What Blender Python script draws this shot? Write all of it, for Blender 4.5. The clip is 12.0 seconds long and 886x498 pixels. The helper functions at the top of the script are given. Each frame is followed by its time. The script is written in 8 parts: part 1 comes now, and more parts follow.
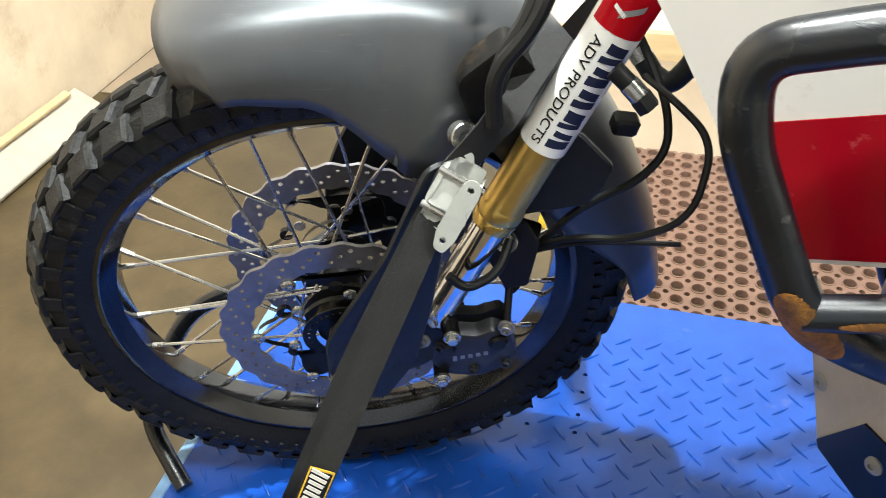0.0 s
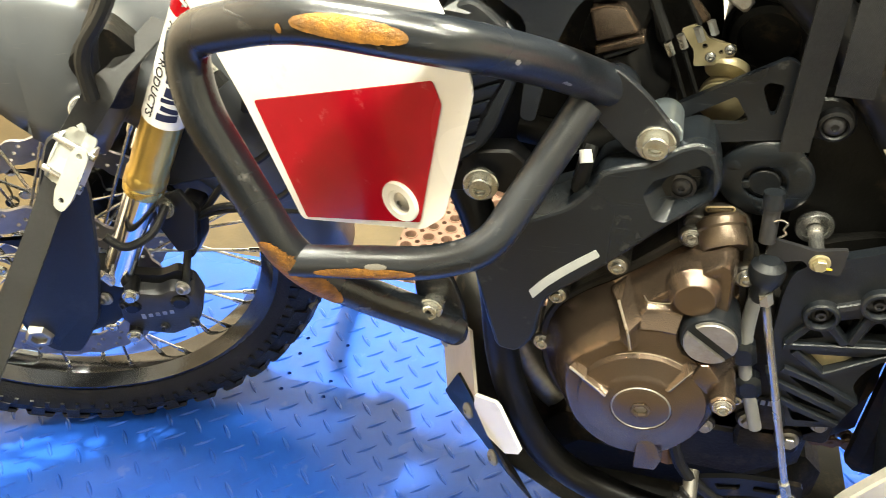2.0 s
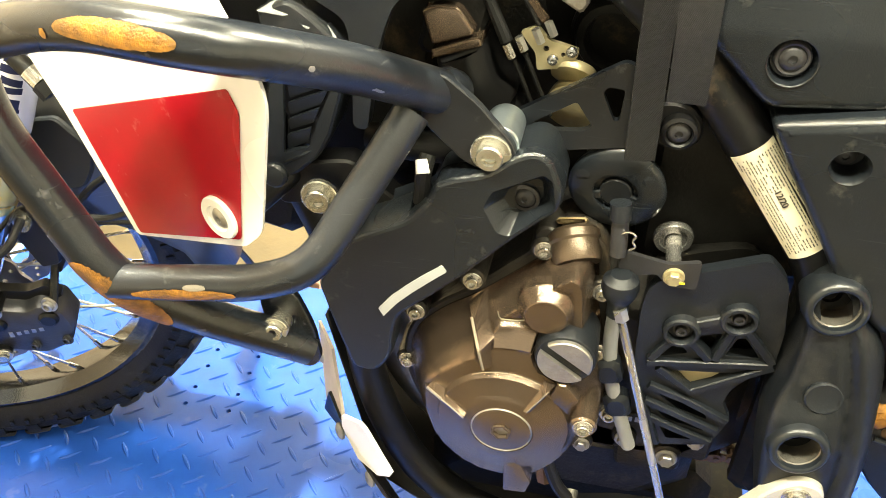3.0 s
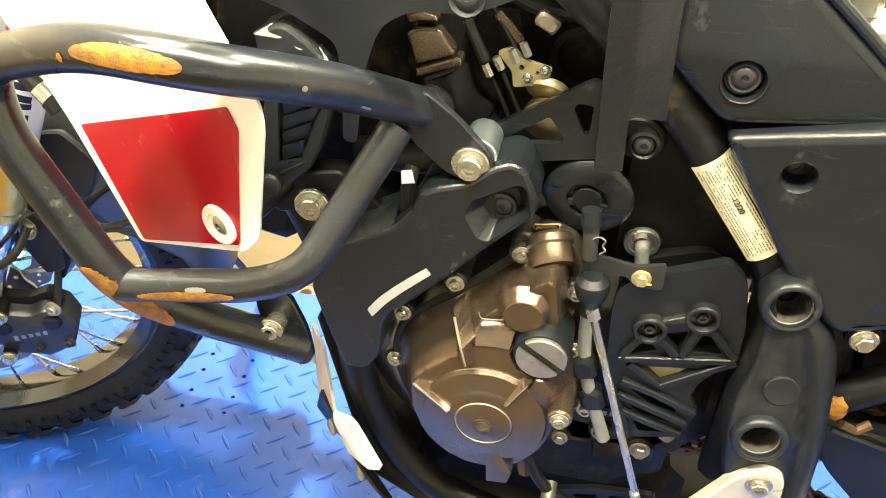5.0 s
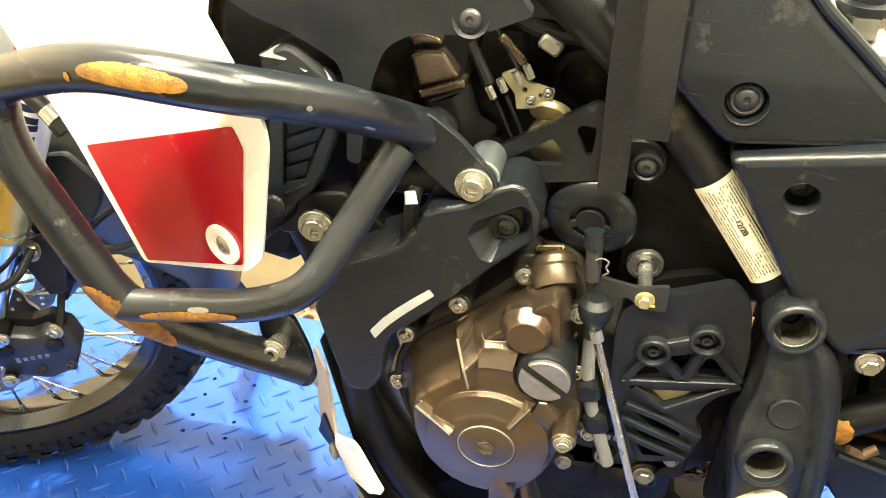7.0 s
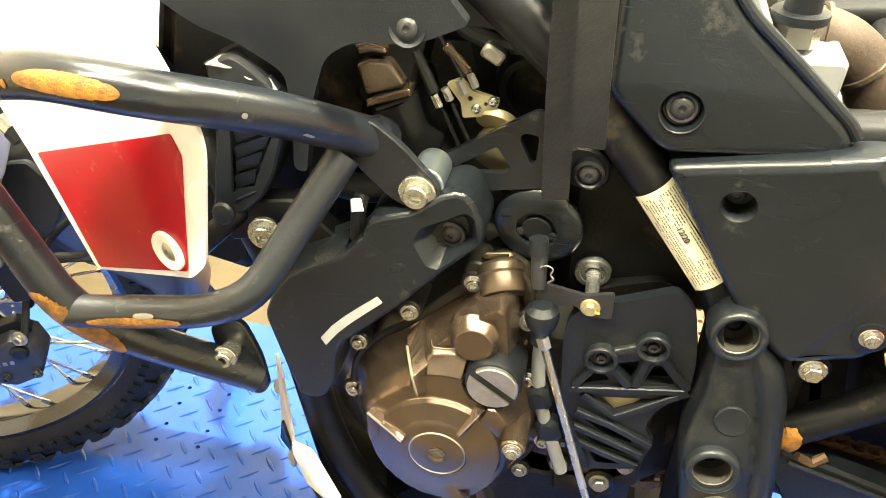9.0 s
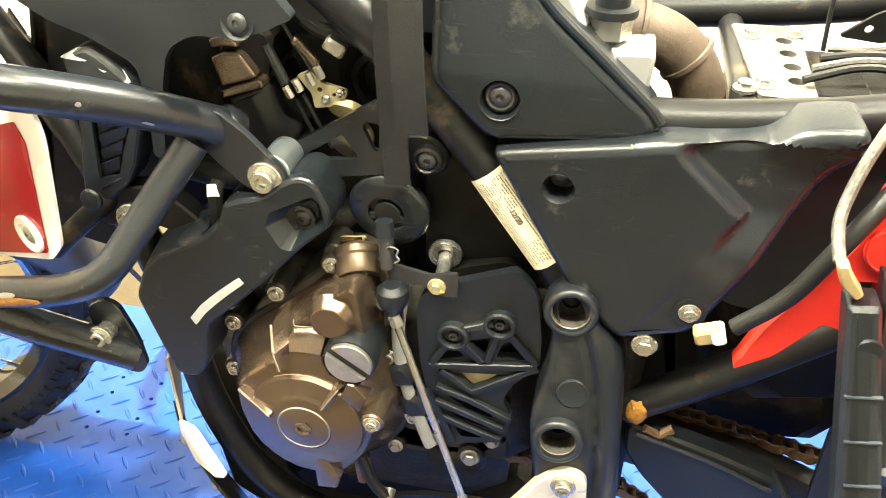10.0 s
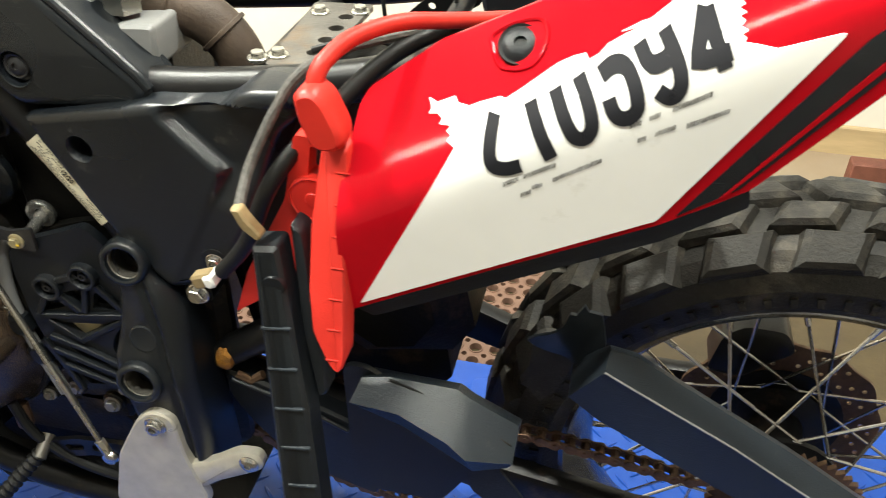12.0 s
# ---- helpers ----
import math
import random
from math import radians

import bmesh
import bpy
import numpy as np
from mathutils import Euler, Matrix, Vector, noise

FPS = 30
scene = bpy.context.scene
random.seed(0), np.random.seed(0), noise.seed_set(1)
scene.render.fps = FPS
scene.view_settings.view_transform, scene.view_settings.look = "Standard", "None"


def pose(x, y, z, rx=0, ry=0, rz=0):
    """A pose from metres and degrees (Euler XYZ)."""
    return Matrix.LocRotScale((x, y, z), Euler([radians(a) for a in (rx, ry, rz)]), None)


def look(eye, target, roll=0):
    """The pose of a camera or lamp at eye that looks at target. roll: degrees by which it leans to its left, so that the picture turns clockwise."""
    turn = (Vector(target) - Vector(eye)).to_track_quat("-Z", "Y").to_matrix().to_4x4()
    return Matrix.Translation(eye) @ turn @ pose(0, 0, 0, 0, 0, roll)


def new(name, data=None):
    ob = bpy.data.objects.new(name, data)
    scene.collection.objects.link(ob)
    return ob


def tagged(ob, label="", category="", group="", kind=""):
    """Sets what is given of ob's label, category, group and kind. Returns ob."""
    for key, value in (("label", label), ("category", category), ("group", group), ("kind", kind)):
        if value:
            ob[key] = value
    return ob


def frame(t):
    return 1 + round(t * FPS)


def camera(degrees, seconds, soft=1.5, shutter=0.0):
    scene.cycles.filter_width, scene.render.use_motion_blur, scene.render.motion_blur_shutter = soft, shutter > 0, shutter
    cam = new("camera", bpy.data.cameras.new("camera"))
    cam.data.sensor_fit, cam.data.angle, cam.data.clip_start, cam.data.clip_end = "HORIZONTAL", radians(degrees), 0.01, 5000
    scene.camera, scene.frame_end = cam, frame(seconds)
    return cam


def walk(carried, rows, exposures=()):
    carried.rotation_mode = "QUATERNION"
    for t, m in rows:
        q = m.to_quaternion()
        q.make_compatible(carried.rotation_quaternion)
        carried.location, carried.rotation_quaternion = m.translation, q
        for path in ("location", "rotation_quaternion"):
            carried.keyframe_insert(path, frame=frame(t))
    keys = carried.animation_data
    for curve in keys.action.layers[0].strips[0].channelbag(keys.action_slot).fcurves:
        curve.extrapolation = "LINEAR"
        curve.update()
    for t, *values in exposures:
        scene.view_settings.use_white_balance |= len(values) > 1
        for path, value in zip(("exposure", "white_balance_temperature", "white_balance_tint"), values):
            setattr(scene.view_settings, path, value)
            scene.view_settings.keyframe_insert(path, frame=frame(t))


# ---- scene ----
cam = camera(55.1, 12.0, soft=0.4, shutter=0.15)
PATH = [
    (0, (0.3381, -0.7289, 1.0008), (-0.0829, 0.6973, -0.1654), -2.3),
    (0.5, (0.4314, -0.7516, 1.0149), (0.0279, 0.6729, -0.1597), -1.2),
    (1, (0.5215, -0.7721, 1.0338), (0.1417, 0.6596, -0.1399), -0.1),
    (1.5, (0.5975, -0.7729, 1.0452), (0.2259, 0.6611, -0.1276), 0.3),
    (2, (0.6847, -0.7401, 1.0310), (0.3346, 0.7026, -0.1389), 0.6),
    (2.5, (0.7539, -0.7028, 1.0121), (0.4306, 0.7456, -0.1588), 0.9),
    (3, (0.7799, -0.6761, 1.0178), (0.4791, 0.7754, -0.1550), 1.1),
    (5, (0.7941, -0.7130, 1.0452), (0.5081, 0.7527, -0.1134), 1.3),
    (5.5, (0.7905, -0.7146, 1.0433), (0.5010, 0.7601, -0.1030), 1.3),
    (6, (0.7926, -0.7152, 1.0423), (0.5013, 0.7640, -0.0973), 1.4),
    (6.5, (0.7933, -0.7141, 1.0414), (0.4983, 0.7750, -0.0841), 1.4),
    (7, (0.7948, -0.7167, 1.0404), (0.4937, 0.7847, -0.0671), 1.3),
    (9, (0.8375, -0.7139, 1.0414), (0.5338, 0.8024, -0.0454), 1.4),
    (9.5, (0.8908, -0.7226, 1.0490), (0.5907, 0.7952, -0.0369), 1.4),
    (10, (0.9632, -0.7299, 1.0546), (0.6705, 0.7893, -0.0312), 1.4),
    (10.5, (1.0393, -0.7480, 1.0688), (0.7504, 0.7719, -0.0170), 1.5),
    (11, (1.1415, -0.7663, 1.0811), (0.8413, 0.7516, -0.0047), 1.3),
    (11.5, (1.2304, -0.7533, 1.0820), (0.9060, 0.7602, -0.0028), 0.8),
    (12, (1.3810, -0.7207, 1.0726), (1.0552, 0.7849, -0.0217), 0.6),
]
walk(cam, [(t, look(eye, target, roll)) for t, eye, target, roll in PATH],
     [(0, -0.38, 6250, 10), (0.5, -0.05, 6350, 10), (1, 0.14, 6500, 8), (2, 0.65, 7400, 6), (3, 1.05, 8150, 4), (5, 1.05, 8250, 4), (7, 1.05, 8250, 4), (9, 1.12, 8100, 4), (10.5, 1.20, 7500, 4), (11, 0.76, 7000, 6), (11.5, 0.08, 6850, 8), (12, -0.58, 6750, 8)])

# ---- light ----
world = bpy.data.worlds.new("workshop_world")
scene.world = world
world.use_nodes = True
world.node_tree.nodes["Background"].inputs[0].default_value = (0.9, 0.95, 1.0, 1)
world.node_tree.nodes["Background"].inputs[1].default_value = 0.01


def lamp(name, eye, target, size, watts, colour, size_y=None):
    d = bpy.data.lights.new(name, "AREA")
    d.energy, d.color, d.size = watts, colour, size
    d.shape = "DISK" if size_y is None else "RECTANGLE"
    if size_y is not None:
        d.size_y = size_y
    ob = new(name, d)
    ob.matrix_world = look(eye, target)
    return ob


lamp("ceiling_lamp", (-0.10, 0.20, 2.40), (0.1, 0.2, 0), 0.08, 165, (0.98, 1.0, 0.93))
# unseen long fill lamp, added to brighten the near side of the bike
lamp("camera_side_fill", (0.80, -0.80, 2.42), (0.80, -0.55, 0), 2.8, 122, (0.97, 1.0, 0.92), 0.07)
# unseen fill lamp, added to lift the dark rear wheel and guards
lamp("rear_fill", (1.75, 0.35, 2.40), (1.6, 0.3, 0), 0.12, 76, (0.98, 1.0, 0.93))
# broad soft fill behind the camera, added with no known source
lamp("front_soft_fill", (0.75, -2.8, 1.05), (0.75, 0, 0.85), 2.2, 9, (0.97, 1.0, 0.92), 1.7)


# ---- materials ----
def material(name, colour, rough=0.5, metal=0.0, vary=0.15, scale=30.0, bump=0.1, bump_scale=None, dirt=None, dirt_amount=0.0, dirt_scale=6.0,
             scratch=0.0, coat=0.0, rough_vary=0.1, stretch=None, spec=0.5):
    m = bpy.data.materials.new(name)
    m.use_nodes = True
    nt = m.node_tree
    n, l = nt.nodes, nt.links
    b = n["Principled BSDF"]
    tc = n.new("ShaderNodeTexCoord")
    mp = n.new("ShaderNodeMapping")
    if stretch:
        mp.inputs["Scale"].default_value = stretch
    l.new(tc.outputs["Object"], mp.inputs[0])

    def noise_at(s, detail=5.0, rgh=0.6):
        t = n.new("ShaderNodeTexNoise")
        t.inputs["Scale"].default_value, t.inputs["Detail"].default_value, t.inputs["Roughness"].default_value = s, detail, rgh
        l.new(mp.outputs[0], t.inputs["Vector"])
        return t.outputs["Fac"]

    def remap(sock, a, c, lo, hi):
        r = n.new("ShaderNodeMapRange")
        r.inputs["From Min"].default_value, r.inputs["From Max"].default_value = a, c
        r.inputs["To Min"].default_value, r.inputs["To Max"].default_value = lo, hi
        l.new(sock, r.inputs["Value"])
        return r.outputs["Result"]

    def blend(kind, fac, a, c):
        x = n.new("ShaderNodeMix")
        x.data_type, x.blend_type = "RGBA", kind
        for k, v in ((0, fac), (6, a), (7, c)):
            if hasattr(v, "is_linked"):
                l.new(v, x.inputs[k])
            else:
                x.inputs[k].default_value = v
        return x.outputs[2]

    fine, broad = noise_at(scale), noise_at(scale * 0.13, 3.0)
    v1 = remap(fine, 0.3, 0.7, 1 - vary, 1 + vary)
    v2 = remap(broad, 0.3, 0.7, 1 - vary * 0.8, 1 + vary * 0.8)
    mul = n.new("ShaderNodeMath")
    mul.operation = "MULTIPLY"
    l.new(v1, mul.inputs[0]), l.new(v2, mul.inputs[1])
    grey = n.new("ShaderNodeCombineColor")
    for k in range(3):
        l.new(mul.outputs[0], grey.inputs[k])
    col = blend("MULTIPLY", 1.0, (*colour, 1), grey.outputs[0])
    if dirt:
        d = remap(noise_at(dirt_scale, 8.0, 0.7), 0.62 - 0.3 * dirt_amount, 0.72, 0.0, min(1.0, 0.35 + dirt_amount))
        col = blend("MIX", d, col, (*dirt, 1))
    if scratch:
        w = n.new("ShaderNodeTexNoise")
        w.inputs["Scale"].default_value, w.inputs["Detail"].default_value = 9.0, 8.0
        m2 = n.new("ShaderNodeMapping")
        m2.inputs["Scale"].default_value = (3.0, 3.0, 60.0)
        m2.inputs["Rotation"].default_value = (0.3, 0.5, 0.2)
        l.new(tc.outputs["Object"], m2.inputs[0]), l.new(m2.outputs[0], w.inputs["Vector"])
        s = remap(w.outputs["Fac"], 0.66, 0.72, 0.0, scratch)
        col = blend("MIX", s, col, (0.35, 0.35, 0.35, 1))
    l.new(col, b.inputs["Base Color"])
    l.new(remap(broad, 0.3, 0.7, max(0.02, rough - rough_vary), min(1, rough + rough_vary)), b.inputs["Roughness"])
    b.inputs["Metallic"].default_value = metal
    b.inputs["Coat Weight"].default_value = coat
    b.inputs["Specular IOR Level"].default_value = spec
    if bump:
        bp = n.new("ShaderNodeBump")
        bp.inputs["Strength"].default_value, bp.inputs["Distance"].default_value = bump, 0.002
        l.new(noise_at(bump_scale or scale * 6, 4.0), bp.inputs["Height"])
        l.new(bp.outputs[0], b.inputs["Normal"])
    return m


PLASTIC = material("black_plastic", (0.0068, 0.0086, 0.0112), 0.38, 0, 0.2, 18, 0.25, 900, (0.05, 0.045, 0.04), 0.10, 9, spec=0.38)
PLASTIC_FINE = material("satin_black_plastic", (0.0092, 0.0116, 0.0148), 0.33, 0, 0.15, 14, 0.14, 700, (0.12, 0.115, 0.10), 0.05, 26, scratch=0.035, spec=0.44)
BARS = material("satin_black_paint", (0.0062, 0.0078, 0.0106), 0.27, 0, 0.15, 40, 0.10, 500, (0.16, 0.155, 0.15), 0.04, 50, scratch=0.06, spec=0.6)
BLACK_METAL = material("black_enamel_metal", (0.006, 0.006, 0.0065), 0.38, 0.0, 0.2, 30, 0.1, 400, (0.14, 0.10, 0.06), 0.12, 14, spec=0.25)
# near-black base also carries the shade of gaps and recesses inside the bike
DARK = material("dark_metal_and_gap_shade", (0.006, 0.0057, 0.0052), 0.5, 0.2, 0.4, 25, 0.3, 200, (0.10, 0.065, 0.035), 0.24, 12, spec=0.15)
ENGINE = material("dark_cast_engine", (0.022, 0.020, 0.0175), 0.42, 0.4, 0.3, 40, 0.4, 260, (0.16, 0.11, 0.06), 0.26, 14, spec=0.35)
RUBBER = material("tyre_rubber", (0.0070, 0.0070, 0.0070), 0.50, 0, 0.3, 40, 0.5, 300, (0.075, 0.072, 0.066), 0.10, 18, spec=0.28)
RUBBER_BROWN = material("dusty_tyre_rubber", (0.020, 0.0185, 0.016), 0.55, 0, 0.35, 30, 0.6, 260, (0.15, 0.13, 0.10), 0.30, 11, spec=0.3)
HOSE = material("rubber_hose", (0.006, 0.006, 0.006), 0.5, 0, 0.2, 60, 0.2, 500, spec=0.3)
WEBBING = material("black_webbing", (0.0105, 0.0105, 0.0105), 0.62, 0, 0.3, 300, 0.9, 1100, spec=0.3)
GUNMETAL = material("gunmetal_plastic", (0.105, 0.111, 0.120), 0.34, 0.62, 0.08, 12, 0.05, 600, (0.05, 0.05, 0.05), 0.08, 5, scratch=0.12)
WHITE = material("white_gloss_plastic", (0.80, 0.79, 0.77), 0.22, 0, 0.03, 10, 0.0, None, (0.45, 0.42, 0.36), 0.04, 16, coat=0.4)
RED = material("red_gloss_plastic", (0.38, 0.004, 0.010), 0.13, 0, 0.08, 14, 0.0, spec=0.12, rough_vary=0.03)
RED_DARK = material("deep_red_sticker", (0.36, 0.004, 0.014), 0.24, 0, 0.08, 20, 0.02, 700, (0.6, 0.2, 0.2), 0.02, 45, coat=0.1, spec=0.25)
RED_SOFT = material("orange_red_rubber", (0.56, 0.026, 0.018), 0.42, 0, 0.10, 25, 0.15, 500, (0.28, 0.04, 0.03), 0.10, 12, spec=0.3)
BRONZE = material("bronze_painted_casting", (0.150, 0.108, 0.080), 0.22, 0.80, 0.08, 30, 0.16, 900, (0.06, 0.045, 0.03), 0.10, 8)
BRONZE_WORN = material("worn_bare_casting", (0.42, 0.37, 0.30), 0.3, 0.8, 0.2, 90, 0.1, 600)
BRONZE_DARK = material("dark_bronze_casting", (0.11, 0.08, 0.056), 0.36, 0.6, 0.12, 30, 0.2, 800)
STEEL = material("bright_steel", (0.52, 0.51, 0.49), 0.24, 0.92, 0.10, 60, 0.06, 500, (0.25, 0.2, 0.15), 0.10, 30)
DULL = material("dull_steel", (0.36, 0.345, 0.32), 0.42, 0.9, 0.2, 60, 0.2, 500, (0.2, 0.12, 0.06), 0.2, 20)
DISC = material("brake_disc_steel", (0.235, 0.225, 0.24), 0.36, 0.7, 0.15, 50, 0.1, 300, (0.08, 0.08, 0.09), 0.25, 9)
ZINC = material("zinc_bolt", (0.52, 0.51, 0.46), 0.28, 0.9, 0.06, 80, 0.02, 600)
BUCKLE = material("pale_zinc_plate", (0.50, 0.51, 0.48), 0.34, 0.55, 0.08, 60, 0.05, 500)
ZINC_BLUE = material("blue_zinc_spacer", (0.48, 0.56, 0.62), 0.3, 0.9, 0.1, 60, 0.05, 500)
BRASS = material("yellow_zinc_plate", (0.42, 0.36, 0.22), 0.38, 0.6, 0.15, 50, 0.1, 400)
GOLD = material("gold_anodised_fork", (0.60, 0.41, 0.12), 0.26, 0.9, 0.10, 30, 0.05, 400, (0.25, 0.16, 0.05), 0.08, 12)
CHROME = material("chrome_stanchion", (0.80, 0.80, 0.82), 0.08, 1.0, 0.02, 20, 0.0)
ALU = material("cast_aluminium", (0.54, 0.51, 0.45), 0.34, 0.35, 0.10, 50, 0.2, 500, (0.3, 0.26, 0.2), 0.12, 14)
ALU_RAW = material("stained_aluminium", (0.12, 0.112, 0.1), 0.5, 0.6, 0.25, 35, 0.3, 300, (0.22, 0.13, 0.06), 0.3, 12)
RIM = material("black_anodised_rim", (0.085, 0.087, 0.094), 0.12, 0.92, 0.1, 20, 0.05, 300, (0.12, 0.12, 0.12), 0.08, 20)
RIM_WORN = material("worn_dark_rim", (0.24, 0.24, 0.25), 0.2, 0.9, 0.25, 30, 0.1, 300, (0.02, 0.02, 0.03), 0.3, 12)
RUST = material("orange_scraped_primer", (0.26, 0.108, 0.012), 0.6, 0, 0.5, 110, 0.6, 500, (0.07, 0.035, 0.012), 0.55, 60)
RUSTY = material("rusty_chain", (0.13, 0.075, 0.045), 0.55, 0.6, 0.35, 60, 0.4, 300, (0.25, 0.15, 0.08), 0.3, 40)
LABEL = material("cream_label", (0.72, 0.66, 0.50), 0.5, 0, 0.05, 30, 0.0, None, (0.5, 0.42, 0.28), 0.08, 20)
INK = material("black_ink", (0.015, 0.015, 0.018), 0.5, 0, 0.05, 30, 0.0, spec=0.08)
INK_NAVY = material("navy_ink", (0.02, 0.024, 0.055), 0.4, 0, 0.05, 30, 0.0, spec=0.1)
INK_FADED = material("faded_ink", (0.06, 0.055, 0.05), 0.6, 0, 0.2, 60, 0.0, spec=0.1)
YELLOW = material("yellow_woven_label", (0.72, 0.46, 0.03), 0.6, 0, 0.1, 200, 0.3, 900)
STRIPE = material("reflective_white_film", (0.42, 0.43, 0.42), 0.42, 0, 0.06, 60, 0.05, 600)
WHITE_THREAD = material("white_woven_print", (0.70, 0.68, 0.62), 0.7, 0, 0.1, 200, 0.3, 900)
DECK = material("blue_deck_paint", (0.009, 0.060, 0.33), 0.22, 0, 0.12, 20, 0.12, 300, (0.008, 0.034, 0.17), 0.26, 5, scratch=0.07, spec=0.36)
DECK_WORN = material("pale_worn_paint", (0.16, 0.30, 0.52), 0.5, 0, 0.2, 40, 0.2, 300)
CONCRETE = material("dirty_brown_concrete", (0.060, 0.042, 0.019), 0.42, 0, 0.30, 9, 0.3, 160, (0.036, 0.024, 0.011), 0.45, 3.2)
TILE_FLOOR = material("beige_floor", (0.29, 0.225, 0.16), 0.5, 0, 0.08, 8, 0.1, 200, (0.3, 0.22, 0.14), 0.15, 3)
PLASTER = material("stained_plaster", (0.54, 0.44, 0.32), 0.8, 0, 0.12, 7, 0.4, 90, (0.24, 0.13, 0.05), 0.34, 2.6)
WALL_WHITE = material("white_wall_paint", (0.74, 0.71, 0.64), 0.7, 0, 0.05, 6, 0.2, 120, (0.5, 0.42, 0.3), 0.10, 2.0)
CEILING = material("white_ceiling_paint", (0.78, 0.76, 0.72), 0.8, 0, 0.04, 6, 0.1, 100)
BOARD = material("white_painted_board", (0.40, 0.36, 0.30), 0.6, 0, 0.10, 15, 0.3, 120, (0.30, 0.22, 0.13), 0.22, 6)
WOOD = material("pale_wood", (0.52, 0.39, 0.22), 0.55, 0, 0.15, 30, 0.2, 200, stretch=(0.15, 1, 1))
MAT = material("brown_rubber_mat", (0.15, 0.083, 0.057), 0.62, 0, 0.15, 20, 0.3, 250, (0.12, 0.07, 0.05), 0.25, 7)
BRICK = material("red_brown_block", (0.16, 0.055, 0.035), 0.7, 0, 0.2, 30, 0.3, 200)
RUBBER_BOOT = material("perished_rubber_pipe", (0.055, 0.037, 0.026), 0.6, 0, 0.3, 30, 0.4, 200, (0.13, 0.095, 0.065), 0.25, 9, spec=0.4)
WIRE_GREY = material("grey_wire_sleeve", (0.062, 0.058, 0.052), 0.6, 0, 0.45, 260, 0.5, 600)
YELLOW_PLUG = material("yellow_plug", (0.20, 0.145, 0.07), 0.5, 0, 0.25, 60, 0.1, 300)
GREY_PLASTIC = material("grey_plastic", (0.22, 0.22, 0.22), 0.42, 0, 0.08, 30, 0.1, 400)
CALIPER = material("grey_caliper_metal", (0.045, 0.045, 0.049), 0.38, 0.6, 0.15, 40, 0.2, 400, (0.03, 0.03, 0.03), 0.2, 12)
GUARD = material("slate_plastic_guard", (0.0135, 0.0175, 0.0225), 0.34, 0, 0.12, 16, 0.2, 700, (0.12, 0.11, 0.09), 0.12, 9, scratch=0.06, spec=0.3)


# woven look of the webbing: two crossing sets of fine ridges
nt = WEBBING.node_tree
tc = nt.nodes.new("ShaderNodeTexCoord")
add = nt.nodes.new("ShaderNodeMath")
for k, turn in enumerate((0.6, -0.6)):
    mp = nt.nodes.new("ShaderNodeMapping")
    mp.inputs["Rotation"].default_value = (0.0, turn, 0.0)
    wv = nt.nodes.new("ShaderNodeTexWave")
    wv.inputs["Scale"].default_value, wv.inputs["Distortion"].default_value = 330.0, 0.3
    nt.links.new(tc.outputs["Object"], mp.inputs[0])
    nt.links.new(mp.outputs[0], wv.inputs["Vector"])
    nt.links.new(wv.outputs["Fac"], add.inputs[k])
bp = nt.nodes.new("ShaderNodeBump")
bp.inputs["Strength"].default_value, bp.inputs["Distance"].default_value = 0.4, 0.0008
nt.links.new(add.outputs[0], bp.inputs["Height"])
nt.links.new(bp.outputs[0], nt.nodes["Principled BSDF"].inputs["Normal"])


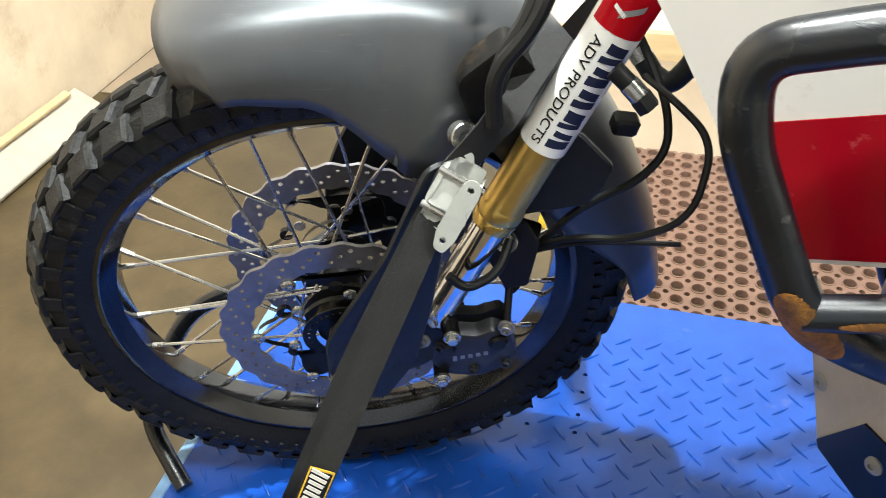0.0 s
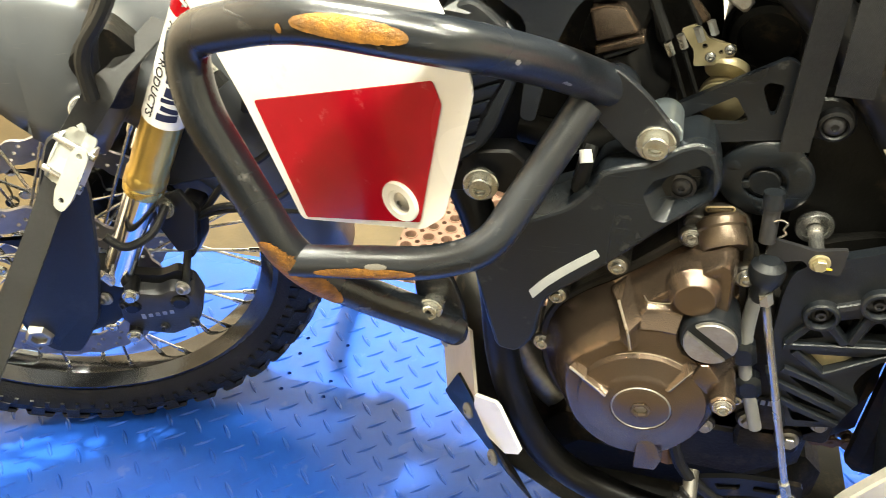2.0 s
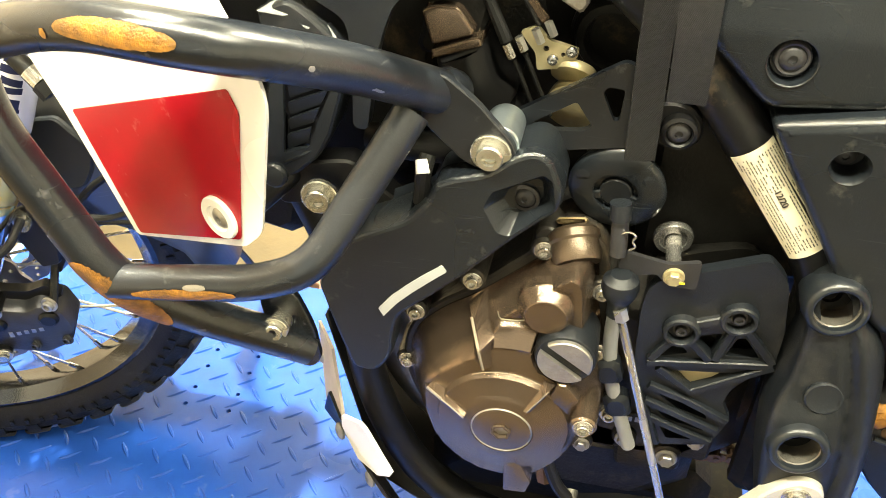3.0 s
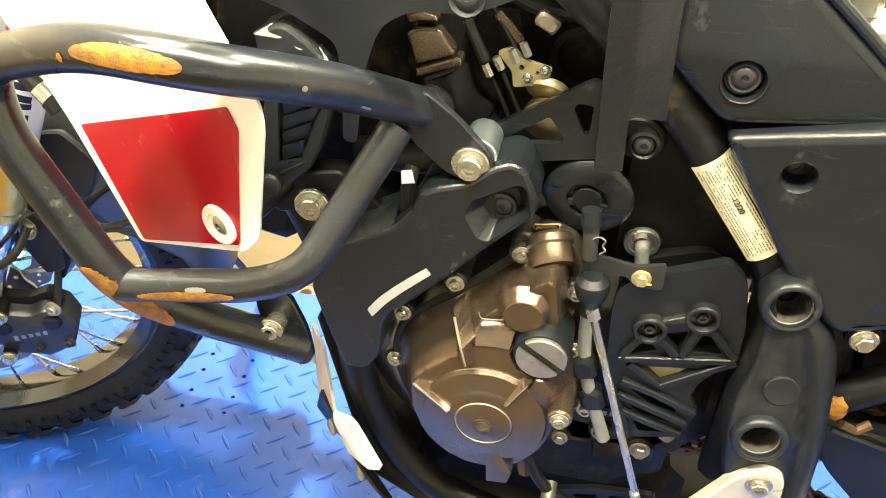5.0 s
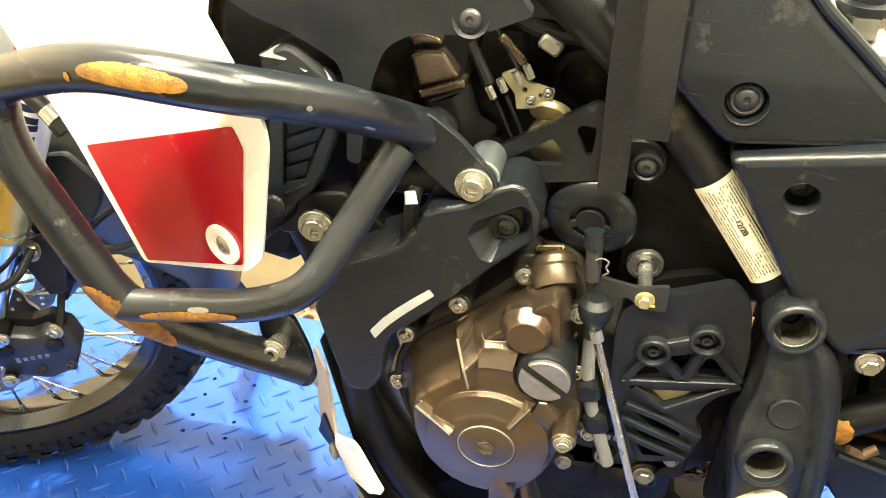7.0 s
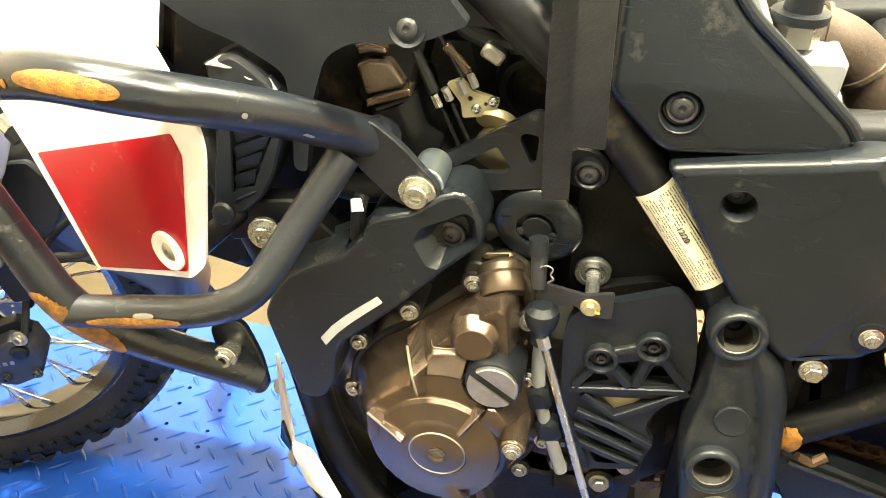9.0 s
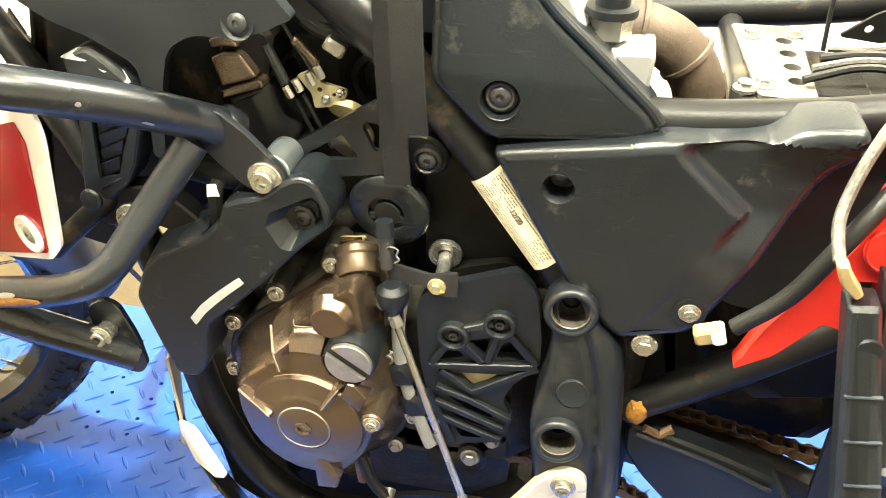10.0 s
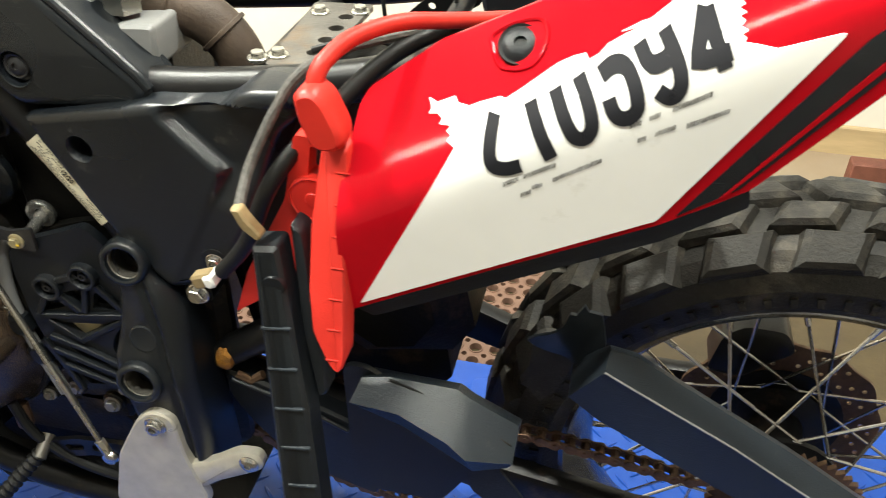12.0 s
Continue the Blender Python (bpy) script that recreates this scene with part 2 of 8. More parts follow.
# ---- geometry helpers ----
class Geo:
    """Vertices and faces that are gathered for one mesh."""

    def __init__(self):
        self.v, self.f = [], []

    def add(self, verts, faces, m=None):
        k = len(self.v)
        self.v += [tuple(m @ Vector(p)) if m else tuple(p) for p in verts]
        self.f += [tuple(i + k for i in q) for q in faces]
        return self

    def loops(self, rings, closed=True, cap0=True, cap1=True):
        """Skin between rings of the same number of points."""
        n = len(rings[0])
        verts = [p for r in rings for p in r]
        faces = []
        for a in range(len(rings) - 1):
            for i in range(n if closed else n - 1):
                j = (i + 1) % n
                faces.append((a * n + i, a * n + j, (a + 1) * n + j, (a + 1) * n + i))
        if cap0:
            faces.append(tuple(range(n - 1, -1, -1)))
        if cap1:
            faces.append(tuple((len(rings) - 1) * n + i for i in range(n)))
        return self.add(verts, faces)

    def lathe(self, prof, n=32, m=None, wave=None, closed=False):
        """Turned shape round the y axis from (radius, along) pairs."""
        rings = []
        for r, a in prof:
            rings.append([])
            for i in range(n):
                th = 2 * math.pi * i / n
                q = r + (wave(th, r) if wave else 0)
                p = Vector((q * math.cos(th), a, q * math.sin(th)))
                rings[-1].append(tuple(m @ p) if m else tuple(p))
        if closed:
            rings.append(rings[0])
        return self.loops(rings, True, not closed and prof[0][0] > 1e-5, not closed and prof[-1][0] > 1e-5)

    def box(self, size, m=None, bevel=0.0, taper=1.0):
        x, y, z = (s / 2 for s in size)
        b = min(bevel, x * 0.9, y * 0.9, z * 0.9)

        def ring(px, pz):
            c = b if b else 0
            if not c:
                return [(-px, -pz), (px, -pz), (px, pz), (-px, pz)]
            return [(-px + c, -pz), (px - c, -pz), (px, -pz + c), (px, pz - c), (px - c, pz), (-px + c, pz), (-px, pz - c), (-px, -pz + c)]
        rows = [(y, 0)] if not b else [(y, b), (y - b, 0)]
        prof = [(-a, i) for a, i in rows] + [(a, i) for a, i in reversed(rows)]
        rings = []
        for k, (a, i) in enumerate(prof):
            t = 1 + (taper - 1) * (a + y) / (2 * y)
            rings.append([(m @ Vector((px * t, a, pz * t)) if m else (px * t, a, pz * t)) for px, pz in ring(x - i, z - i)])
        return self.loops(rings)

    def tube(self, path, r, n=14, bend=0.0, caps=True, steps=7, flat=None):
        pts = smooth_path(path, bend, steps)
        rings, up = [], None
        for i, p in enumerate(pts):
            d = (pts[min(i + 1, len(pts) - 1)] - pts[max(i - 1, 0)]).normalized()
            if up is None:
                up = d.orthogonal().normalized() if flat is None else Vector(flat)
            up = (up - d * up.dot(d)).normalized()
            side = d.cross(up)
            rr = r(i / (len(pts) - 1)) if callable(r) else r
            rings.append([p + (up * math.cos(a) + side * math.sin(a)) * rr for a in (2 * math.pi * k / n for k in range(n))])
        return self.loops(rings, True, caps, caps)

    def ribbon(self, path, width, thick, across, bend=0.0, steps=6):
        """A flat band along a path; across is the direction of its width."""
        pts = smooth_path(path, bend, steps)
        rings = []
        for i, p in enumerate(pts):
            d = (pts[min(i + 1, len(pts) - 1)] - pts[max(i - 1, 0)]).normalized()
            a = across(i / (len(pts) - 1)) if callable(across) else Vector(across)
            a = (a - d * a.dot(d)).normalized()
            nrm = d.cross(a)
            w, t = a * width / 2, nrm * thick / 2
            rings.append([p - w - t, p + w - t, p + w + t, p - w + t])
        return self.loops(rings)

    def moved(self, m):
        self.v = [tuple(m @ Vector(p)) for p in self.v]
        return self


def smooth_path(path, bend, steps=7):
    p = [Vector(q) for q in path]
    if not bend or len(p) < 3:
        return p
    res = [p[0]]
    for a, b, c in zip(p, p[1:], p[2:]):
        d = min(bend, (b - a).length * 0.49, (c - b).length * 0.49)
        s, e = b + (a - b).normalized() * d, b + (c - b).normalized() * d
        for k in range(steps + 1):
            t = k / steps
            res.append(s * (1 - t) ** 2 + b * 2 * t * (1 - t) + e * t * t)
    return res + [p[-1]]


def rounded(pts, r=0.006, steps=4):
    """A closed outline with rounded corners; a point may carry its own radius."""
    n, res = len(pts), []
    area = sum(pts[i][0] * pts[(i + 1) % n][1] - pts[(i + 1) % n][0] * pts[i][1] for i in range(n))
    if area < 0:
        pts = pts[::-1]
    for i in range(n):
        a, b, c = (Vector(pts[k % n][:2]) for k in (i - 1, i, i + 1))
        rr = pts[i][2] if len(pts[i]) > 2 else r
        d = min(rr, (b - a).length * 0.48, (c - b).length * 0.48)
        s, e = b + (a - b).normalized() * d, b + (c - b).normalized() * d
        for k in range(steps + 1):
            t = k / steps
            q = s * (1 - t) ** 2 + b * 2 * t * (1 - t) + e * t * t
            if not res or (Vector(res[-1]) - q).length > 1e-5:
                res.append(tuple(q))
    return res


def shrink(loop, d):
    n, res = len(loop), []
    for i in range(n):
        a, b, c = Vector(loop[i - 1]), Vector(loop[i]), Vector(loop[(i + 1) % n])
        u, v = (b - a).normalized(), (c - b).normalized()
        nrm = Vector((-(u.y + v.y), u.x + v.x))
        if nrm.length < 1e-6:
            res.append(tuple(b))
            continue
        nrm.normalize()
        cosa = max(0.5, nrm.dot(Vector((-u.y, u.x))))
        res.append(tuple(b + nrm * (d / cosa)))
    return res


def flat_y(y):
    return lambda x, z: y


def slope_y(p, q, r):
    """The plane y(x, z) through three points (x, y, z)."""
    a, b, c = Vector(p), Vector(q), Vector(r)
    nrm = (b - a).cross(c - a)
    return lambda x, z: a.y - (nrm.x * (x - a.x) + nrm.z * (z - a.z)) / nrm.y


def shell(pts, prof, face=None, r=0.006, steps=4):
    """A panel from an (x, z) outline: prof is (inset, depth behind the face) from the back to the front; face gives y."""
    base = rounded(pts, r, steps)
    face = face or flat_y(0)
    rings = []
    for inset, depth in prof:
        lp = shrink(base, inset) if inset else base
        rings.append([(x, face(x, z) + depth, z) for x, z in lp])
    return Geo().loops(rings)


def cut_plate(pts, holes, y0, y1, r=0.004, face=None):
    """A flat plate in the xz plane, with holes that go through it."""
    bm = bmesh.new()
    loops = [rounded(pts, r)] + [rounded(h, 0.003) if len(h) > 3 or len(h[0]) == 2 else circle(*h) for h in holes]
    edges, rings = [], []
    for lp in loops:
        vs = [bm.verts.new((x, 0, z)) for x, z in lp]
        rings.append([v for v in vs])
        edges += [bm.edges.new((vs[i], vs[(i + 1) % len(vs)])) for i in range(len(vs))]
    bmesh.ops.triangle_fill(bm, use_beauty=True, edges=edges, normal=(0, -1, 0))
    bm.verts.index_update()
    flat = [(v.co.x, v.co.z) for v in bm.verts]
    tris = [tuple(v.index for v in f.verts) for f in bm.faces]
    idx = [[v.index for v in g] for g in rings]
    bm.free()
    face = face or flat_y(0)
    k, g = len(flat), Geo()
    verts = [(x, face(x, z) + y0, z) for x, z in flat] + [(x, face(x, z) + y1, z) for x, z in flat]
    faces = list(tris) + [tuple(i + k for i in reversed(t)) for t in tris]
    for ring in idx:
        for i in range(len(ring)):
            a, b = ring[i], ring[(i + 1) % len(ring)]
            faces.append((a, b, b + k, a + k))
    return g.add(verts, faces)


def circle(x, z, r, n=16):
    return [(x + r * math.cos(2 * math.pi * i / n), z + r * math.sin(2 * math.pi * i / n)) for i in range(n)]


def along(p, d):
    """The pose that brings the y axis onto the direction d, at p."""
    return Matrix.Translation(p) @ Vector(d).to_track_quat("Y", "Z").to_matrix().to_4x4()


def part(name, g, mat, parent=None, label="", sharp=35, solid=0.0):
    me = bpy.data.meshes.new(name)
    me.from_pydata([tuple(p) for p in g.v], [], g.f)
    me.validate()
    bm = bmesh.new()
    bm.from_mesh(me)
    bmesh.ops.remove_doubles(bm, verts=bm.verts, dist=1e-6)
    bmesh.ops.recalc_face_normals(bm, faces=bm.faces)
    bm.to_mesh(me)
    bm.free()
    me.materials.append(mat)
    me.shade_smooth()
    me.set_sharp_from_angle(angle=radians(sharp))
    ob = new(name, me)
    if parent is not None:
        ob.parent = parent
    if label:
        ob["label"] = label
    if solid:
        s = ob.modifiers.new("thickness", "SOLIDIFY")
        s.thickness, s.offset = solid, 0
    return ob


def thing(name, label, category, place=(0, 0, 0), group="", kind=""):
    ob = new(name)
    ob.empty_display_size = 0.05
    ob.location = place
    return tagged(ob, label, category, group, kind)


_bolt_meshes = {}


def bolt(parent, at, d=(0, -1, 0), r=0.008, kind="allen", mat=None, m=None, name="bolt", label=""):
    """A screw head at a place, facing d: allen, hex, button or rivet."""
    mat = mat or ZINC
    key = (kind, mat.name)
    if key not in _bolt_meshes:
        g = Geo()
        if kind == "hex":
            g.lathe([(1.45, -0.3), (1.45, 0.1), (1.3, 0.22), (0.95, 0.24)], 20)
            ring = [[(q * math.cos(math.pi * k / 3), h, q * math.sin(math.pi * k / 3)) for k in range(6)] for q, h in ((1.0, 0.2), (1.0, 0.8), (0.88, 0.95), (0.3, 0.9))]
            g.loops(ring)
        elif kind == "allen":
            g.lathe([(1.5, -0.3), (1.5, 0.08), (1.4, 0.16), (1.02, 0.17), (1.0, 0.8), (0.9, 0.95), (0.55, 0.96), (0.5, 0.45), (0, 0.4)], 20)
        elif kind == "button":
            g.lathe([(1.5, -0.3), (1.5, 0.05), (1.25, 0.3), (0.85, 0.48), (0.5, 0.54), (0.46, 0.2), (0, 0.15)], 20)
        elif kind == "cross":
            g.lathe([(1.0, -0.3), (1.0, 0.2), (0.8, 0.45), (0.35, 0.52), (0, 0.3)], 16)
        else:
            g.lathe([(1.0, -0.3), (1.0, 0.05), (0.8, 0.3), (0.4, 0.42), (0, 0.45)], 12)
        g.v = [tuple(q * 0.008 for q in p) for p in g.v]
        ob = part(name, g, mat, parent, label, 30)
        _bolt_meshes[key] = ob.data
    else:
        ob = new(name, _bolt_meshes[key])
        ob.parent = parent
        if label:
            ob["label"] = label
    w = along(at, d) @ Matrix.Diagonal((r / 0.008, r / 0.008, r / 0.008, 1))
    ob.matrix_basis = m @ w if m else w
    return ob


def sheet(pts, face, thick=0.003, res=0.012, r=0.006, lift=0.0, steps=4):
    """A thin curved panel: an (x, z) outline laid on the surface y = face(x, z)."""
    lp = rounded(pts, r, steps)
    bm = bmesh.new()
    bm.faces.new([bm.verts.new((x, 0, z)) for x, z in lp])
    for axis in (0, 2):
        lo, hi = min(p[axis // 2] for p in lp), max(p[axis // 2] for p in lp)
        for k in range(1, int((hi - lo) / res) + 1):
            co, no = [0, 0, 0], [0, 0, 0]
            co[axis], no[axis] = lo + k * res, 1
            bmesh.ops.bisect_plane(bm, geom=bm.verts[:] + bm.edges[:] + bm.faces[:], dist=1e-6, plane_co=co, plane_no=no)
    bm.verts.index_update()
    v = [(p.co.x, p.co.z) for p in bm.verts]
    f = [tuple(q.index for q in p.verts) for p in bm.faces]
    rim = [(e.verts[0].index, e.verts[1].index) for e in bm.edges if e.is_boundary]
    bm.free()
    k = len(v)
    verts = [(x, face(x, z) - lift, z) for x, z in v] + [(x, face(x, z) - lift + thick, z) for x, z in v]
    faces = f + [tuple(i + k for i in reversed(q)) for q in f] + [(a, b, b + k, a + k) for a, b in rim]
    return Geo().add(verts, faces)


def tent(poly, spine, h, face, sink=0.002):
    """A raised rib on a surface: an outline that rises to a ridge line, whose points may carry their own y."""
    dense, line = [], []
    for p, q in zip(poly, poly[1:] + poly[:1]):
        n = max(1, int(math.dist(p, q) / 0.003))
        dense += [(p[0] + (q[0] - p[0]) * k / n, p[1] + (q[1] - p[1]) * k / n) for k in range(n)]
    for p, q in zip(spine, spine[1:]):
        line += [tuple(a + (b - a) * k / 6 for a, b in zip(p, q)) for k in range(6)]
    line.append(spine[-1])
    near = [min(range(len(line)), key=lambda i: math.dist(line[i][:2], p)) for p in dense]
    n = len(dense)
    verts = [(x, face(x, z) + sink, z) for x, z in dense] + [(p[0], p[2] if len(p) > 2 else face(p[0], p[1]) - h, p[1]) for p in line]
    faces = []
    for i in range(n):
        j = (i + 1) % n
        a, b = n + near[i], n + near[j]
        lo, hi = sorted((a, b))
        faces.append((i, j, b))
        for k in range(lo, hi):
            faces.append((i, k + 1, k))
    return Geo().add(verts, faces)


def panel(pts, prof, holes, face, r=0.006, steps=4):
    """Like shell(), with holes through its front."""
    base = rounded(pts, r, steps)
    rings = [[(x, face(x, z) + dy, z) for x, z in (shrink(base, i) if i else base)] for i, dy in prof]
    g = Geo().loops(rings, True, False, False)
    i, dy = prof[-1]
    f = cut_plate(shrink(base, i) if i else base, holes, dy, dy + 0.004, 0.0, face)
    return g.add(f.v, f.f)


def inside(poly, x, z):
    """Distance to the outline from within, or a negative number outside."""
    best, odd = 1.0, False
    for i in range(len(poly)):
        (ax, az), (bx, bz) = poly[i - 1], poly[i]
        if (az > z) != (bz > z) and x < (bx - ax) * (z - az) / (bz - az) + ax:
            odd = not odd
        ux, uz = bx - ax, bz - az
        t = max(0.0, min(1.0, ((x - ax) * ux + (z - az) * uz) / (ux * ux + uz * uz + 1e-12)))
        best = min(best, math.hypot(x - ax - ux * t, z - az - uz * t))
    return best if odd else -best


def ramp(tab, v):
    for (a, p), (b, q) in zip(tab, tab[1:]):
        if v <= b:
            return p + (q - p) * max(0.0, (v - a) / (b - a))
    return tab[-1][1]


def ease(a, b, v):
    """0 below a, 1 above b, smooth between."""
    t = max(0.0, min(1.0, (v - a) / (b - a)))
    return t * t * (3 - 2 * t)


def relief(pts, face, depth, bevel, res=0.006, r=0.006, cuts=(), steps=4):
    """A moulded panel: rounded rim, a front that follows y = face(x, z), round openings (x, z, radius)."""
    base = rounded(pts, r, steps)
    g, rings = Geo(), [[(x, face(x, z) + depth, z) for x, z in base]]
    for k in (0.0, 0.08, 0.3, 0.62, 1.0):
        lp = shrink(base, bevel * k) if k else base
        fall = bevel * 0.8 * (1 - math.sqrt(max(0.0, 1 - (1 - k) ** 2)))
        rings.append([(x, face(x, z) + fall, z) for x, z in lp])
    g.loops(rings, True, True, False)
    bm = bmesh.new()
    bm.faces.new([bm.verts.new((x, 0, z)) for x, y, z in rings[-1]])
    for axis in (0, 2):
        lo, hi = min(p[axis] for p in rings[-1]), max(p[axis] for p in rings[-1])
        for k in range(1, int((hi - lo) / res) + 1):
            co, no = [0, 0, 0], [0, 0, 0]
            co[axis], no[axis] = lo + k * res, 1
            bmesh.ops.bisect_plane(bm, geom=bm.verts[:] + bm.edges[:] + bm.faces[:], dist=1e-6, plane_co=co, plane_no=no)
    bm.verts.index_update()
    for x, z, rr in cuts:
        for p in bm.verts:
            d = math.hypot(p.co.x - x, p.co.z - z)
            if abs(d - rr) < res * 0.75:
                p.co.x, p.co.z = x + (p.co.x - x) * (rr + 1e-5) / d, z + (p.co.z - z) * (rr + 1e-5) / d
    v = [(p.co.x, face(p.co.x, p.co.z), p.co.z) for p in bm.verts]
    f = []
    for q in bm.faces:
        c = q.calc_center_median()
        if not any(math.hypot(c.x - x, c.z - z) < rr for x, z, rr in cuts):
            f.append(tuple(p.index for p in q.verts))
    bm.free()
    return g.add(v, f)


# ---- the room ----
FLOOR_Z = -0.14
WALL_X, WALL_Y = -1.25, 1.70


def slab(name, lo, hi, mat, label="", category="", kind="structure", bevel=0.0):
    g = Geo()
    c = [(a + b) / 2 for a, b in zip(lo, hi)]
    g.box([b - a for a, b in zip(lo, hi)], Matrix.Translation(c), bevel)
    return tagged(part(name, g, mat), label, category, "", kind)


slab("floor", (-1.6, -3.0, FLOOR_Z - 0.1), (4.2, 2.0, FLOOR_Z), CONCRETE, "dirty brown concrete workshop floor", "floor")
slab("floor_strip", (-1.24, 1.16, FLOOR_Z + 0.001), (4.0, 1.69, FLOOR_Z + 0.004), TILE_FLOOR, "beige floor strip along the wall", "floor")
slab("wall_west", (WALL_X - 0.15, -3.0, FLOOR_Z), (WALL_X, 2.0, 2.5), PLASTER, "stained cream plaster wall", "wall")
slab("wall_north", (WALL_X, WALL_Y, FLOOR_Z), (4.2, WALL_Y + 0.15, 2.5), WALL_WHITE, "white painted workshop wall", "wall")
slab("wall_east", (4.0, -3.0, FLOOR_Z), (4.15, WALL_Y, 2.5), WALL_WHITE, "plain painted workshop wall", "wall")
# unseen south wall; its opening is added for the soft fill
slab("wall_south", (WALL_X, -3.0, FLOOR_Z), (-0.45, -2.85, 2.5), WALL_WHITE, "plain painted workshop wall", "wall")
slab("wall_south_east", (1.95, -3.0, FLOOR_Z), (4.0, -2.85, 2.5), WALL_WHITE, "plain painted workshop wall", "wall")
slab("lintel", (-0.45, -3.0, 2.0), (1.95, -2.85, 2.5), WALL_WHITE, "plain wall above the added opening", "wall")
slab("ceiling", (-1.4, -3.0, 2.5), (4.2, 1.85, 2.6), CEILING, "plain white workshop ceiling", "ceiling")
slab("baseboard", (WALL_X + 0.01, WALL_Y - 0.02, FLOOR_Z), (4.0, WALL_Y, FLOOR_Z + 0.09), WOOD, "pale wooden skirting along the wall", "baseboard", bevel=0.004)
# a loose white board that leans at the foot of the stained wall
g = Geo()
g.box((0.105, 2.4, 0.018), pose(WALL_X + 0.052, -0.14, FLOOR_Z + 0.036, 0, 30, 0), 0.003)
tagged(part("skirting_board", g, BOARD), "loose white painted skirting board against the stained wall", "board")
g = Geo().box((0.022, 0.62, 0.012), pose(WALL_X + 0.018, 0.70, FLOOR_Z + 0.078, 0, 20, -1.5), 0.002)
tagged(part("wood_strip", g, WOOD), "pale splintered strip of wood on the loose board", "wood strip")
slab("brick", (2.02, 1.42, FLOOR_Z + 0.004), (2.13, 1.47, FLOOR_Z + 0.11), BRICK, "dark red-brown brick standing by the wall", "brick", "", 0.004)

# ---- perforated rubber mat ----
def rubber_mat(x0, y0, nx, ny, p, z0, z1):
    g = Geo()
    big, small, k = 0.0125, 0.0060, 4
    for i in range(nx):
        for j in range(ny):
            cx, cy = x0 + (i + 0.5) * p, y0 + (j + 0.5) * p
            outer, arc, h = [], [], p / 2
            for q in range(4):
                ax, ay = ((h, h), (-h, h), (-h, -h), (h, -h))[q]
                a0 = math.radians(90 * q + 270)
                pts = [(ax + small * math.cos(a0 - math.radians(90) * s / k), ay + small * math.sin(a0 - math.radians(90) * s / k)) for s in range(k + 1)]
                bx, by = ((-h, h), (-h, -h), (h, -h), (h, h))[q]
                ux, uy = ((-1, 0), (0, -1), (1, 0), (0, 1))[q]
                start = pts[-1]
                end = (bx - ux * small, by - uy * small)
                outer += pts + [(start[0] + (end[0] - start[0]) * w / 4, start[1] + (end[1] - start[1]) * w / 4) for w in (1, 2, 3)]
                arc += [True] * k + [False] * 4
            n = len(outer)
            inner = []
            for s in range(n):
                a = math.atan2(outer[s][1], outer[s][0])
                inner.append((big * math.cos(a), big * math.sin(a)))
            top_o = [(cx + x, cy + y, z1) for x, y in outer]
            top_i = [(cx + x, cy + y, z1) for x, y in inner]
            low_i = [(cx + x * 0.93, cy + y * 0.93, z0) for x, y in inner]
            low_o = [(cx + x, cy + y, z0) for x, y in outer]
            v = top_o + top_i + low_i + low_o
            f = []
            for s in range(n):
                t = (s + 1) % n
                f.append((s, t, n + t, n + s))
                f.append((n + s, n + t, 2 * n + t, 2 * n + s))
                if arc[s]:
                    f.append((t, s, 3 * n + s, 3 * n + t))
            g.add(v, f)
            # a raised lip round each hole
            g.loops([[(cx + q * math.cos(a), cy + q * math.sin(a), z) for a in (2 * math.pi * w / 14 for w in range(14))]
                     for q, z in ((big + 0.0036, z1 - 0.001), (big + 0.003, z1 + 0.002), (big + 0.0008, z1 + 0.002), (big - 0.0002, z1 - 0.002))], True, False, False)
    return g


tagged(part("rubber_mat", rubber_mat(0.235, 0.45, 30, 17, 0.0415, FLOOR_Z + 0.001, FLOOR_Z + 0.014), MAT), "brown perforated rubber mat on the floor beside the lift", "mat")

# ---- motorcycle lift ----
lift = thing("motorcycle_lift", "blue painted steel motorcycle lift with tread plate deck", "lift", (0, 0, FLOOR_Z))
lift_up = Matrix.Translation((0, 0, -FLOOR_Z))
X0, X1, Y0, Y1 = -0.262, 2.35, -0.55, 0.417
holes = [(x, y, 0.0036, 10) for x in (0.211, 0.283) for y in (0.111, 0.146, 0.193, 0.231)]
deck = cut_plate([(X0, Y0), (X1, Y0), (X1, Y1), (X0, Y1)], [circle(*h) for h in holes], 0, -0.006, 0.002)
deck.v = [(x, z, y) for x, y, z in deck.v]
part("deck", deck.moved(lift_up), DECK, lift)
g = Geo()
g.box((X1 - X0, 0.008, 0.075), Matrix.Translation(((X0 + X1) / 2, Y1 - 0.004, -0.044)), 0.002)
g.box((X1 - X0, 0.008, 0.075), Matrix.Translation(((X0 + X1) / 2, Y0 + 0.004, -0.044)), 0.002)
part("side_rail", g.moved(lift_up), DECK, lift)
g = Geo().box((0.020, Y1 - Y0, 0.075), Matrix.Translation((X0 - 0.009, (Y0 + Y1) / 2, -0.036)), 0.003)
part("front_rail", g.moved(lift_up), DECK_WORN, lift, "paler worn front edge of the deck")
for x in (0.1, 1.0, 1.9):
    g = Geo().box((0.08, Y1 - Y0 - 0.04, 0.055), Matrix.Translation((x, (Y0 + Y1) / 2, -0.111)), 0.003)
    part("cross_beam", g.moved(lift_up), DECK, lift)
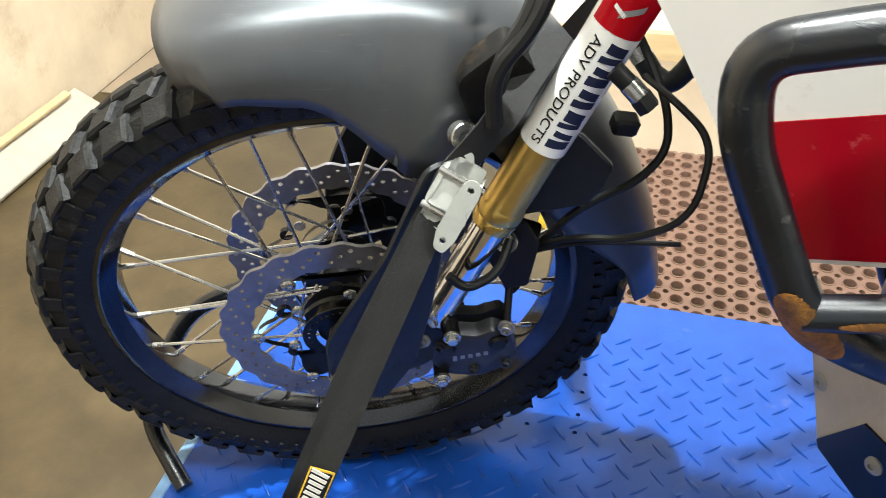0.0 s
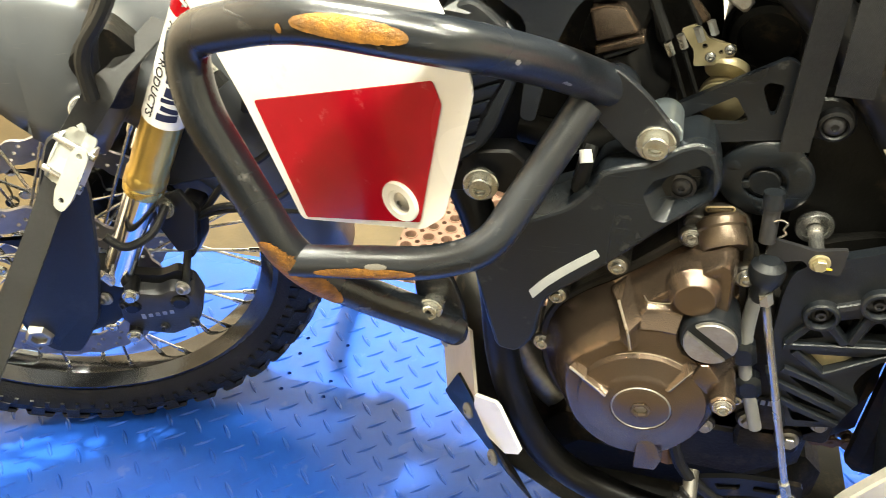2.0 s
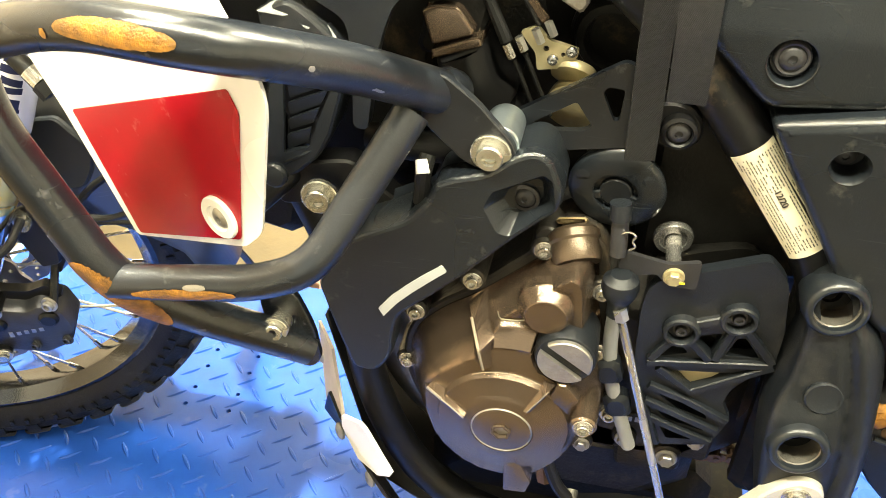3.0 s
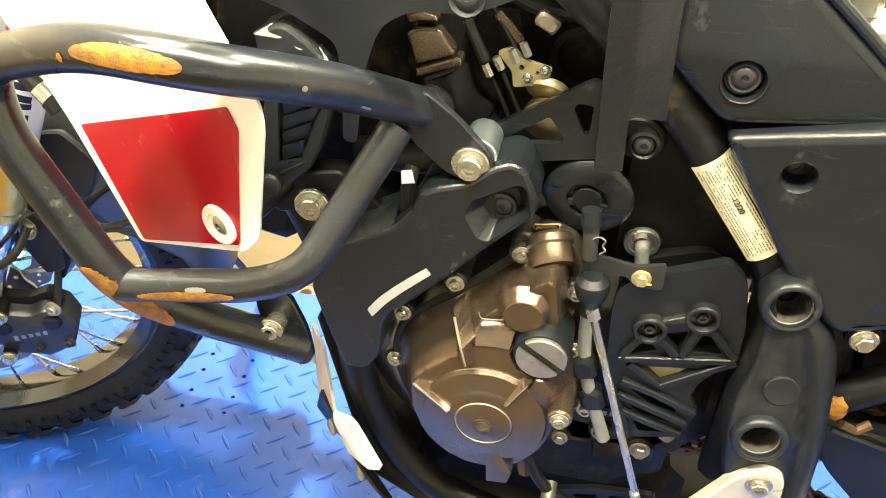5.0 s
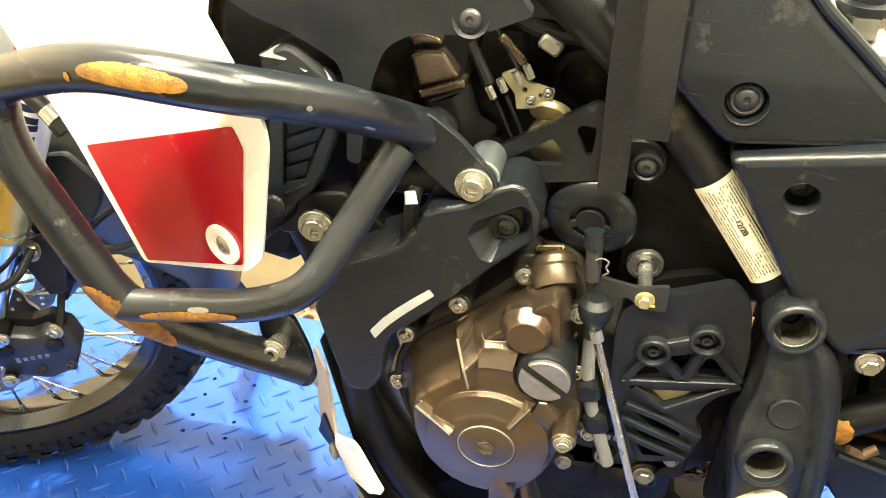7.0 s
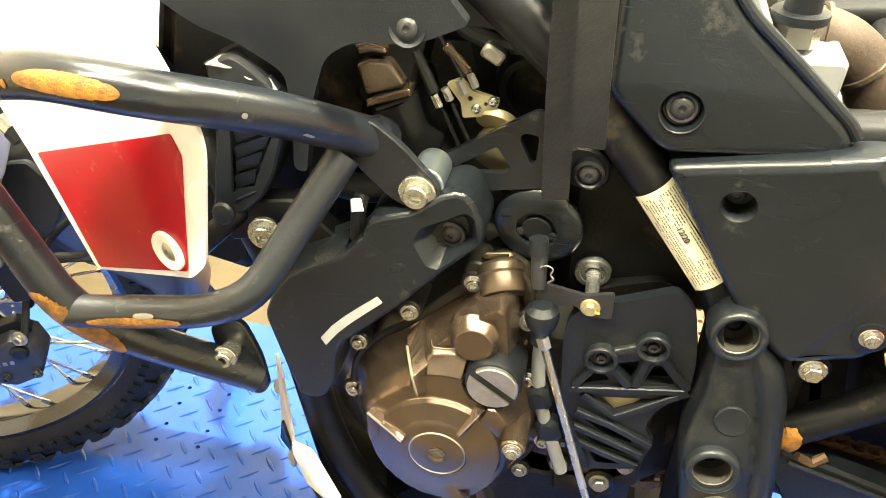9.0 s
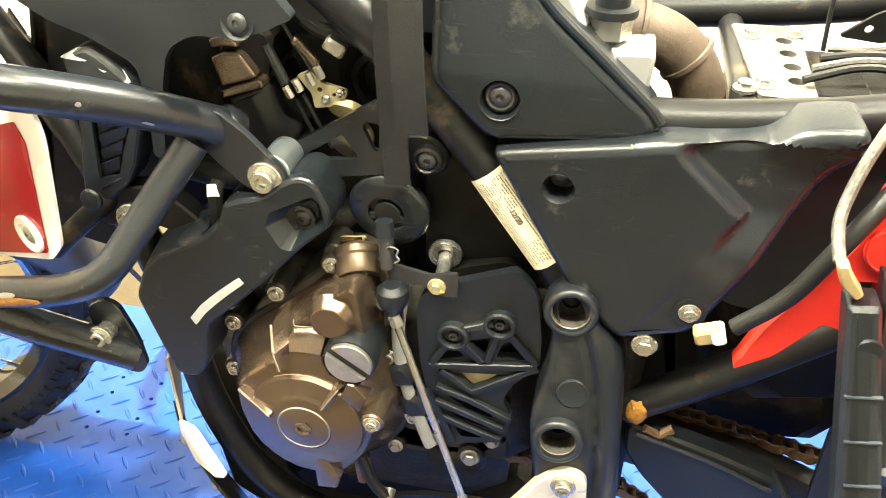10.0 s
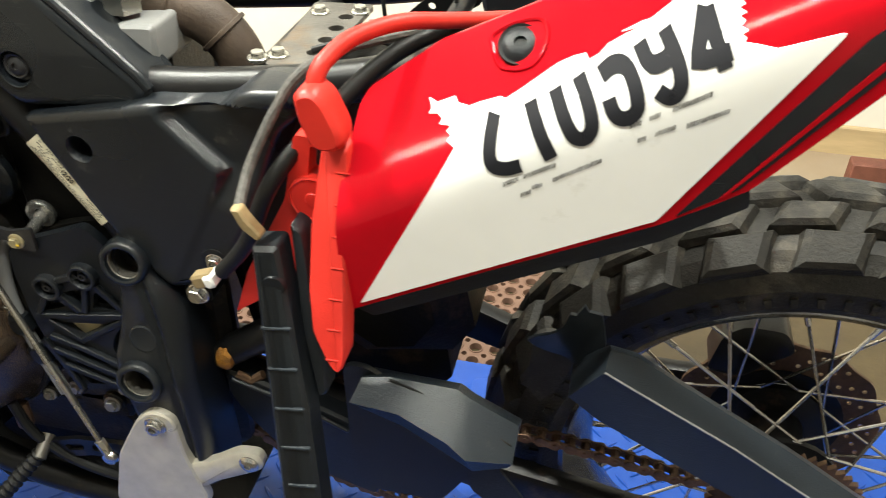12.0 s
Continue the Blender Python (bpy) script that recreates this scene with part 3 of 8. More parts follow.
# raised tread bars in two crossing directions
P = 0.0485
prof = [(-0.0165, 0.0003), (-0.012, 0.0019), (-0.004, 0.0030), (0.004, 0.0030), (0.012, 0.0019), (0.0165, 0.0003)]
g = Geo()
for i in range(int((X1 - X0) / P)):
    for j in range(int((Y1 - Y0) / P)):
        for off, ang in ((0.0, radians(-48)), (0.5, radians(40))):
            cx, cy = 0.407 - 14 * P + (i + off) * P + 0.0, 0.347 - 19 * P + (j + off - 0.05 * (off > 0)) * P
            if not (X0 + 0.02 < cx < X1 - 0.02 and Y0 + 0.02 < cy < Y1 - 0.02):
                continue
            if any(math.hypot(cx - h[0], cy - h[1]) < 0.012 for h in holes):
                continue
            c, s = math.cos(ang), math.sin(ang)
            rings = []
            for u, w in prof:
                rings.append([(cx + c * u - s * q, cy + s * u + c * q, h) for q, h in ((-w * 1.15, 0.0), (-w * 0.45, w * 0.8 + 0.0002), (w * 0.45, w * 0.8 + 0.0002), (w * 1.15, 0.0))])
            g.loops(rings, False, False, False)
tagged(part("tread", g.moved(lift_up), DECK, lift, "", 28), kind="stuff")
# bent tube that stops the wheel
stop = thing("wheel_stop", "bent black tube of the wheel stop on the deck", "wheel stop", (-0.24, -0.1, 0.0))
g = Geo().tube([(-0.05, 0.17, 0.30), (-0.13, 0.02, 0.29), (-0.235, 0.0, 0.245), (-0.325, -0.055, 0.075), (-0.232, -0.125, 0.014)], 0.0125, 14, 0.07)
part("tube", g.moved(Matrix.Translation((0.24, 0.1, 0.0))), BARS, stop)


# ---- the motorcycle ----
bike = thing("motorcycle", "red and white adventure motorcycle, half stripped, strapped on a lift", "motorcycle")
AXLE = Vector((0, 0, 0.348))
RAKE, TURNED = radians(24.5), radians(22.5)
UP = Vector((math.sin(RAKE), 0, math.cos(RAKE)))
PIVOT = AXLE + 0.06 * Vector((math.cos(RAKE), 0, -math.sin(RAKE)))
STEER = Matrix.Translation(PIVOT) @ Matrix.Rotation(TURNED, 4, UP) @ Matrix.Translation(-PIVOT)


def steered(g):
    return g.moved(STEER)


def tyre(R, prof, rows, n, ribs=None):
    """Carcass with rows of tread blocks: (along, half length, half width, height, phase, skew)."""
    g = Geo().lathe(prof, 96, closed=True)
    out = prof[2:-2]

    def surf(a):
        for (r0, a0), (r1, a1) in zip(out, out[1:]):
            if a0 <= a <= a1:
                t = (a - a0) / (a1 - a0)
                tr, ta = r1 - r0, a1 - a0
                q = math.hypot(tr, ta)
                return r0 + (r1 - r0) * t, Vector((ta / q, -tr / q))
        return out[0][0], Vector((1, 0))

    blocks = []
    for a0, hl, hw, h, ph, skew in rows:
        base, top = [], []
        for su, sv in ((-1, -1), (1, -1), (1, 1), (-1, 1)):
            for lst, k, lift_h in ((base, 1.12, -0.002), (top, 0.86, h)):
                a = a0 + sv * hw * k
                r, nr = surf(max(out[0][1], min(out[-1][1], a)))
                th = (su * hl * k + skew * sv * hw) / R
                rr, aa = r + nr.x * lift_h, a + nr.y * lift_h
                lst.append((rr * math.cos(th), aa, rr * math.sin(th)))
        lip = [tuple(Vector(t).lerp(Vector(b), 0.30)) for t, b in zip(top, base)]
        mid = [sum((Vector(t) for t in top), Vector()) / 4] * 4
        crown = [tuple(Vector(t).lerp(m, 0.20)) for t, m in zip(top, mid)]
        blocks.append((Geo().loops([base, lip, crown], True, False, True), ph))
    for a, r0, r1, hl, cnt, ph in ribs or []:
        for i in range(cnt):
            th = 2 * math.pi * (i + ph) / cnt
            for s in (-1, 1):
                q = []
                for rr, dth in ((r0, -hl), (r0, hl), (r1, hl), (r1, -hl)):
                    q.append((rr * math.cos(th + dth / R), rr * math.sin(th + dth / R)))
                v = [(x, s * a, z) for x, z in q] + [(x, s * (a + 0.003), z) for x, z in q]
                g.add(v, [(4, 5, 6, 7), (0, 1, 5, 4), (1, 2, 6, 5), (2, 3, 7, 6), (3, 0, 4, 7)])
    return g, blocks


def mounted_tyre(label, R, prof, rows, n, ribs, place, mat, seed):
    """Tyre of the motorcycle with its tread blocks as parts."""
    g, blocks = tyre(R, prof, rows, n, ribs)
    ob = part("tyre", g.moved(place), mat, bike, label, 25)
    rnd = random.Random(seed)
    for geo, ph in blocks:
        me = None
        for i in range(n):
            if me is None:
                block = part("tread_block", geo, mat, ob, "", 25)
                me = block.data
            else:
                block = new("tread_block", me)
                block.parent = ob
            block.matrix_basis = place @ Matrix.Rotation(-2 * math.pi * (i + ph + rnd.uniform(-0.03, 0.03)) / n, 4, "Y")
    return ob


def spokes(parent, count, hub_r, hub_a, rim_r, rim_a, place, cross, thick=0.0017, loose=()):
    """Wire spokes with their nipples, each one a part."""
    for i in range(count):
        side = -1 if i % 2 else 1
        lean = cross if (i // 2) % 2 else -cross
        th = 2 * math.pi * (i + 0.5) / count
        hb = Vector((hub_r * math.cos(th + lean), side * hub_a, hub_r * math.sin(th + lean)))
        rm = Vector((rim_r * math.cos(th), side * rim_a, rim_r * math.sin(th)))
        if i in loose:
            rm = hb + (rm - hb) * 0.72 + Vector((0, -0.02, 0))
        d = (hb - rm).normalized()
        g = Geo().tube([hb, rm], thick, 6)
        ob = part("spoke", g.moved(place), STEEL, parent)
        g = Geo().tube([rm - d * 0.002, rm + d * 0.015], lambda t: 0.0036 if t < 0.5 else 0.0031, 8)
        part("nipple", g.moved(place), STEEL, parent)


def brake_disc(R, r_in, teeth, amp, rows):
    n = 144
    outer = [((R + amp * math.sin(teeth * a)) * math.cos(a), (R + amp * math.sin(teeth * a)) * math.sin(a)) for a in (2 * math.pi * i / n for i in range(n))]
    inner = [((r_in - amp * math.sin(teeth * a)) * math.cos(a), (r_in - amp * math.sin(teeth * a)) * math.sin(a)) for a in (2 * math.pi * i / 72 for i in range(72))]
    holes = [inner]
    for rr, cnt, ph in rows:
        holes += [circle(rr * math.cos(2 * math.pi * (i + ph) / cnt), rr * math.sin(2 * math.pi * (i + ph) / cnt), 0.0030, 8) for i in range(cnt)]
    return cut_plate(outer, holes, -0.0022, 0.0022, 0.0)


WHEEL_F = STEER @ Matrix.Translation(AXLE)
half = [(0.268, -0.024), (0.276, -0.031), (0.287, -0.040), (0.303, -0.046), (0.319, -0.043), (0.331, -0.031), (0.337, -0.014), (0.338, 0.0)]
prof_f = half + [(r, -a) for r, a in reversed(half[:-1])]
hub = Geo().lathe([(0.012, -0.066), (0.030, -0.064), (0.034, -0.045), (0.046, -0.040), (0.046, -0.034), (0.024, -0.028), (0.022, 0.0),
                   (0.024, 0.028), (0.046, 0.034), (0.046, 0.040), (0.034, 0.045), (0.030, 0.064), (0.012, 0.066)], 28)
front_wheel = part("front_wheel", hub.moved(WHEEL_F), BLACK_METAL, bike, "spoked front wheel with dark rim and knobbly tyre")
rows = []
for s in (-1, 1):
    rows += [(s * 0.0115, 0.0180, 0.0100, 0.0078, 0.25 if s > 0 else 0.75, s * 0.55), (s * 0.0335, 0.0190, 0.0115, 0.0070, 0.0 if s > 0 else 0.5, s * 0.30)]
mounted_tyre("knobbly black front tyre with pale scuffed blocks", 0.348, prof_f, rows, 40, [(0.0445, 0.304, 0.322, 0.010, 40, 0.5), (0.0435, 0.291, 0.301, 0.003, 88, 0.0)], WHEEL_F, RUBBER, 1)
rim_half = [(0.2745, -0.0305), (0.279, -0.0285), (0.2765, -0.0245), (0.266, -0.0225), (0.262, -0.012), (0.2595, 0)]
low_half = [(0.2745, -0.0305), (0.268, -0.0300), (0.262, -0.0235), (0.2525, -0.0150), (0.2500, 0)]
rim_f = low_half + [(r, -a) for r, a in reversed(low_half[:-1])] + [(r, -a) for r, a in rim_half[1:]] + [(r, a) for r, a in reversed(rim_half[1:-1])]
part("rim", Geo().lathe(rim_f, 120, closed=True).moved(WHEEL_F), RIM, front_wheel)
spokes(front_wheel, 36, 0.043, 0.037, 0.2515, 0.007, WHEEL_F, radians(62), 0.0020, loose=(17,))
rows = [(0.1295, 24, 0.0), (0.1215, 24, 0.33), (0.1135, 24, 0.66)]
for s in (-1, 1):
    d = part("brake_disc", brake_disc(0.1375, 0.103, 24, 0.0022, rows).moved(WHEEL_F @ Matrix.Translation((0, s * 0.062, 0)) @ pose(0, 0, 0, 0, 5 * s, 0)), DISC, front_wheel, "drilled wavy steel brake disc")
    arms = [circle(0, 0, 0.050, 40)]
    star = []
    for k in range(60):
        a = 2 * math.pi * k / 60
        q = 0.083 + 0.016 * max(-0.6, math.cos(6 * a))
        star.append((q * math.cos(a), q * math.sin(a)))
    for k in range(6):
        a = 2 * math.pi * (k + 0.5) / 6
        arms.append(circle(0.072 * math.cos(a), 0.072 * math.sin(a), 0.0085, 12))
    part("carrier", cut_plate(star, arms, -0.002, 0.004, 0.0).moved(WHEEL_F @ Matrix.Translation((0, s * 0.060, 0))), BLACK_METAL, d)
    for k in range(6):
        a = 2 * math.pi * k / 6
        p = Vector((0.098 * math.cos(a), s * 0.066, 0.098 * math.sin(a)))
        bolt(d, p, (0, s, 0), 0.0055, "button", STEEL, WHEEL_F, "rivet")
        p = Vector((0.062 * math.cos(a + 0.3), s * 0.066, 0.062 * math.sin(a + 0.3)))
        bolt(d, p, (0, s, 0), 0.0048, "button", ZINC, WHEEL_F)
# toothed sensor ring
ring = cut_plate(circle(0, 0, 0.047, 48), [circle(0, 0, 0.032, 40)] + [circle(0.040 * math.cos(2 * math.pi * k / 32), 0.040 * math.sin(2 * math.pi * k / 32), 0.0022, 6) for k in range(32)], -0.001, 0.001, 0)
part("sensor_ring", ring.moved(WHEEL_F @ Matrix.Translation((0, -0.072, 0))), BLACK_METAL, front_wheel)

# fork legs
def leg_at(z, y, ahead=0.0):
    return Vector((0.073 + (z - 0.348) * math.tan(RAKE + 0.02) - ahead, y, z))


for s in (-1, 1):
    y = s * 0.105
    low = part("fork_leg", steered(Geo().tube([leg_at(0.385, y), leg_at(0.60, y)], 0.0182, 24)), CHROME, bike, "chrome fork tube with gold upper leg")
    g = Geo().lathe([(0.0186, 0), (0.0212, 0.002), (0.0224, 0.012), (0.0214, 0.014), (0.0224, 0.018), (0.0224, 0.026), (0.0212, 0.029), (0.0205, 0.031), (0.0212, 0.060), (0.0208, 0.064), (0.0208, 0.5), (0.0, 0.5)], 32, along(leg_at(0.537, y), leg_at(1, y) - leg_at(0.5, y)))
    part("upper_leg", steered(g), GOLD, low, "gold anodised upper fork leg")
    g = shell([(-0.022, 0.326), (0.03, 0.318), (0.095, 0.345), (0.115, 0.40), (0.085, 0.432), (0.055, 0.41), (-0.012, 0.385)], [(0, 0.036), (0, 0.004), (0.003, 0), (0.01, -0.002)], flat_y(y - 0.018), 0.012)
    part("axle_clamp", steered(g), BLACK_METAL, low)
    g = Geo().lathe([(0.017, -0.01), (0.017, 0.004), (0.014, 0.008), (0.010, 0.008), (0.009, 0.002), (0, 0.002)], 6, along((0, y + s * 0.03, 0.348), (0, s, 0)))
    part("axle_nut", steered(g), DULL, low)
    face = (lambda yy: (lambda x, z: yy - s * 0.010 * ((x - 0.05) / 0.06) ** 2))(y + s * 0.034)
    gpts = [(-0.018, 0.352), (-0.014, 0.408), (0.006, 0.452), (0.060, 0.545), (0.104, 0.640), (0.128, 0.640), (0.120, 0.555), (0.100, 0.455), (0.078, 0.375), (0.040, 0.315), (0.004, 0.318)]
    g = shell(gpts, [(0.002, 0.004 * -s * -1), (0, 0.0), (0.002, -0.002), (0.006, -0.003)] if s < 0 else [(0.002, -0.004), (0, 0.0), (0.002, 0.002), (0.006, 0.003)], face, 0.012)
    part("fork_guard", steered(g), PLASTIC, low, "black plastic fork guard")
    # caliper
    yc = y + s * 0.018
    g = shell([(0.104, 0.322), (0.146, 0.308), (0.178, 0.322), (0.190, 0.350), (0.184, 0.382), (0.162, 0.396), (0.146, 0.388), (0.114, 0.398), (0.094, 0.380), (0.092, 0.346)], [(0, 0.038 * -s), (0, 0.006 * -s), (0.003, 0.0), (0.007, s * 0.002)], flat_y(yc), 0.006)
    cal = part("brake_caliper", steered(g), CALIPER, low, "dark grey brake caliper")
    for k in range(5):
        part("mark_bar", steered(Geo().box((0.0048, 0.0010, 0.0062 + 0.003 * (k == 0)), pose(0.120 + 0.0085 * k, yc + s * 0.0024, 0.352 + 0.001 * k), 0.0004)), DULL, cal)
    for x, z, r in ((0.112, 0.372, 0.010), (0.168, 0.374, 0.011)):
        part("housing_boss", steered(Geo().lathe([(r, -0.006), (r, 0.004), (r - 0.003, 0.007), (0, 0.007)], 24, along((x, yc, z), (0, s, 0)))), BLACK_METAL, cal)
    g = shell([(0.076, 0.402), (0.104, 0.412), (0.151, 0.402), (0.172, 0.410), (0.186, 0.390), (0.162, 0.380), (0.106, 0.388), (0.076, 0.375)], [(0, -0.012 * s), (0, 0)], flat_y(yc - s * 0.016), 0.005)
    part("caliper_bracket", steered(g), BLACK_METAL, cal)
    for x, z, r in ((0.086, 0.392, 0.0062), (0.176, 0.398, 0.0062), (0.104, 0.378, 0.0048), (0.140, 0.330, 0.0048), (0.176, 0.334, 0.0048)):
        bolt(cal, STEER @ Vector((x, yc + s * 0.003, z)), (0, s, 0), r, "allen", DULL if r > 0.006 else CALIPER)
    for x, z in ((0.118, 0.400), (0.104, 0.326)):
        part("slide_pin", steered(Geo().tube([(x, yc + s * 0.010, z), (x, yc - s * 0.03, z)], 0.0085, 14)), BLACK_METAL, cal)
        bolt(cal, (x, yc + s * 0.010, z), (0, s, 0), 0.0066, "hex", ZINC, STEER)
    part("bleed_nipple", steered(Geo().tube([(0.100, yc, 0.415), (0.094, yc + s * 0.004, 0.435)], 0.0052, 10)), STEEL, cal)
    g = Geo().tube([(0.176, yc, 0.385), (0.186, y + 0.02, 0.43), (0.200, y + 0.03, 0.47), (0.17, y + 0.04, 0.52)], 0.0045, 8, 0.03)
    part("brake_hose", steered(g), HOSE, cal)
    part("hose_loop", steered(Geo().tube([(0.118, y + s * 0.028, 0.500), (0.134, y + s * 0.034, 0.484), (0.166, y + s * 0.026, 0.492), (0.182, y, 0.512)], 0.0048, 10, 0.02)), HOSE, low)
# sticker wrapped round the left upper leg
LEG = leg_at(1, -0.105) - leg_at(0.5, -0.105)
M = along(leg_at(0.632, -0.105), LEG)
sticker = Geo().lathe([(0.0210, 0.0), (0.0222, 0.0005), (0.0222, 0.168), (0.0210, 0.1685)], 72, M)
sleeve = part("leg_sticker", steered(sticker), WHITE, bike, "white and red wrap-round sticker on the fork leg")
q = M.inverted() @ STEER.inverted() @ Vector((0.40, -0.74, 1.0))
FACE, WAY = math.atan2(q.z, q.x), -1


def on_leg(a0, a1, h0, h1, r, skew=0.0):
    rings = []
    for k in range(25):
        a = FACE + (a0 + (a1 - a0) * k / 24) * WAY
        rings.append([M @ Vector((r * math.cos(a), h + skew * (k / 24), r * math.sin(a))) for h in (h0, h1)])
    return Geo().loops(rings, False, False, False)


part("red_block", steered(on_leg(-1.1, 1.3, 0.124, 0.166, 0.0225)), RED, sleeve)
part("emblem", steered(on_leg(-0.2, 0.5, 0.136, 0.142, 0.0228, 0.012)), GREY_PLASTIC, sleeve)
part("emblem", steered(on_leg(-0.5, 0.0, 0.142, 0.1455, 0.0228, -0.004)), WHITE, sleeve)
for k, (w0, w1) in enumerate(((0.0085, 0.0125), (0.0050, 0.0075), (0.0070, 0.0105), (0.0085, 0.0115), (0.0060, 0.0095))):
    h0 = 0.010 + k * 0.0222
    part("brand_bar", steered(on_leg(0.02, 0.92, h0, h0 + w0, 0.0225, 0.0015)), INK_NAVY, sleeve)
    part("brand_bar", steered(on_leg(0.10, 0.88, h0 + w1, h0 + 0.0185, 0.0225, -0.0015)), INK_NAVY, sleeve)


def lettering(name, text, size, m, mat, parent, thick=0.0003, fit=0.0):
    """Words as a flat mesh in the plane of m, centred; fit is the length that they fill."""
    cu = bpy.data.curves.new(name, "FONT")
    cu.body, cu.size, cu.extrude, cu.align_x, cu.align_y = text, size, thick, "CENTER", "CENTER"
    tmp = bpy.data.objects.new(name, cu)
    scene.collection.objects.link(tmp)
    me = bpy.data.meshes.new_from_object(tmp.evaluated_get(bpy.context.evaluated_depsgraph_get()))
    bpy.data.objects.remove(tmp)
    bpy.data.curves.remove(cu)
    if fit:
        wide = max(v.co.x for v in me.vertices) - min(v.co.x for v in me.vertices)
        me.transform(Matrix.Diagonal((fit / wide, 1, 1, 1)))
    me.transform(m)
    me.materials.append(mat)
    ob = new(name, me)
    ob.parent = parent
    return ob


aa = FACE + (-0.40) * WAY
nn = STEER.to_3x3() @ M.to_3x3() @ Vector((math.cos(aa), 0, math.sin(aa)))
dd = STEER.to_3x3() @ M.to_3x3() @ Vector((0, -1, 0))
cc = STEER @ M @ Vector((0.0224 * math.cos(aa), 0.062, 0.0224 * math.sin(aa)))
lettering("small_print", "ADV PRODUCTS", 0.0125, Matrix.Translation(cc) @ Matrix((dd, nn.cross(dd), nn)).transposed().to_4x4(), INK, sleeve, 0.0003, 0.108)

# ---- fender ----
def fender():
    path = [(-0.112, 0.731), (-0.088, 0.744), (-0.03, 0.758), (0.05, 0.768), (0.13, 0.762), (0.20, 0.725), (0.26, 0.652), (0.315, 0.560), (0.355, 0.455), (0.376, 0.345)]
    half = [0.064, 0.080, 0.089, 0.092, 0.090, 0.082, 0.080, 0.078, 0.072, 0.060]
    drop = [0.044, 0.064, 0.078, 0.080, 0.076, 0.080, 0.100, 0.105, 0.090, 0.040]
    rings = []
    pts = smooth_path([(x, 0, z) for x, z in path], 0.05, 6)
    for i, p in enumerate(pts):
        t = i / (len(pts) - 1) * (len(path) - 1)
        k = min(int(t), len(path) - 2)
        w = half[k] + (half[k + 1] - half[k]) * (t - k)
        dr = drop[k] + (drop[k + 1] - drop[k]) * (t - k)
        d = (pts[min(i + 5, len(pts) - 1)] - pts[max(i - 5, 0)]).normalized()
        nrm = Vector((-d.z, 0, d.x))
        ring = []
        u, v = max(0.0, min(1.0, (p.x + 0.01) / 0.135)), max(0.0, min(1.0, (0.25 - p.x) / 0.07))
        flap = u * u * (3 - 2 * u) * v * v * (3 - 2 * v)
        for j in range(33):
            a = -1 + 2 * j / 32
            side, fall = abs(a) ** 2.2 * dr, 0.080 * flap * max(0.0, (abs(a) - 0.55) / 0.45) ** 1.5
            out = w * math.sin(a * 1.5) / math.sin(1.5) + math.copysign(0.020 * flap * max(0.0, (abs(a) - 0.6) / 0.4), a)
            ring.append(p + Vector((0, out, -fall)) - nrm * side)
        rings.append(ring)
    return Geo().loops(rings, False, False, False)


fend = part("front_fender", steered(fender()), GUNMETAL, bike, "gunmetal grey plastic front fender", 50, 0.003)
g = shell([(0.191, 0.493), (0.228, 0.511), (0.243, 0.486), (0.233, 0.431), (0.21, 0.422), (0.187, 0.465)], [(0, 0.005), (0, 0.001), (0.001, 0)], flat_y(-0.072), 0.004)
bracket = part("hose_bracket", g, BLACK_METAL, bike, "black hose bracket with a zinc bolt")
part("washer", Geo().lathe([(0.005, 0.0), (0.0125, 0.0), (0.0125, -0.002), (0.005, -0.002)], 24, along((0.211, -0.078, 0.49), (0.1, 1, -0.25)), closed=True), ZINC, bracket)
bolt(bracket, (0.211, -0.078, 0.49), (-0.1, -1, 0.25), 0.0072, "allen", STEEL)
joint = part("hose_joint", Geo().tube([(0.301, -0.12, 0.703), (0.313, -0.122, 0.693)], 0.0080, 16), HOSE, bike, "hose joint with a bright steel collar")
part("collar", Geo().tube([(0.313, -0.122, 0.693), (0.323, -0.124, 0.684)], 0.0086, 16), STEEL, joint)
part("nut", Geo().tube([(0.323, -0.124, 0.684), (0.331, -0.125, 0.675)], 0.0096, 6), HOSE, joint)
part("cable_clip", Geo().box((0.024, 0.020, 0.018), pose(0.31, -0.03, 0.606, 10, 12, 20), 0.003), HOSE, bike)
part("fork_brace", shell([(0.248, 0.605), (0.273, 0.61), (0.306, 0.578), (0.297, 0.552), (0.285, 0.532), (0.245, 0.519), (0.209, 0.506), (0.198, 0.53)], [(0, 0.006), (0, 0.002), (0.002, 0)], flat_y(-0.062), 0.006), PLASTIC, fend, "black plastic brace beside the fork")
for s in (-1, 1):
    head = Geo().lathe([(0.0125, -0.010), (0.0130, 0.001), (0.0120, 0.0024), (0.0062, 0.0028), (0.0055, 0.0010), (0, 0.0010)], 28, along((0.140, s * 0.116, 0.655), (0.35, s, 0.45)))
    part("bolt", steered(head), STEEL, fend)
# dark plate stands in for the shaded recess in the fender's side
g = shell([(0.135, 0.70), (0.18, 0.735), (0.205, 0.70), (0.18, 0.64), (0.15, 0.645)], [(0, 0.03), (0, 0.002), (0.004, 0)], flat_y(-0.104), 0.012)
part("brace", steered(g), DARK, fend)

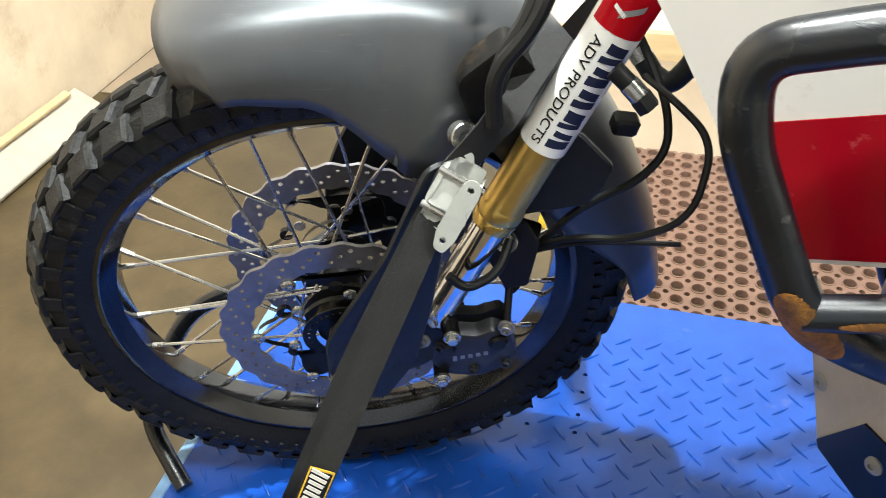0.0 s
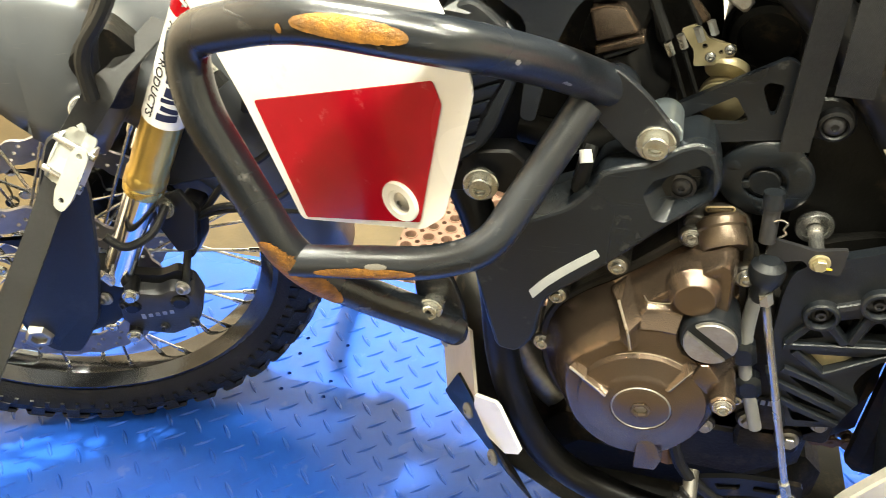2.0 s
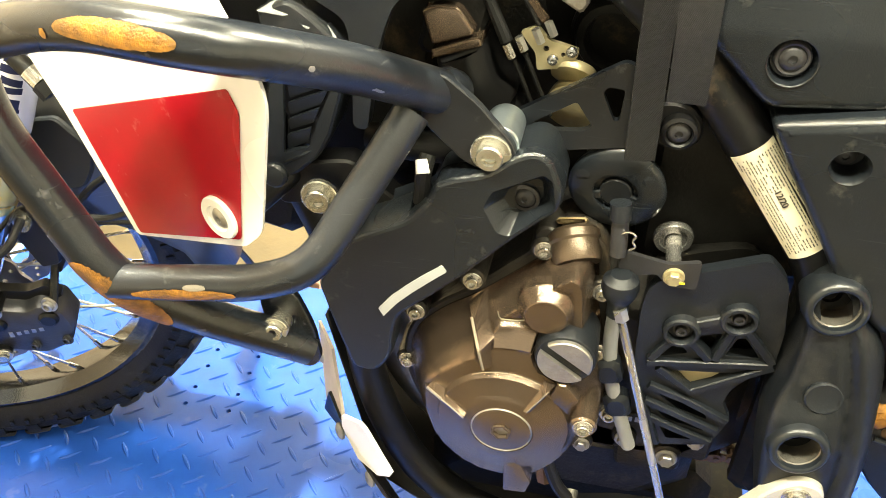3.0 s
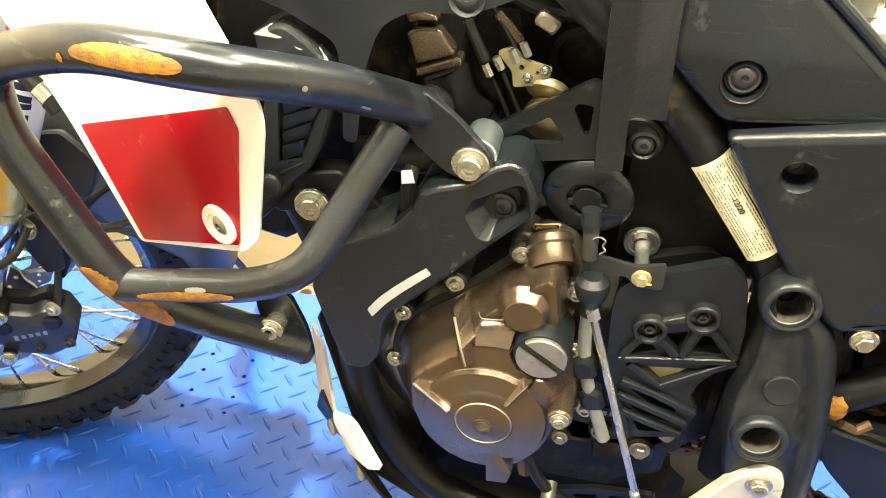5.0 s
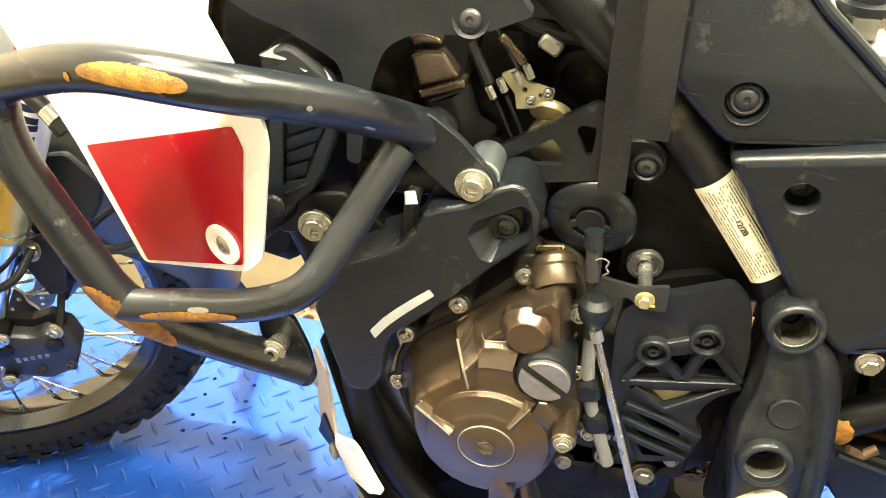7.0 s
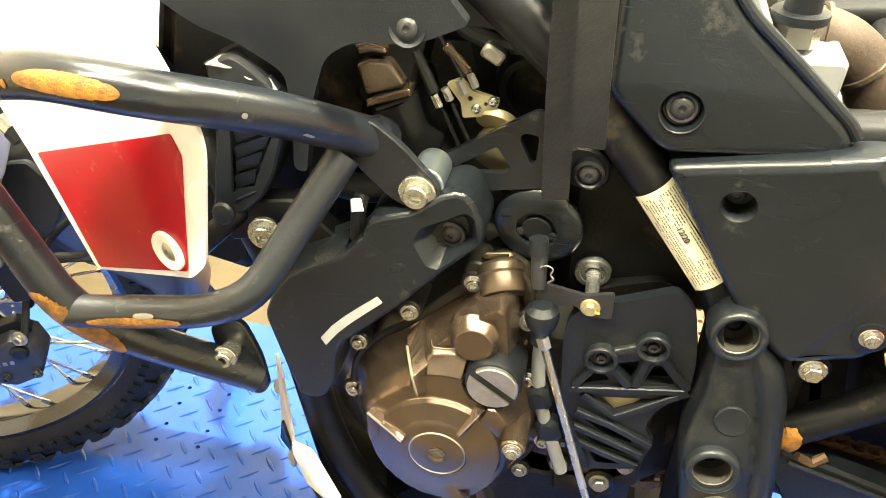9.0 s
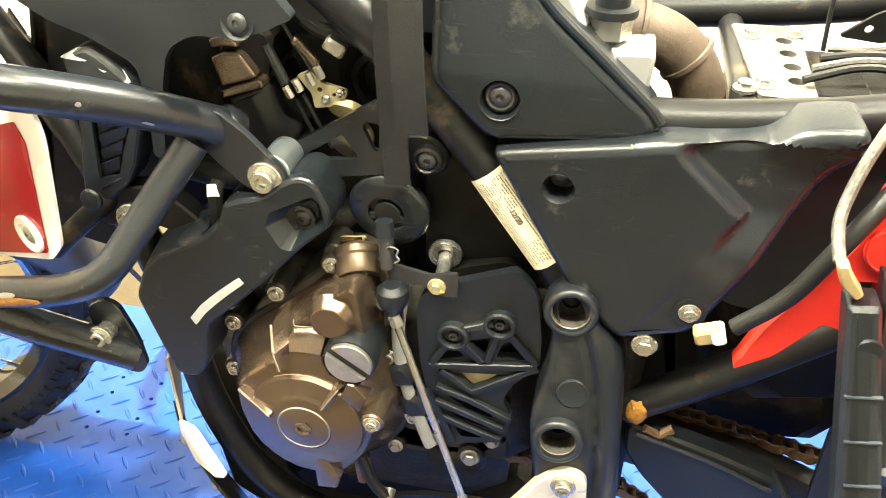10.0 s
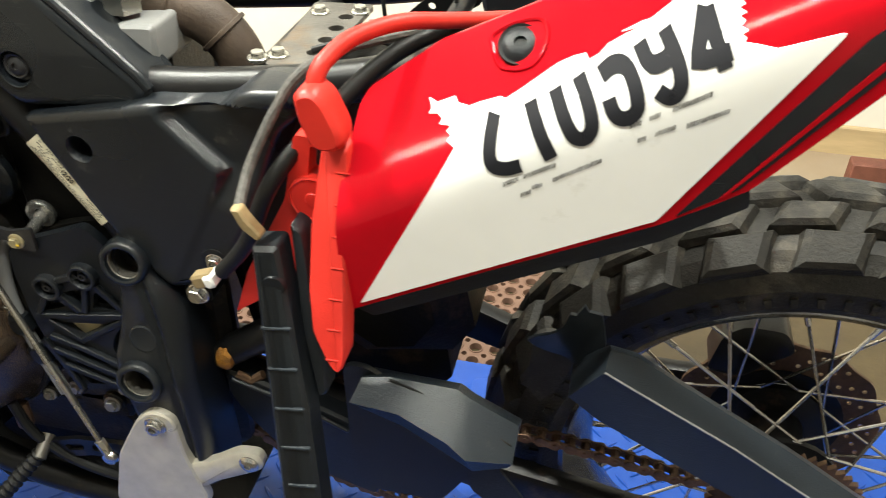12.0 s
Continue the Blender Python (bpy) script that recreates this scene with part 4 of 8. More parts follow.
# ---- frame ----
frame_part = part("main_frame", Geo().tube([(0.42, -0.10, 0.80), (0.52, -0.135, 0.70), (0.590, -0.150, 0.560), (0.605, -0.150, 0.40), (0.66, -0.150, 0.28), (0.78, -0.150, 0.235), (0.95, -0.150, 0.235)], 0.0165, 14, 0.07), BLACK_METAL, bike, "black tubular steel frame")
for path in ([(0.42, 0.10, 0.80), (0.52, 0.135, 0.70), (0.590, 0.150, 0.560), (0.605, 0.150, 0.40), (0.66, 0.150, 0.28), (0.78, 0.150, 0.235), (0.95, 0.150, 0.235)],):
    part("down_tube", Geo().tube(path, 0.0165, 12, 0.07), BLACK_METAL, frame_part)
for s in (-1, 1):
    part("spine_tube", Geo().tube([(0.46, s * 0.06, 0.98), (0.66, s * 0.11, 0.92), (0.835, s * 0.125, 0.775), (0.968, s * 0.135, 0.605), (0.975, s * 0.13, 0.50)], 0.0185, 16, 0.05), BLACK_METAL, frame_part)
    part("seat_rail", Geo().tube([(0.90, s * 0.115, 0.762), (1.02, s * 0.128, 0.768), (1.16, s * 0.125, 0.785), (1.40, s * 0.105, 0.842), (1.62, s * 0.09, 0.90)], 0.0175, 16, 0.06), BLACK_METAL, frame_part)
    part("lower_rail", Geo().tube([(1.025, s * 0.138, 0.480), (1.10, s * 0.138, 0.535), (1.215, s * 0.130, 0.625), (1.36, s * 0.115, 0.80)], 0.0165, 14, 0.05), BLACK_METAL, frame_part)

# ---- crash bars ----
BAR_LINE = smooth_path([(0.672, 0.160, 0.738), (0.625, 0.222, 0.782), (0.560, 0.288, 0.820), (0.470, 0.274, 0.818), (0.384, 0.257, 0.788), (0.388, 0.263, 0.738), (0.447, 0.264, 0.608), (0.488, 0.236, 0.562), (0.566, 0.196, 0.503)], 0.038)


def crash_bar(s):
    def m(p):
        return (p[0], p[1] * s, p[2])
    g = Geo().tube([m(p) for p in BAR_LINE], 0.0158, 22)
    bar = part("crash_bar", g, BARS, bike, "black tubular crash bar with scraped orange patches")
    g = Geo().tube([m(p) for p in ((0.448, 0.264, 0.609), (0.562, 0.262, 0.628), (0.602, 0.258, 0.646), (0.655, 0.185, 0.735))], 0.0132, 18, 0.03)
    part("lower_bar", g, BARS, bar)
    return bar


bar_l = crash_bar(-1)
crash_bar(1)
for s, bar in ((-1, bar_l),):
    collar = Geo().lathe([(0.0, -0.004), (0.0168, -0.004), (0.0180, 0.0), (0.0180, 0.010), (0.0160, 0.013)], 24, along((0.676, -0.154, 0.734), (-0.58, -0.62, 0.53)))
    part("end_collar", collar, BARS, bar)
    g = shell([(0.655, 0.752), (0.672, 0.762), (0.698, 0.742), (0.726, 0.712), (0.727, 0.696), (0.708, 0.688), (0.690, 0.694), (0.660, 0.722)], [(0, 0.006), (0, 0.001), (0.0012, 0)], flat_y(-0.176), 0.008)
    part("mounting_tab", g, BARS, bar, "flat steel mounting tab")
    bolt(bar, (0.709, -0.177, 0.705), (0, -1, 0), 0.0098, "allen", ZINC)
    g = Geo().lathe([(0.0130, 0), (0.0143, 0.001), (0.0143, 0.034), (0.0130, 0.035), (0.0, 0.035)], 28, along((0.7135, -0.170, 0.7085), (0, 1, 0)))
    part("spacer", g, ZINC_BLUE, bar, "blue-white zinc spacer")
    g = shell([(0.527, 0.556), (0.545, 0.568), (0.560, 0.564), (0.573, 0.528), (0.577, 0.492), (0.567, 0.480), (0.550, 0.484), (0.532, 0.520)], [(0, 0.006), (0, 0.001), (0.001, 0)], flat_y(-0.199), 0.012)
    part("lower_tab", g, BARS, bar)
    bolt(bar, (0.546, -0.214, 0.536), (0.1, -1, 0.1), 0.0072, "allen", ZINC)
    g = Geo().lathe([(0.008, 0), (0.009, 0.002), (0.009, 0.012), (0.008, 0.014)], 18, along((0.547, -0.199, 0.535), (0.1, -1, 0.1)))
    part("spacer", g, ZINC, bar)
    # orange scraped patches follow the tube's skin
    def patch(pts, r, ang0, ang1, jag, seed):
        rnd = random.Random(seed)
        dense = []
        for a, b in zip(pts, pts[1:]):
            for k in range(6):
                dense.append(a.lerp(b, k / 6))
        up, rings = None, []
        for i, p in enumerate(dense):
            d = (dense[min(i + 1, len(dense) - 1)] - dense[max(0, i - 1)]).normalized()
            out = Vector((0.1, -0.6, 0.8)) if ang0 is None else Vector(ang0)
            out = (out - d * out.dot(d)).normalized()
            side = d.cross(out)
            t = i / (len(dense) - 1)
            w = ang1 * (math.sin(math.pi * t) ** 0.45) * (1 + rnd.uniform(-jag, jag)) + 0.02
            sh = rnd.uniform(-0.025, 0.025)
            rings.append([p + (out * math.cos(a) + side * math.sin(a)) * (r + 0.0006) for a in (sh + w * (-1 + 2 * k / 8) for k in range(9))])
        return Geo().loops(rings, False, False, False)

    fine = []
    for a, b in zip(BAR_LINE, BAR_LINE[1:]):
        n = max(1, int((b - a).length / 0.004))
        fine += [a.lerp(b, k / n) for k in range(n)]
    fine = [Vector((p.x, -p.y, p.z)) for p in fine]
    part("scrape", patch([p for p in fine if 0.480 < p.x < 0.556 and p.z > 0.80], 0.0158, (0.0, -0.95, 0.30), 0.46, 0.05, 3), RUST, bar, "orange scraped bare patch")
    part("scrape", patch([p for p in fine if 0.432 < p.x < 0.482 and p.z < 0.65], 0.0159, (-0.25, -0.95, 0.15), 0.95, 0.07, 5), RUST, bar, "orange scraped bare patch")
    part("scrape", patch([p.lerp(q, k / 12) for p, q in [(Vector((0.470, -0.2636, 0.6127)), Vector((0.552, -0.2622, 0.6263)))] for k in range(13)], 0.0134, (0.15, -0.98, -0.02), 0.34, 0.07, 7), RUST, bar, "orange scraped bare patch")
    part("bare_patch", patch([p.lerp(q, k / 6) for p, q in [(Vector((0.512, -0.2630, 0.6197)), Vector((0.530, -0.2627, 0.6227)))] for k in range(7)], 0.0133, (0.15, -0.9, 0.42), 0.16, 0.1, 9), DULL, bar, "small bare metal scrape")
    for x0, x1, out, w, mat in ((0.468, 0.476, (0.0, -0.98, 0.05), 0.18, RUST), (0.562, 0.567, (0.0, -0.98, 0.12), 0.12, DULL), (0.598, 0.604, (0.0, -0.95, 0.30), 0.10, DULL), (0.628, 0.637, (0.0, -0.95, 0.10), 0.05, DULL), (0.612, 0.616, (0.0, -0.9, 0.5), 0.05, DULL)):
        spot = [p for p in fine if x0 < p.x < x1 and p.z > 0.70]
        if len(spot) > 1:
            part("chip", patch(spot, 0.0158, out, w, 0.1, 11), mat, bar)

# ---- side panel, white with a red field ----
PANEL = slope_y((0.433, -0.196, 0.601), (0.557, -0.255, 0.773), (0.533, -0.241, 0.667))
for s in (-1, 1):
    face = PANEL if s < 0 else (lambda x, z: -PANEL(x, z))
    pts = [(0.345, 0.748), (0.377, 0.697), (0.427, 0.596, 0.006), (0.550, 0.6475, 0.006), (0.568, 0.668), (0.591, 0.783, 0.02), (0.560, 0.834), (0.543, 0.862), (0.50, 0.96), (0.26, 0.90), (0.30, 0.815)]
    ob = part("side_panel", sheet(pts, face, 0.004, 0.03, 0.008, 0.0), WHITE, bike, "white fairing panel with a deep red field")
    red = [(0.391, 0.700), (0.559, 0.776), (0.566, 0.761), (0.5475, 0.6535), (0.433, 0.602)]
    if s < 0:
        part("red_field", sheet(red, face, 0.0010, 0.03, 0.003, 0.0012), RED_DARK, ob)
        g = Geo().lathe([(0.0170, -0.006), (0.0170, 0.0030), (0.0160, 0.0042), (0.0105, 0.0044), (0.0095, 0.0030), (0.0, 0.0030)], 32, along((0.5315, PANEL(0.5315, 0.666), 0.666), (-0.43, -1, -0.04)))
        part("screw_seat", g, WHITE, ob)
        bolt(ob, (0.5328, PANEL(0.5315, 0.667) - 0.0035, 0.667), (-0.43, -1, -0.04), 0.0055, "button", DULL)

# ---- tank side fairing (black) ----
TANK = lambda x, z: -0.180 + 0.06 * max(0.0, z - 0.80) + 0.020 * ease(0.66, 0.60, x) * ease(0.86, 0.78, z)
pts = [(0.470, 0.88), (0.515, 0.838), (0.541, 0.817), (0.569, 0.806, 0.01), (0.604, 0.783, 0.01), (0.606, 0.74), (0.604, 0.702), (0.616, 0.702), (0.627, 0.770, 0.02), (0.642, 0.808, 0.02), (0.664, 0.821), (0.696, 0.822, 0.01), (0.712, 0.825, 0.01), (0.744, 0.840, 0.004), (0.735, 0.85), (0.71, 0.88), (0.66, 0.93), (0.48, 0.94)]
ob = part("tank_fairing", sheet(pts, TANK, 0.012, 0.02, 0.008), PLASTIC, bike, "black plastic fairing below the tank")
bolt(ob, (0.702, TANK(0.702, 0.834) - 0.001, 0.834), (0, -1, 0.25), 0.0050, "button", CALIPER)
g = Geo().lathe([(0.0100, -0.001), (0.0130, 0.0005), (0.0130, -0.003), (0.0095, -0.003)], 24, along((0.702, TANK(0.702, 0.834), 0.834), (0, -1, 0.25)), closed=True)
part("grommet", g, PLASTIC, ob)
# tank and nose above the view, added unseen to cast the bike's shadow
rings = []
for x, w, z0, z1 in ((0.44, 0.10, 0.93, 1.06), (0.50, 0.15, 0.92, 1.13), (0.62, 0.17, 0.92, 1.15), (0.74, 0.15, 0.94, 1.12), (0.84, 0.10, 0.96, 1.05)):
    rings.append([(x, y, z) for y, z in rounded([(-w, z0), (w, z0), (w * 0.8, z1), (-w * 0.8, z1)], 0.05, 5)])
part("unseen_fuel_tank", Geo().loops(rings), WHITE, bike, "white fuel tank, unseen, there for its shadow")
rings = []
for x, w, z0, z1 in ((0.20, 0.06, 1.02, 1.16), (0.26, 0.11, 0.99, 1.24), (0.36, 0.13, 0.98, 1.30), (0.44, 0.10, 0.98, 1.30)):
    rings.append([(x, y, z) for y, z in rounded([(-w, z0), (w, z0), (w * 0.7, z1), (-w * 0.7, z1)], 0.04, 5)])
part("unseen_nose_fairing", Geo().loops(rings), PLASTIC, bike)
# radiator shroud: a moulded frame with louvres, and lit plates along its top
SHR = flat_y(-0.165)
shroud = part("radiator_shroud", panel([(0.5451, 0.7490), (0.5273, 0.6404), (0.5577, 0.6552), (0.5771, 0.6735), (0.5886, 0.6953), (0.5990, 0.7293), (0.6044, 0.7630), (0.5995, 0.7684), (0.5863, 0.7804), (0.5753, 0.7897), (0.5637, 0.7963), (0.5407, 0.7860)], [(0, 0.03), (0, 0.004), (0.001, 0.0015), (0.003, 0.0)], [[(0.5566, 0.7456), (0.5972, 0.7459), (0.5910, 0.7327), (0.5824, 0.7138), (0.5743, 0.6932), (0.5701, 0.6821), (0.5496, 0.6738)]], SHR, 0.006), PLASTIC, bike, "black radiator shroud with slanted louvres", 20)
# black sheet gives the gaps between the louvres their shade
part("dark_gap_sheet", sheet([(0.5566, 0.7456), (0.5972, 0.7459), (0.5910, 0.7327), (0.5824, 0.7138), (0.5743, 0.6932), (0.5701, 0.6821), (0.5496, 0.6738)], lambda x, z: SHR(x, z) + 0.009, 0.002, 0.05, 0.002), INK, shroud)
for pts in ([(0.5581, 0.7444), (0.5835, 0.7559), (0.5966, 0.7510), (0.5575, 0.7332)],
            [(0.5568, 0.7307), (0.5807, 0.7424), (0.5931, 0.7382), (0.5566, 0.7183)],
            [(0.5554, 0.7156), (0.5881, 0.7317), (0.5813, 0.7185), (0.5553, 0.7044)],
            [(0.5541, 0.7017), (0.5806, 0.7164), (0.5744, 0.7019), (0.5541, 0.6918)],
            [(0.5528, 0.6890), (0.5733, 0.6992), (0.5693, 0.6855), (0.5510, 0.6743)]):
    lp = rounded([(x, z, 0.0015) for x, z in pts], 0.0015, 2)
    zs = [z for x, z in lp]
    lo, hi = min(zs), max(zs)
    front = [(x, SHR(x, z) + 0.0065 - 0.0060 * (z - lo) / (hi - lo), z) for x, z in lp]
    part("louvre", Geo().loops([[(x, y + 0.003, z) for x, y, z in front], front]), PLASTIC, shroud, "", 20)
a, b, c, d = [(0.5502, 0.6749), (0.5700, 0.6810), (0.5718, 0.6792), (0.5503, 0.6657)]
part("lip", Geo().loops([[(a[0], SHR(*a) + 0.006, a[1]), (b[0], SHR(*b) + 0.006, b[1])], [(c[0] if k else d[0], SHR(*c) - 0.0008, c[1] if k else d[1]) for k in (0, 1)]], False, False, False), PLASTIC_FINE, shroud, "", 20, 0.001)
for pts in ([(0.5422, 0.7875), (0.5616, 0.7970), (0.5668, 0.7967), (0.5753, 0.7897), (0.5626, 0.7844)],
            [(0.5664, 0.7830), (0.5764, 0.7877), (0.5863, 0.7799), (0.5777, 0.7767)],
            [(0.5842, 0.7761), (0.5896, 0.7785), (0.5995, 0.7698), (0.5951, 0.7692)]):
    lp = rounded([(x, z, 0.002) for x, z in pts], 0.002, 3)
    lo, hi = min(z for x, z in lp), max(z for x, z in lp)
    rings = []
    for s, h in ((1.0, 0.004), (1.0, -0.0005), (0.93, -0.0015)):
        cx, cz = sum(x for x, z in lp) / len(lp), sum(z for x, z in lp) / len(lp)
        rings.append([(cx + (x - cx) * s, SHR(x, z) + h + 1.05 * (z - lo) + 0.3 * (x - cx), cz + (z - cz) * s) for x, z in lp])
    part("top_plate", Geo().loops(rings), PLASTIC_FINE, shroud, "", 25)
g = Geo().box((0.10, 0.05, 0.30), pose(0.505, -0.07, 0.69, 0, 12, 0), 0.01)
rad = part("radiator", g, DARK, bike, "dark radiator behind the panel")
part("fin", Geo().box((0.004, 0.20, 0.27), pose(0.455, 0, 0.70, 0, 12, 0), 0.001), DARK, rad)
g = shell([(0.5550, 0.6644), (0.6000, 0.6724), (0.6400, 0.6374), (0.6400, 0.6174), (0.5900, 0.6304), (0.5400, 0.6224), (0.5350, 0.6424)], [(0, 0.02), (0, 0.002), (0.002, 0)], flat_y(-0.160), 0.006)
rb = part("radiator_bracket", g, BLACK_METAL, bike)
bolt(rb, (0.5778, -0.172, 0.6434), (0.1, -1, 0.05), 0.0098, "allen", ZINC)
part("radiator_tube", Geo().tube([(0.555, -0.15, 0.655), (0.535, -0.172, 0.640), (0.498, -0.18, 0.603)], 0.010, 14, 0.02), BLACK_METAL, rb)
bolt(rb, (0.546, -0.178, 0.662), (0, -1, 0.2), 0.010, "rivet", PLASTIC)

# ---- lower fairing ----
LOWF = lambda x, z: -0.185 + 0.09 * (x - 0.678)
pts = [(0.578, 0.573), (0.590, 0.605), (0.603, 0.620), (0.634, 0.636), (0.650, 0.644), (0.666, 0.663), (0.671, 0.679), (0.684, 0.685), (0.707, 0.691), (0.725, 0.706), (0.740, 0.712, 0.012), (0.752, 0.706, 0.012), (0.763, 0.679), (0.761, 0.663, 0.012), (0.750, 0.654), (0.727, 0.631), (0.696, 0.597), (0.673, 0.574), (0.644, 0.548), (0.639, 0.529), (0.637, 0.500, 0.012), (0.622, 0.477, 0.012), (0.602, 0.482), (0.592, 0.516), (0.584, 0.548)]
pocket = [(0.712, 0.676), (0.747, 0.694), (0.754, 0.689), (0.758, 0.666), (0.753, 0.660), (0.726, 0.6375), (0.717, 0.640), (0.706, 0.662)]
g = panel(pts, [(0, 0.045), (0, 0.006), (0.0006, 0.003), (0.002, 0.001), (0.004, 0.0)], [pocket], LOWF, 0.006)
low = part("lower_fairing", g, PLASTIC_FINE, bike, "black plastic engine side fairing with a white stripe", 14)
hollow = rounded(pocket, 0.003)
seat = Vector((0.736, 0.6665))
rings = []
for k, dy in ((1.02, 0.0), (0.98, 0.0012), (0.60, 0.0135), (0.55, 0.0145)):
    rings.append([(seat.x + (x - seat.x) * k, LOWF(x, z) + dy, seat.y + (z - seat.y) * k) for x, z in hollow])
part("screw_pocket", Geo().loops(rings, True, False, True), PLASTIC_FINE, low, "", 20)
bolt(low, (0.7345, -0.1665, 0.6645), (-0.1, -1, 0), 0.0052, "button", CALIPER)
g = Geo().lathe([(0.0082, 0.003), (0.0112, 0.001), (0.0112, -0.0015), (0.0085, -0.002)], 24, along((0.7345, -0.1655, 0.6645), (0.1, 1, 0)), closed=True)
part("grommet", g, CALIPER, low)
stripe = [(0.627, 0.555, 0.001), (0.6375, 0.5695), (0.650, 0.582), (0.6635, 0.594), (0.6775, 0.6055, 0.001), (0.6815, 0.5995, 0.001), (0.668, 0.5875), (0.655, 0.5755), (0.642, 0.562), (0.631, 0.547, 0.001)]
part("reflector_stripe", sheet(stripe, LOWF, 0.0012, 0.03, 0.004, 0.0010), STRIPE, low, "white reflective stripe")
shelf = [(0.590, 0.604), (0.604, 0.620), (0.634, 0.636), (0.650, 0.644)]
g = Geo().loops([[(x, LOWF(x, z) + dy, z + dz) for x, z in shelf] for dy, dz in ((0.002, -0.002), (0.004, 0.000), (0.040, 0.010), (0.042, 0.004))], False, False, False)
part("top_shelf", g, PLASTIC_FINE, low)

# ---- engine ----
engine = part("engine_block", Geo().box((0.30, 0.30, 0.22), pose(0.80, 0.01, 0.46), 0.03), ENGINE, bike, "dark oily engine block")
part("cylinder_block", Geo().box((0.15, 0.13, 0.30), pose(0.69, 0.02, 0.68, 0, -14, 0), 0.02), ENGINE, engine)
part("upper_case", Geo().box((0.16, 0.20, 0.10), pose(0.74, 0.02, 0.57), 0.02), ENGINE, engine)
part("gearbox_case", Geo().box((0.20, 0.12, 0.34), pose(0.86, 0.02, 0.70), 0.02), ENGINE, engine)
part("lower_case", Geo().box((0.24, 0.24, 0.12), pose(0.80, 0.0, 0.32), 0.03), ENGINE, engine)
# added dark box, stands for the shaded space behind the shroud
part("dark_interior_fill", Geo().box((0.13, 0.14, 0.22), pose(0.595, -0.03, 0.71, 0, 8, 0), 0.02), DARK, bike)
# side cover: a turned bowl with ridges, blended into a bevelled upper plate
CX, CZ = 0.7365, 0.4625
rim_pts = rounded([(0.6475, 0.485, 0.02), (0.656, 0.508, 0.02), (0.678, 0.531, 0.01), (0.699, 0.5465, 0.008), (0.722, 0.569), (0.749, 0.5965, 0.01), (0.767, 0.614, 0.008), (0.779, 0.6205, 0.008), (0.789, 0.614, 0.008), (0.794, 0.598, 0.01), (0.797, 0.560, 0.02), (0.805, 0.528, 0.02), (0.817, 0.490, 0.03), (0.819, 0.455, 0.03), (0.808, 0.415, 0.03), (0.778, 0.375, 0.03), (0.735, 0.362, 0.03), (0.693, 0.376, 0.03), (0.661, 0.410, 0.03), (0.648, 0.452, 0.03)], 0.012, 6)
RIM_ROUGH = rim_pts[::2]
BOWL = [(0.0, -0.2135), (0.0255, -0.2135), (0.0265, -0.2150), (0.0355, -0.2138), (0.0375, -0.2128), (0.0547, -0.2082), (0.0568, -0.2030), (0.0778, -0.1995), (0.0799, -0.1955), (0.0980, -0.1850), (0.30, -0.1840)]
EDGE = [(0.0, -0.158), (0.003, -0.164), (0.013, -0.187), (0.020, -0.1995), (0.05, -0.24), (0.5, -0.25)]
EDGE_LOBE = [(0.0, -0.150), (0.002, -0.164), (0.0065, -0.186), (0.009, -0.192), (0.02, -0.23), (0.5, -0.25)]
RIDGES = [([(0.7395, 0.425), (0.749, 0.428), (0.766, 0.392), (0.762, 0.376), (0.742, 0.374)], -0.2110, 0.0040),
          ([(0.7775, 0.519), (0.784, 0.5195), (0.796, 0.5045), (0.7885, 0.486), (0.769, 0.4965)], -0.2085, 0.0030)]
# sharp ridges: an outline and the line that it rises to
CRESTS = [([(0.6945, 0.5445), (0.7015, 0.5400), (0.7070, 0.5260), (0.7250, 0.5225), (0.7220, 0.5390), (0.7245, 0.5500), (0.7075, 0.5590)], [(0.7025, 0.5570, -0.186), (0.7134, 0.5455, -0.2115), (0.7180, 0.5290, -0.2135)]),
          ([(0.6635, 0.4825), (0.6780, 0.4945), (0.7075, 0.4770), (0.7060, 0.4660), (0.6860, 0.4705)], [(0.6706, 0.4880, -0.2045), (0.7050, 0.4745, -0.2185)]),
          ([(0.7505, 0.4890), (0.7595, 0.4865), (0.7775, 0.5140), (0.7655, 0.5170)], [(0.7555, 0.4915, -0.2165), (0.7715, 0.5165, -0.2125)])]


def cover_y(x, z):
    y = ramp(BOWL, math.hypot(x - CX, z - CZ))
    r, turn = math.hypot(x - CX, z - CZ), math.degrees(math.atan2(z - CZ, x - CX))
    if 72 < turn < 101 and r > 0.0785:
        y -= 0.0055 * max(0.0, min(1.0, (r - 0.0785) / 0.002, (0.100 - r) / 0.003, (101 - turn) / 1.5))
    if math.hypot(x - 0.780, z - 0.543) < 0.0262:
        y = max(y, -0.186)
    d = inside(rim_pts, x, z)
    lobe = ease(0.535, 0.565, z)
    y -= 0.0035 * lobe * ease(0.086, 0.104, r) * (1 - ease(0.012, 0.024, d))
    return max(y, ramp(EDGE, d) * (1 - lobe) + ramp(EDGE_LOBE, d) * lobe)


def reach(th):
    c, s2 = math.cos(th), math.sin(th)
    best = 0.05
    for i in range(len(rim_pts)):
        (ax, az), (bx, bz) = rim_pts[i - 1], rim_pts[i]
        ux, uz = bx - ax, bz - az
        den = c * uz - s2 * ux
        if abs(den) > 1e-9:
            t = ((ax - CX) * uz - (az - CZ) * ux) / den
            k = ((ax - CX) * s2 - (az - CZ) * c) / den
            if t > 0 and -1e-6 <= k <= 1.000001:
                best = max(best, t)
    return best


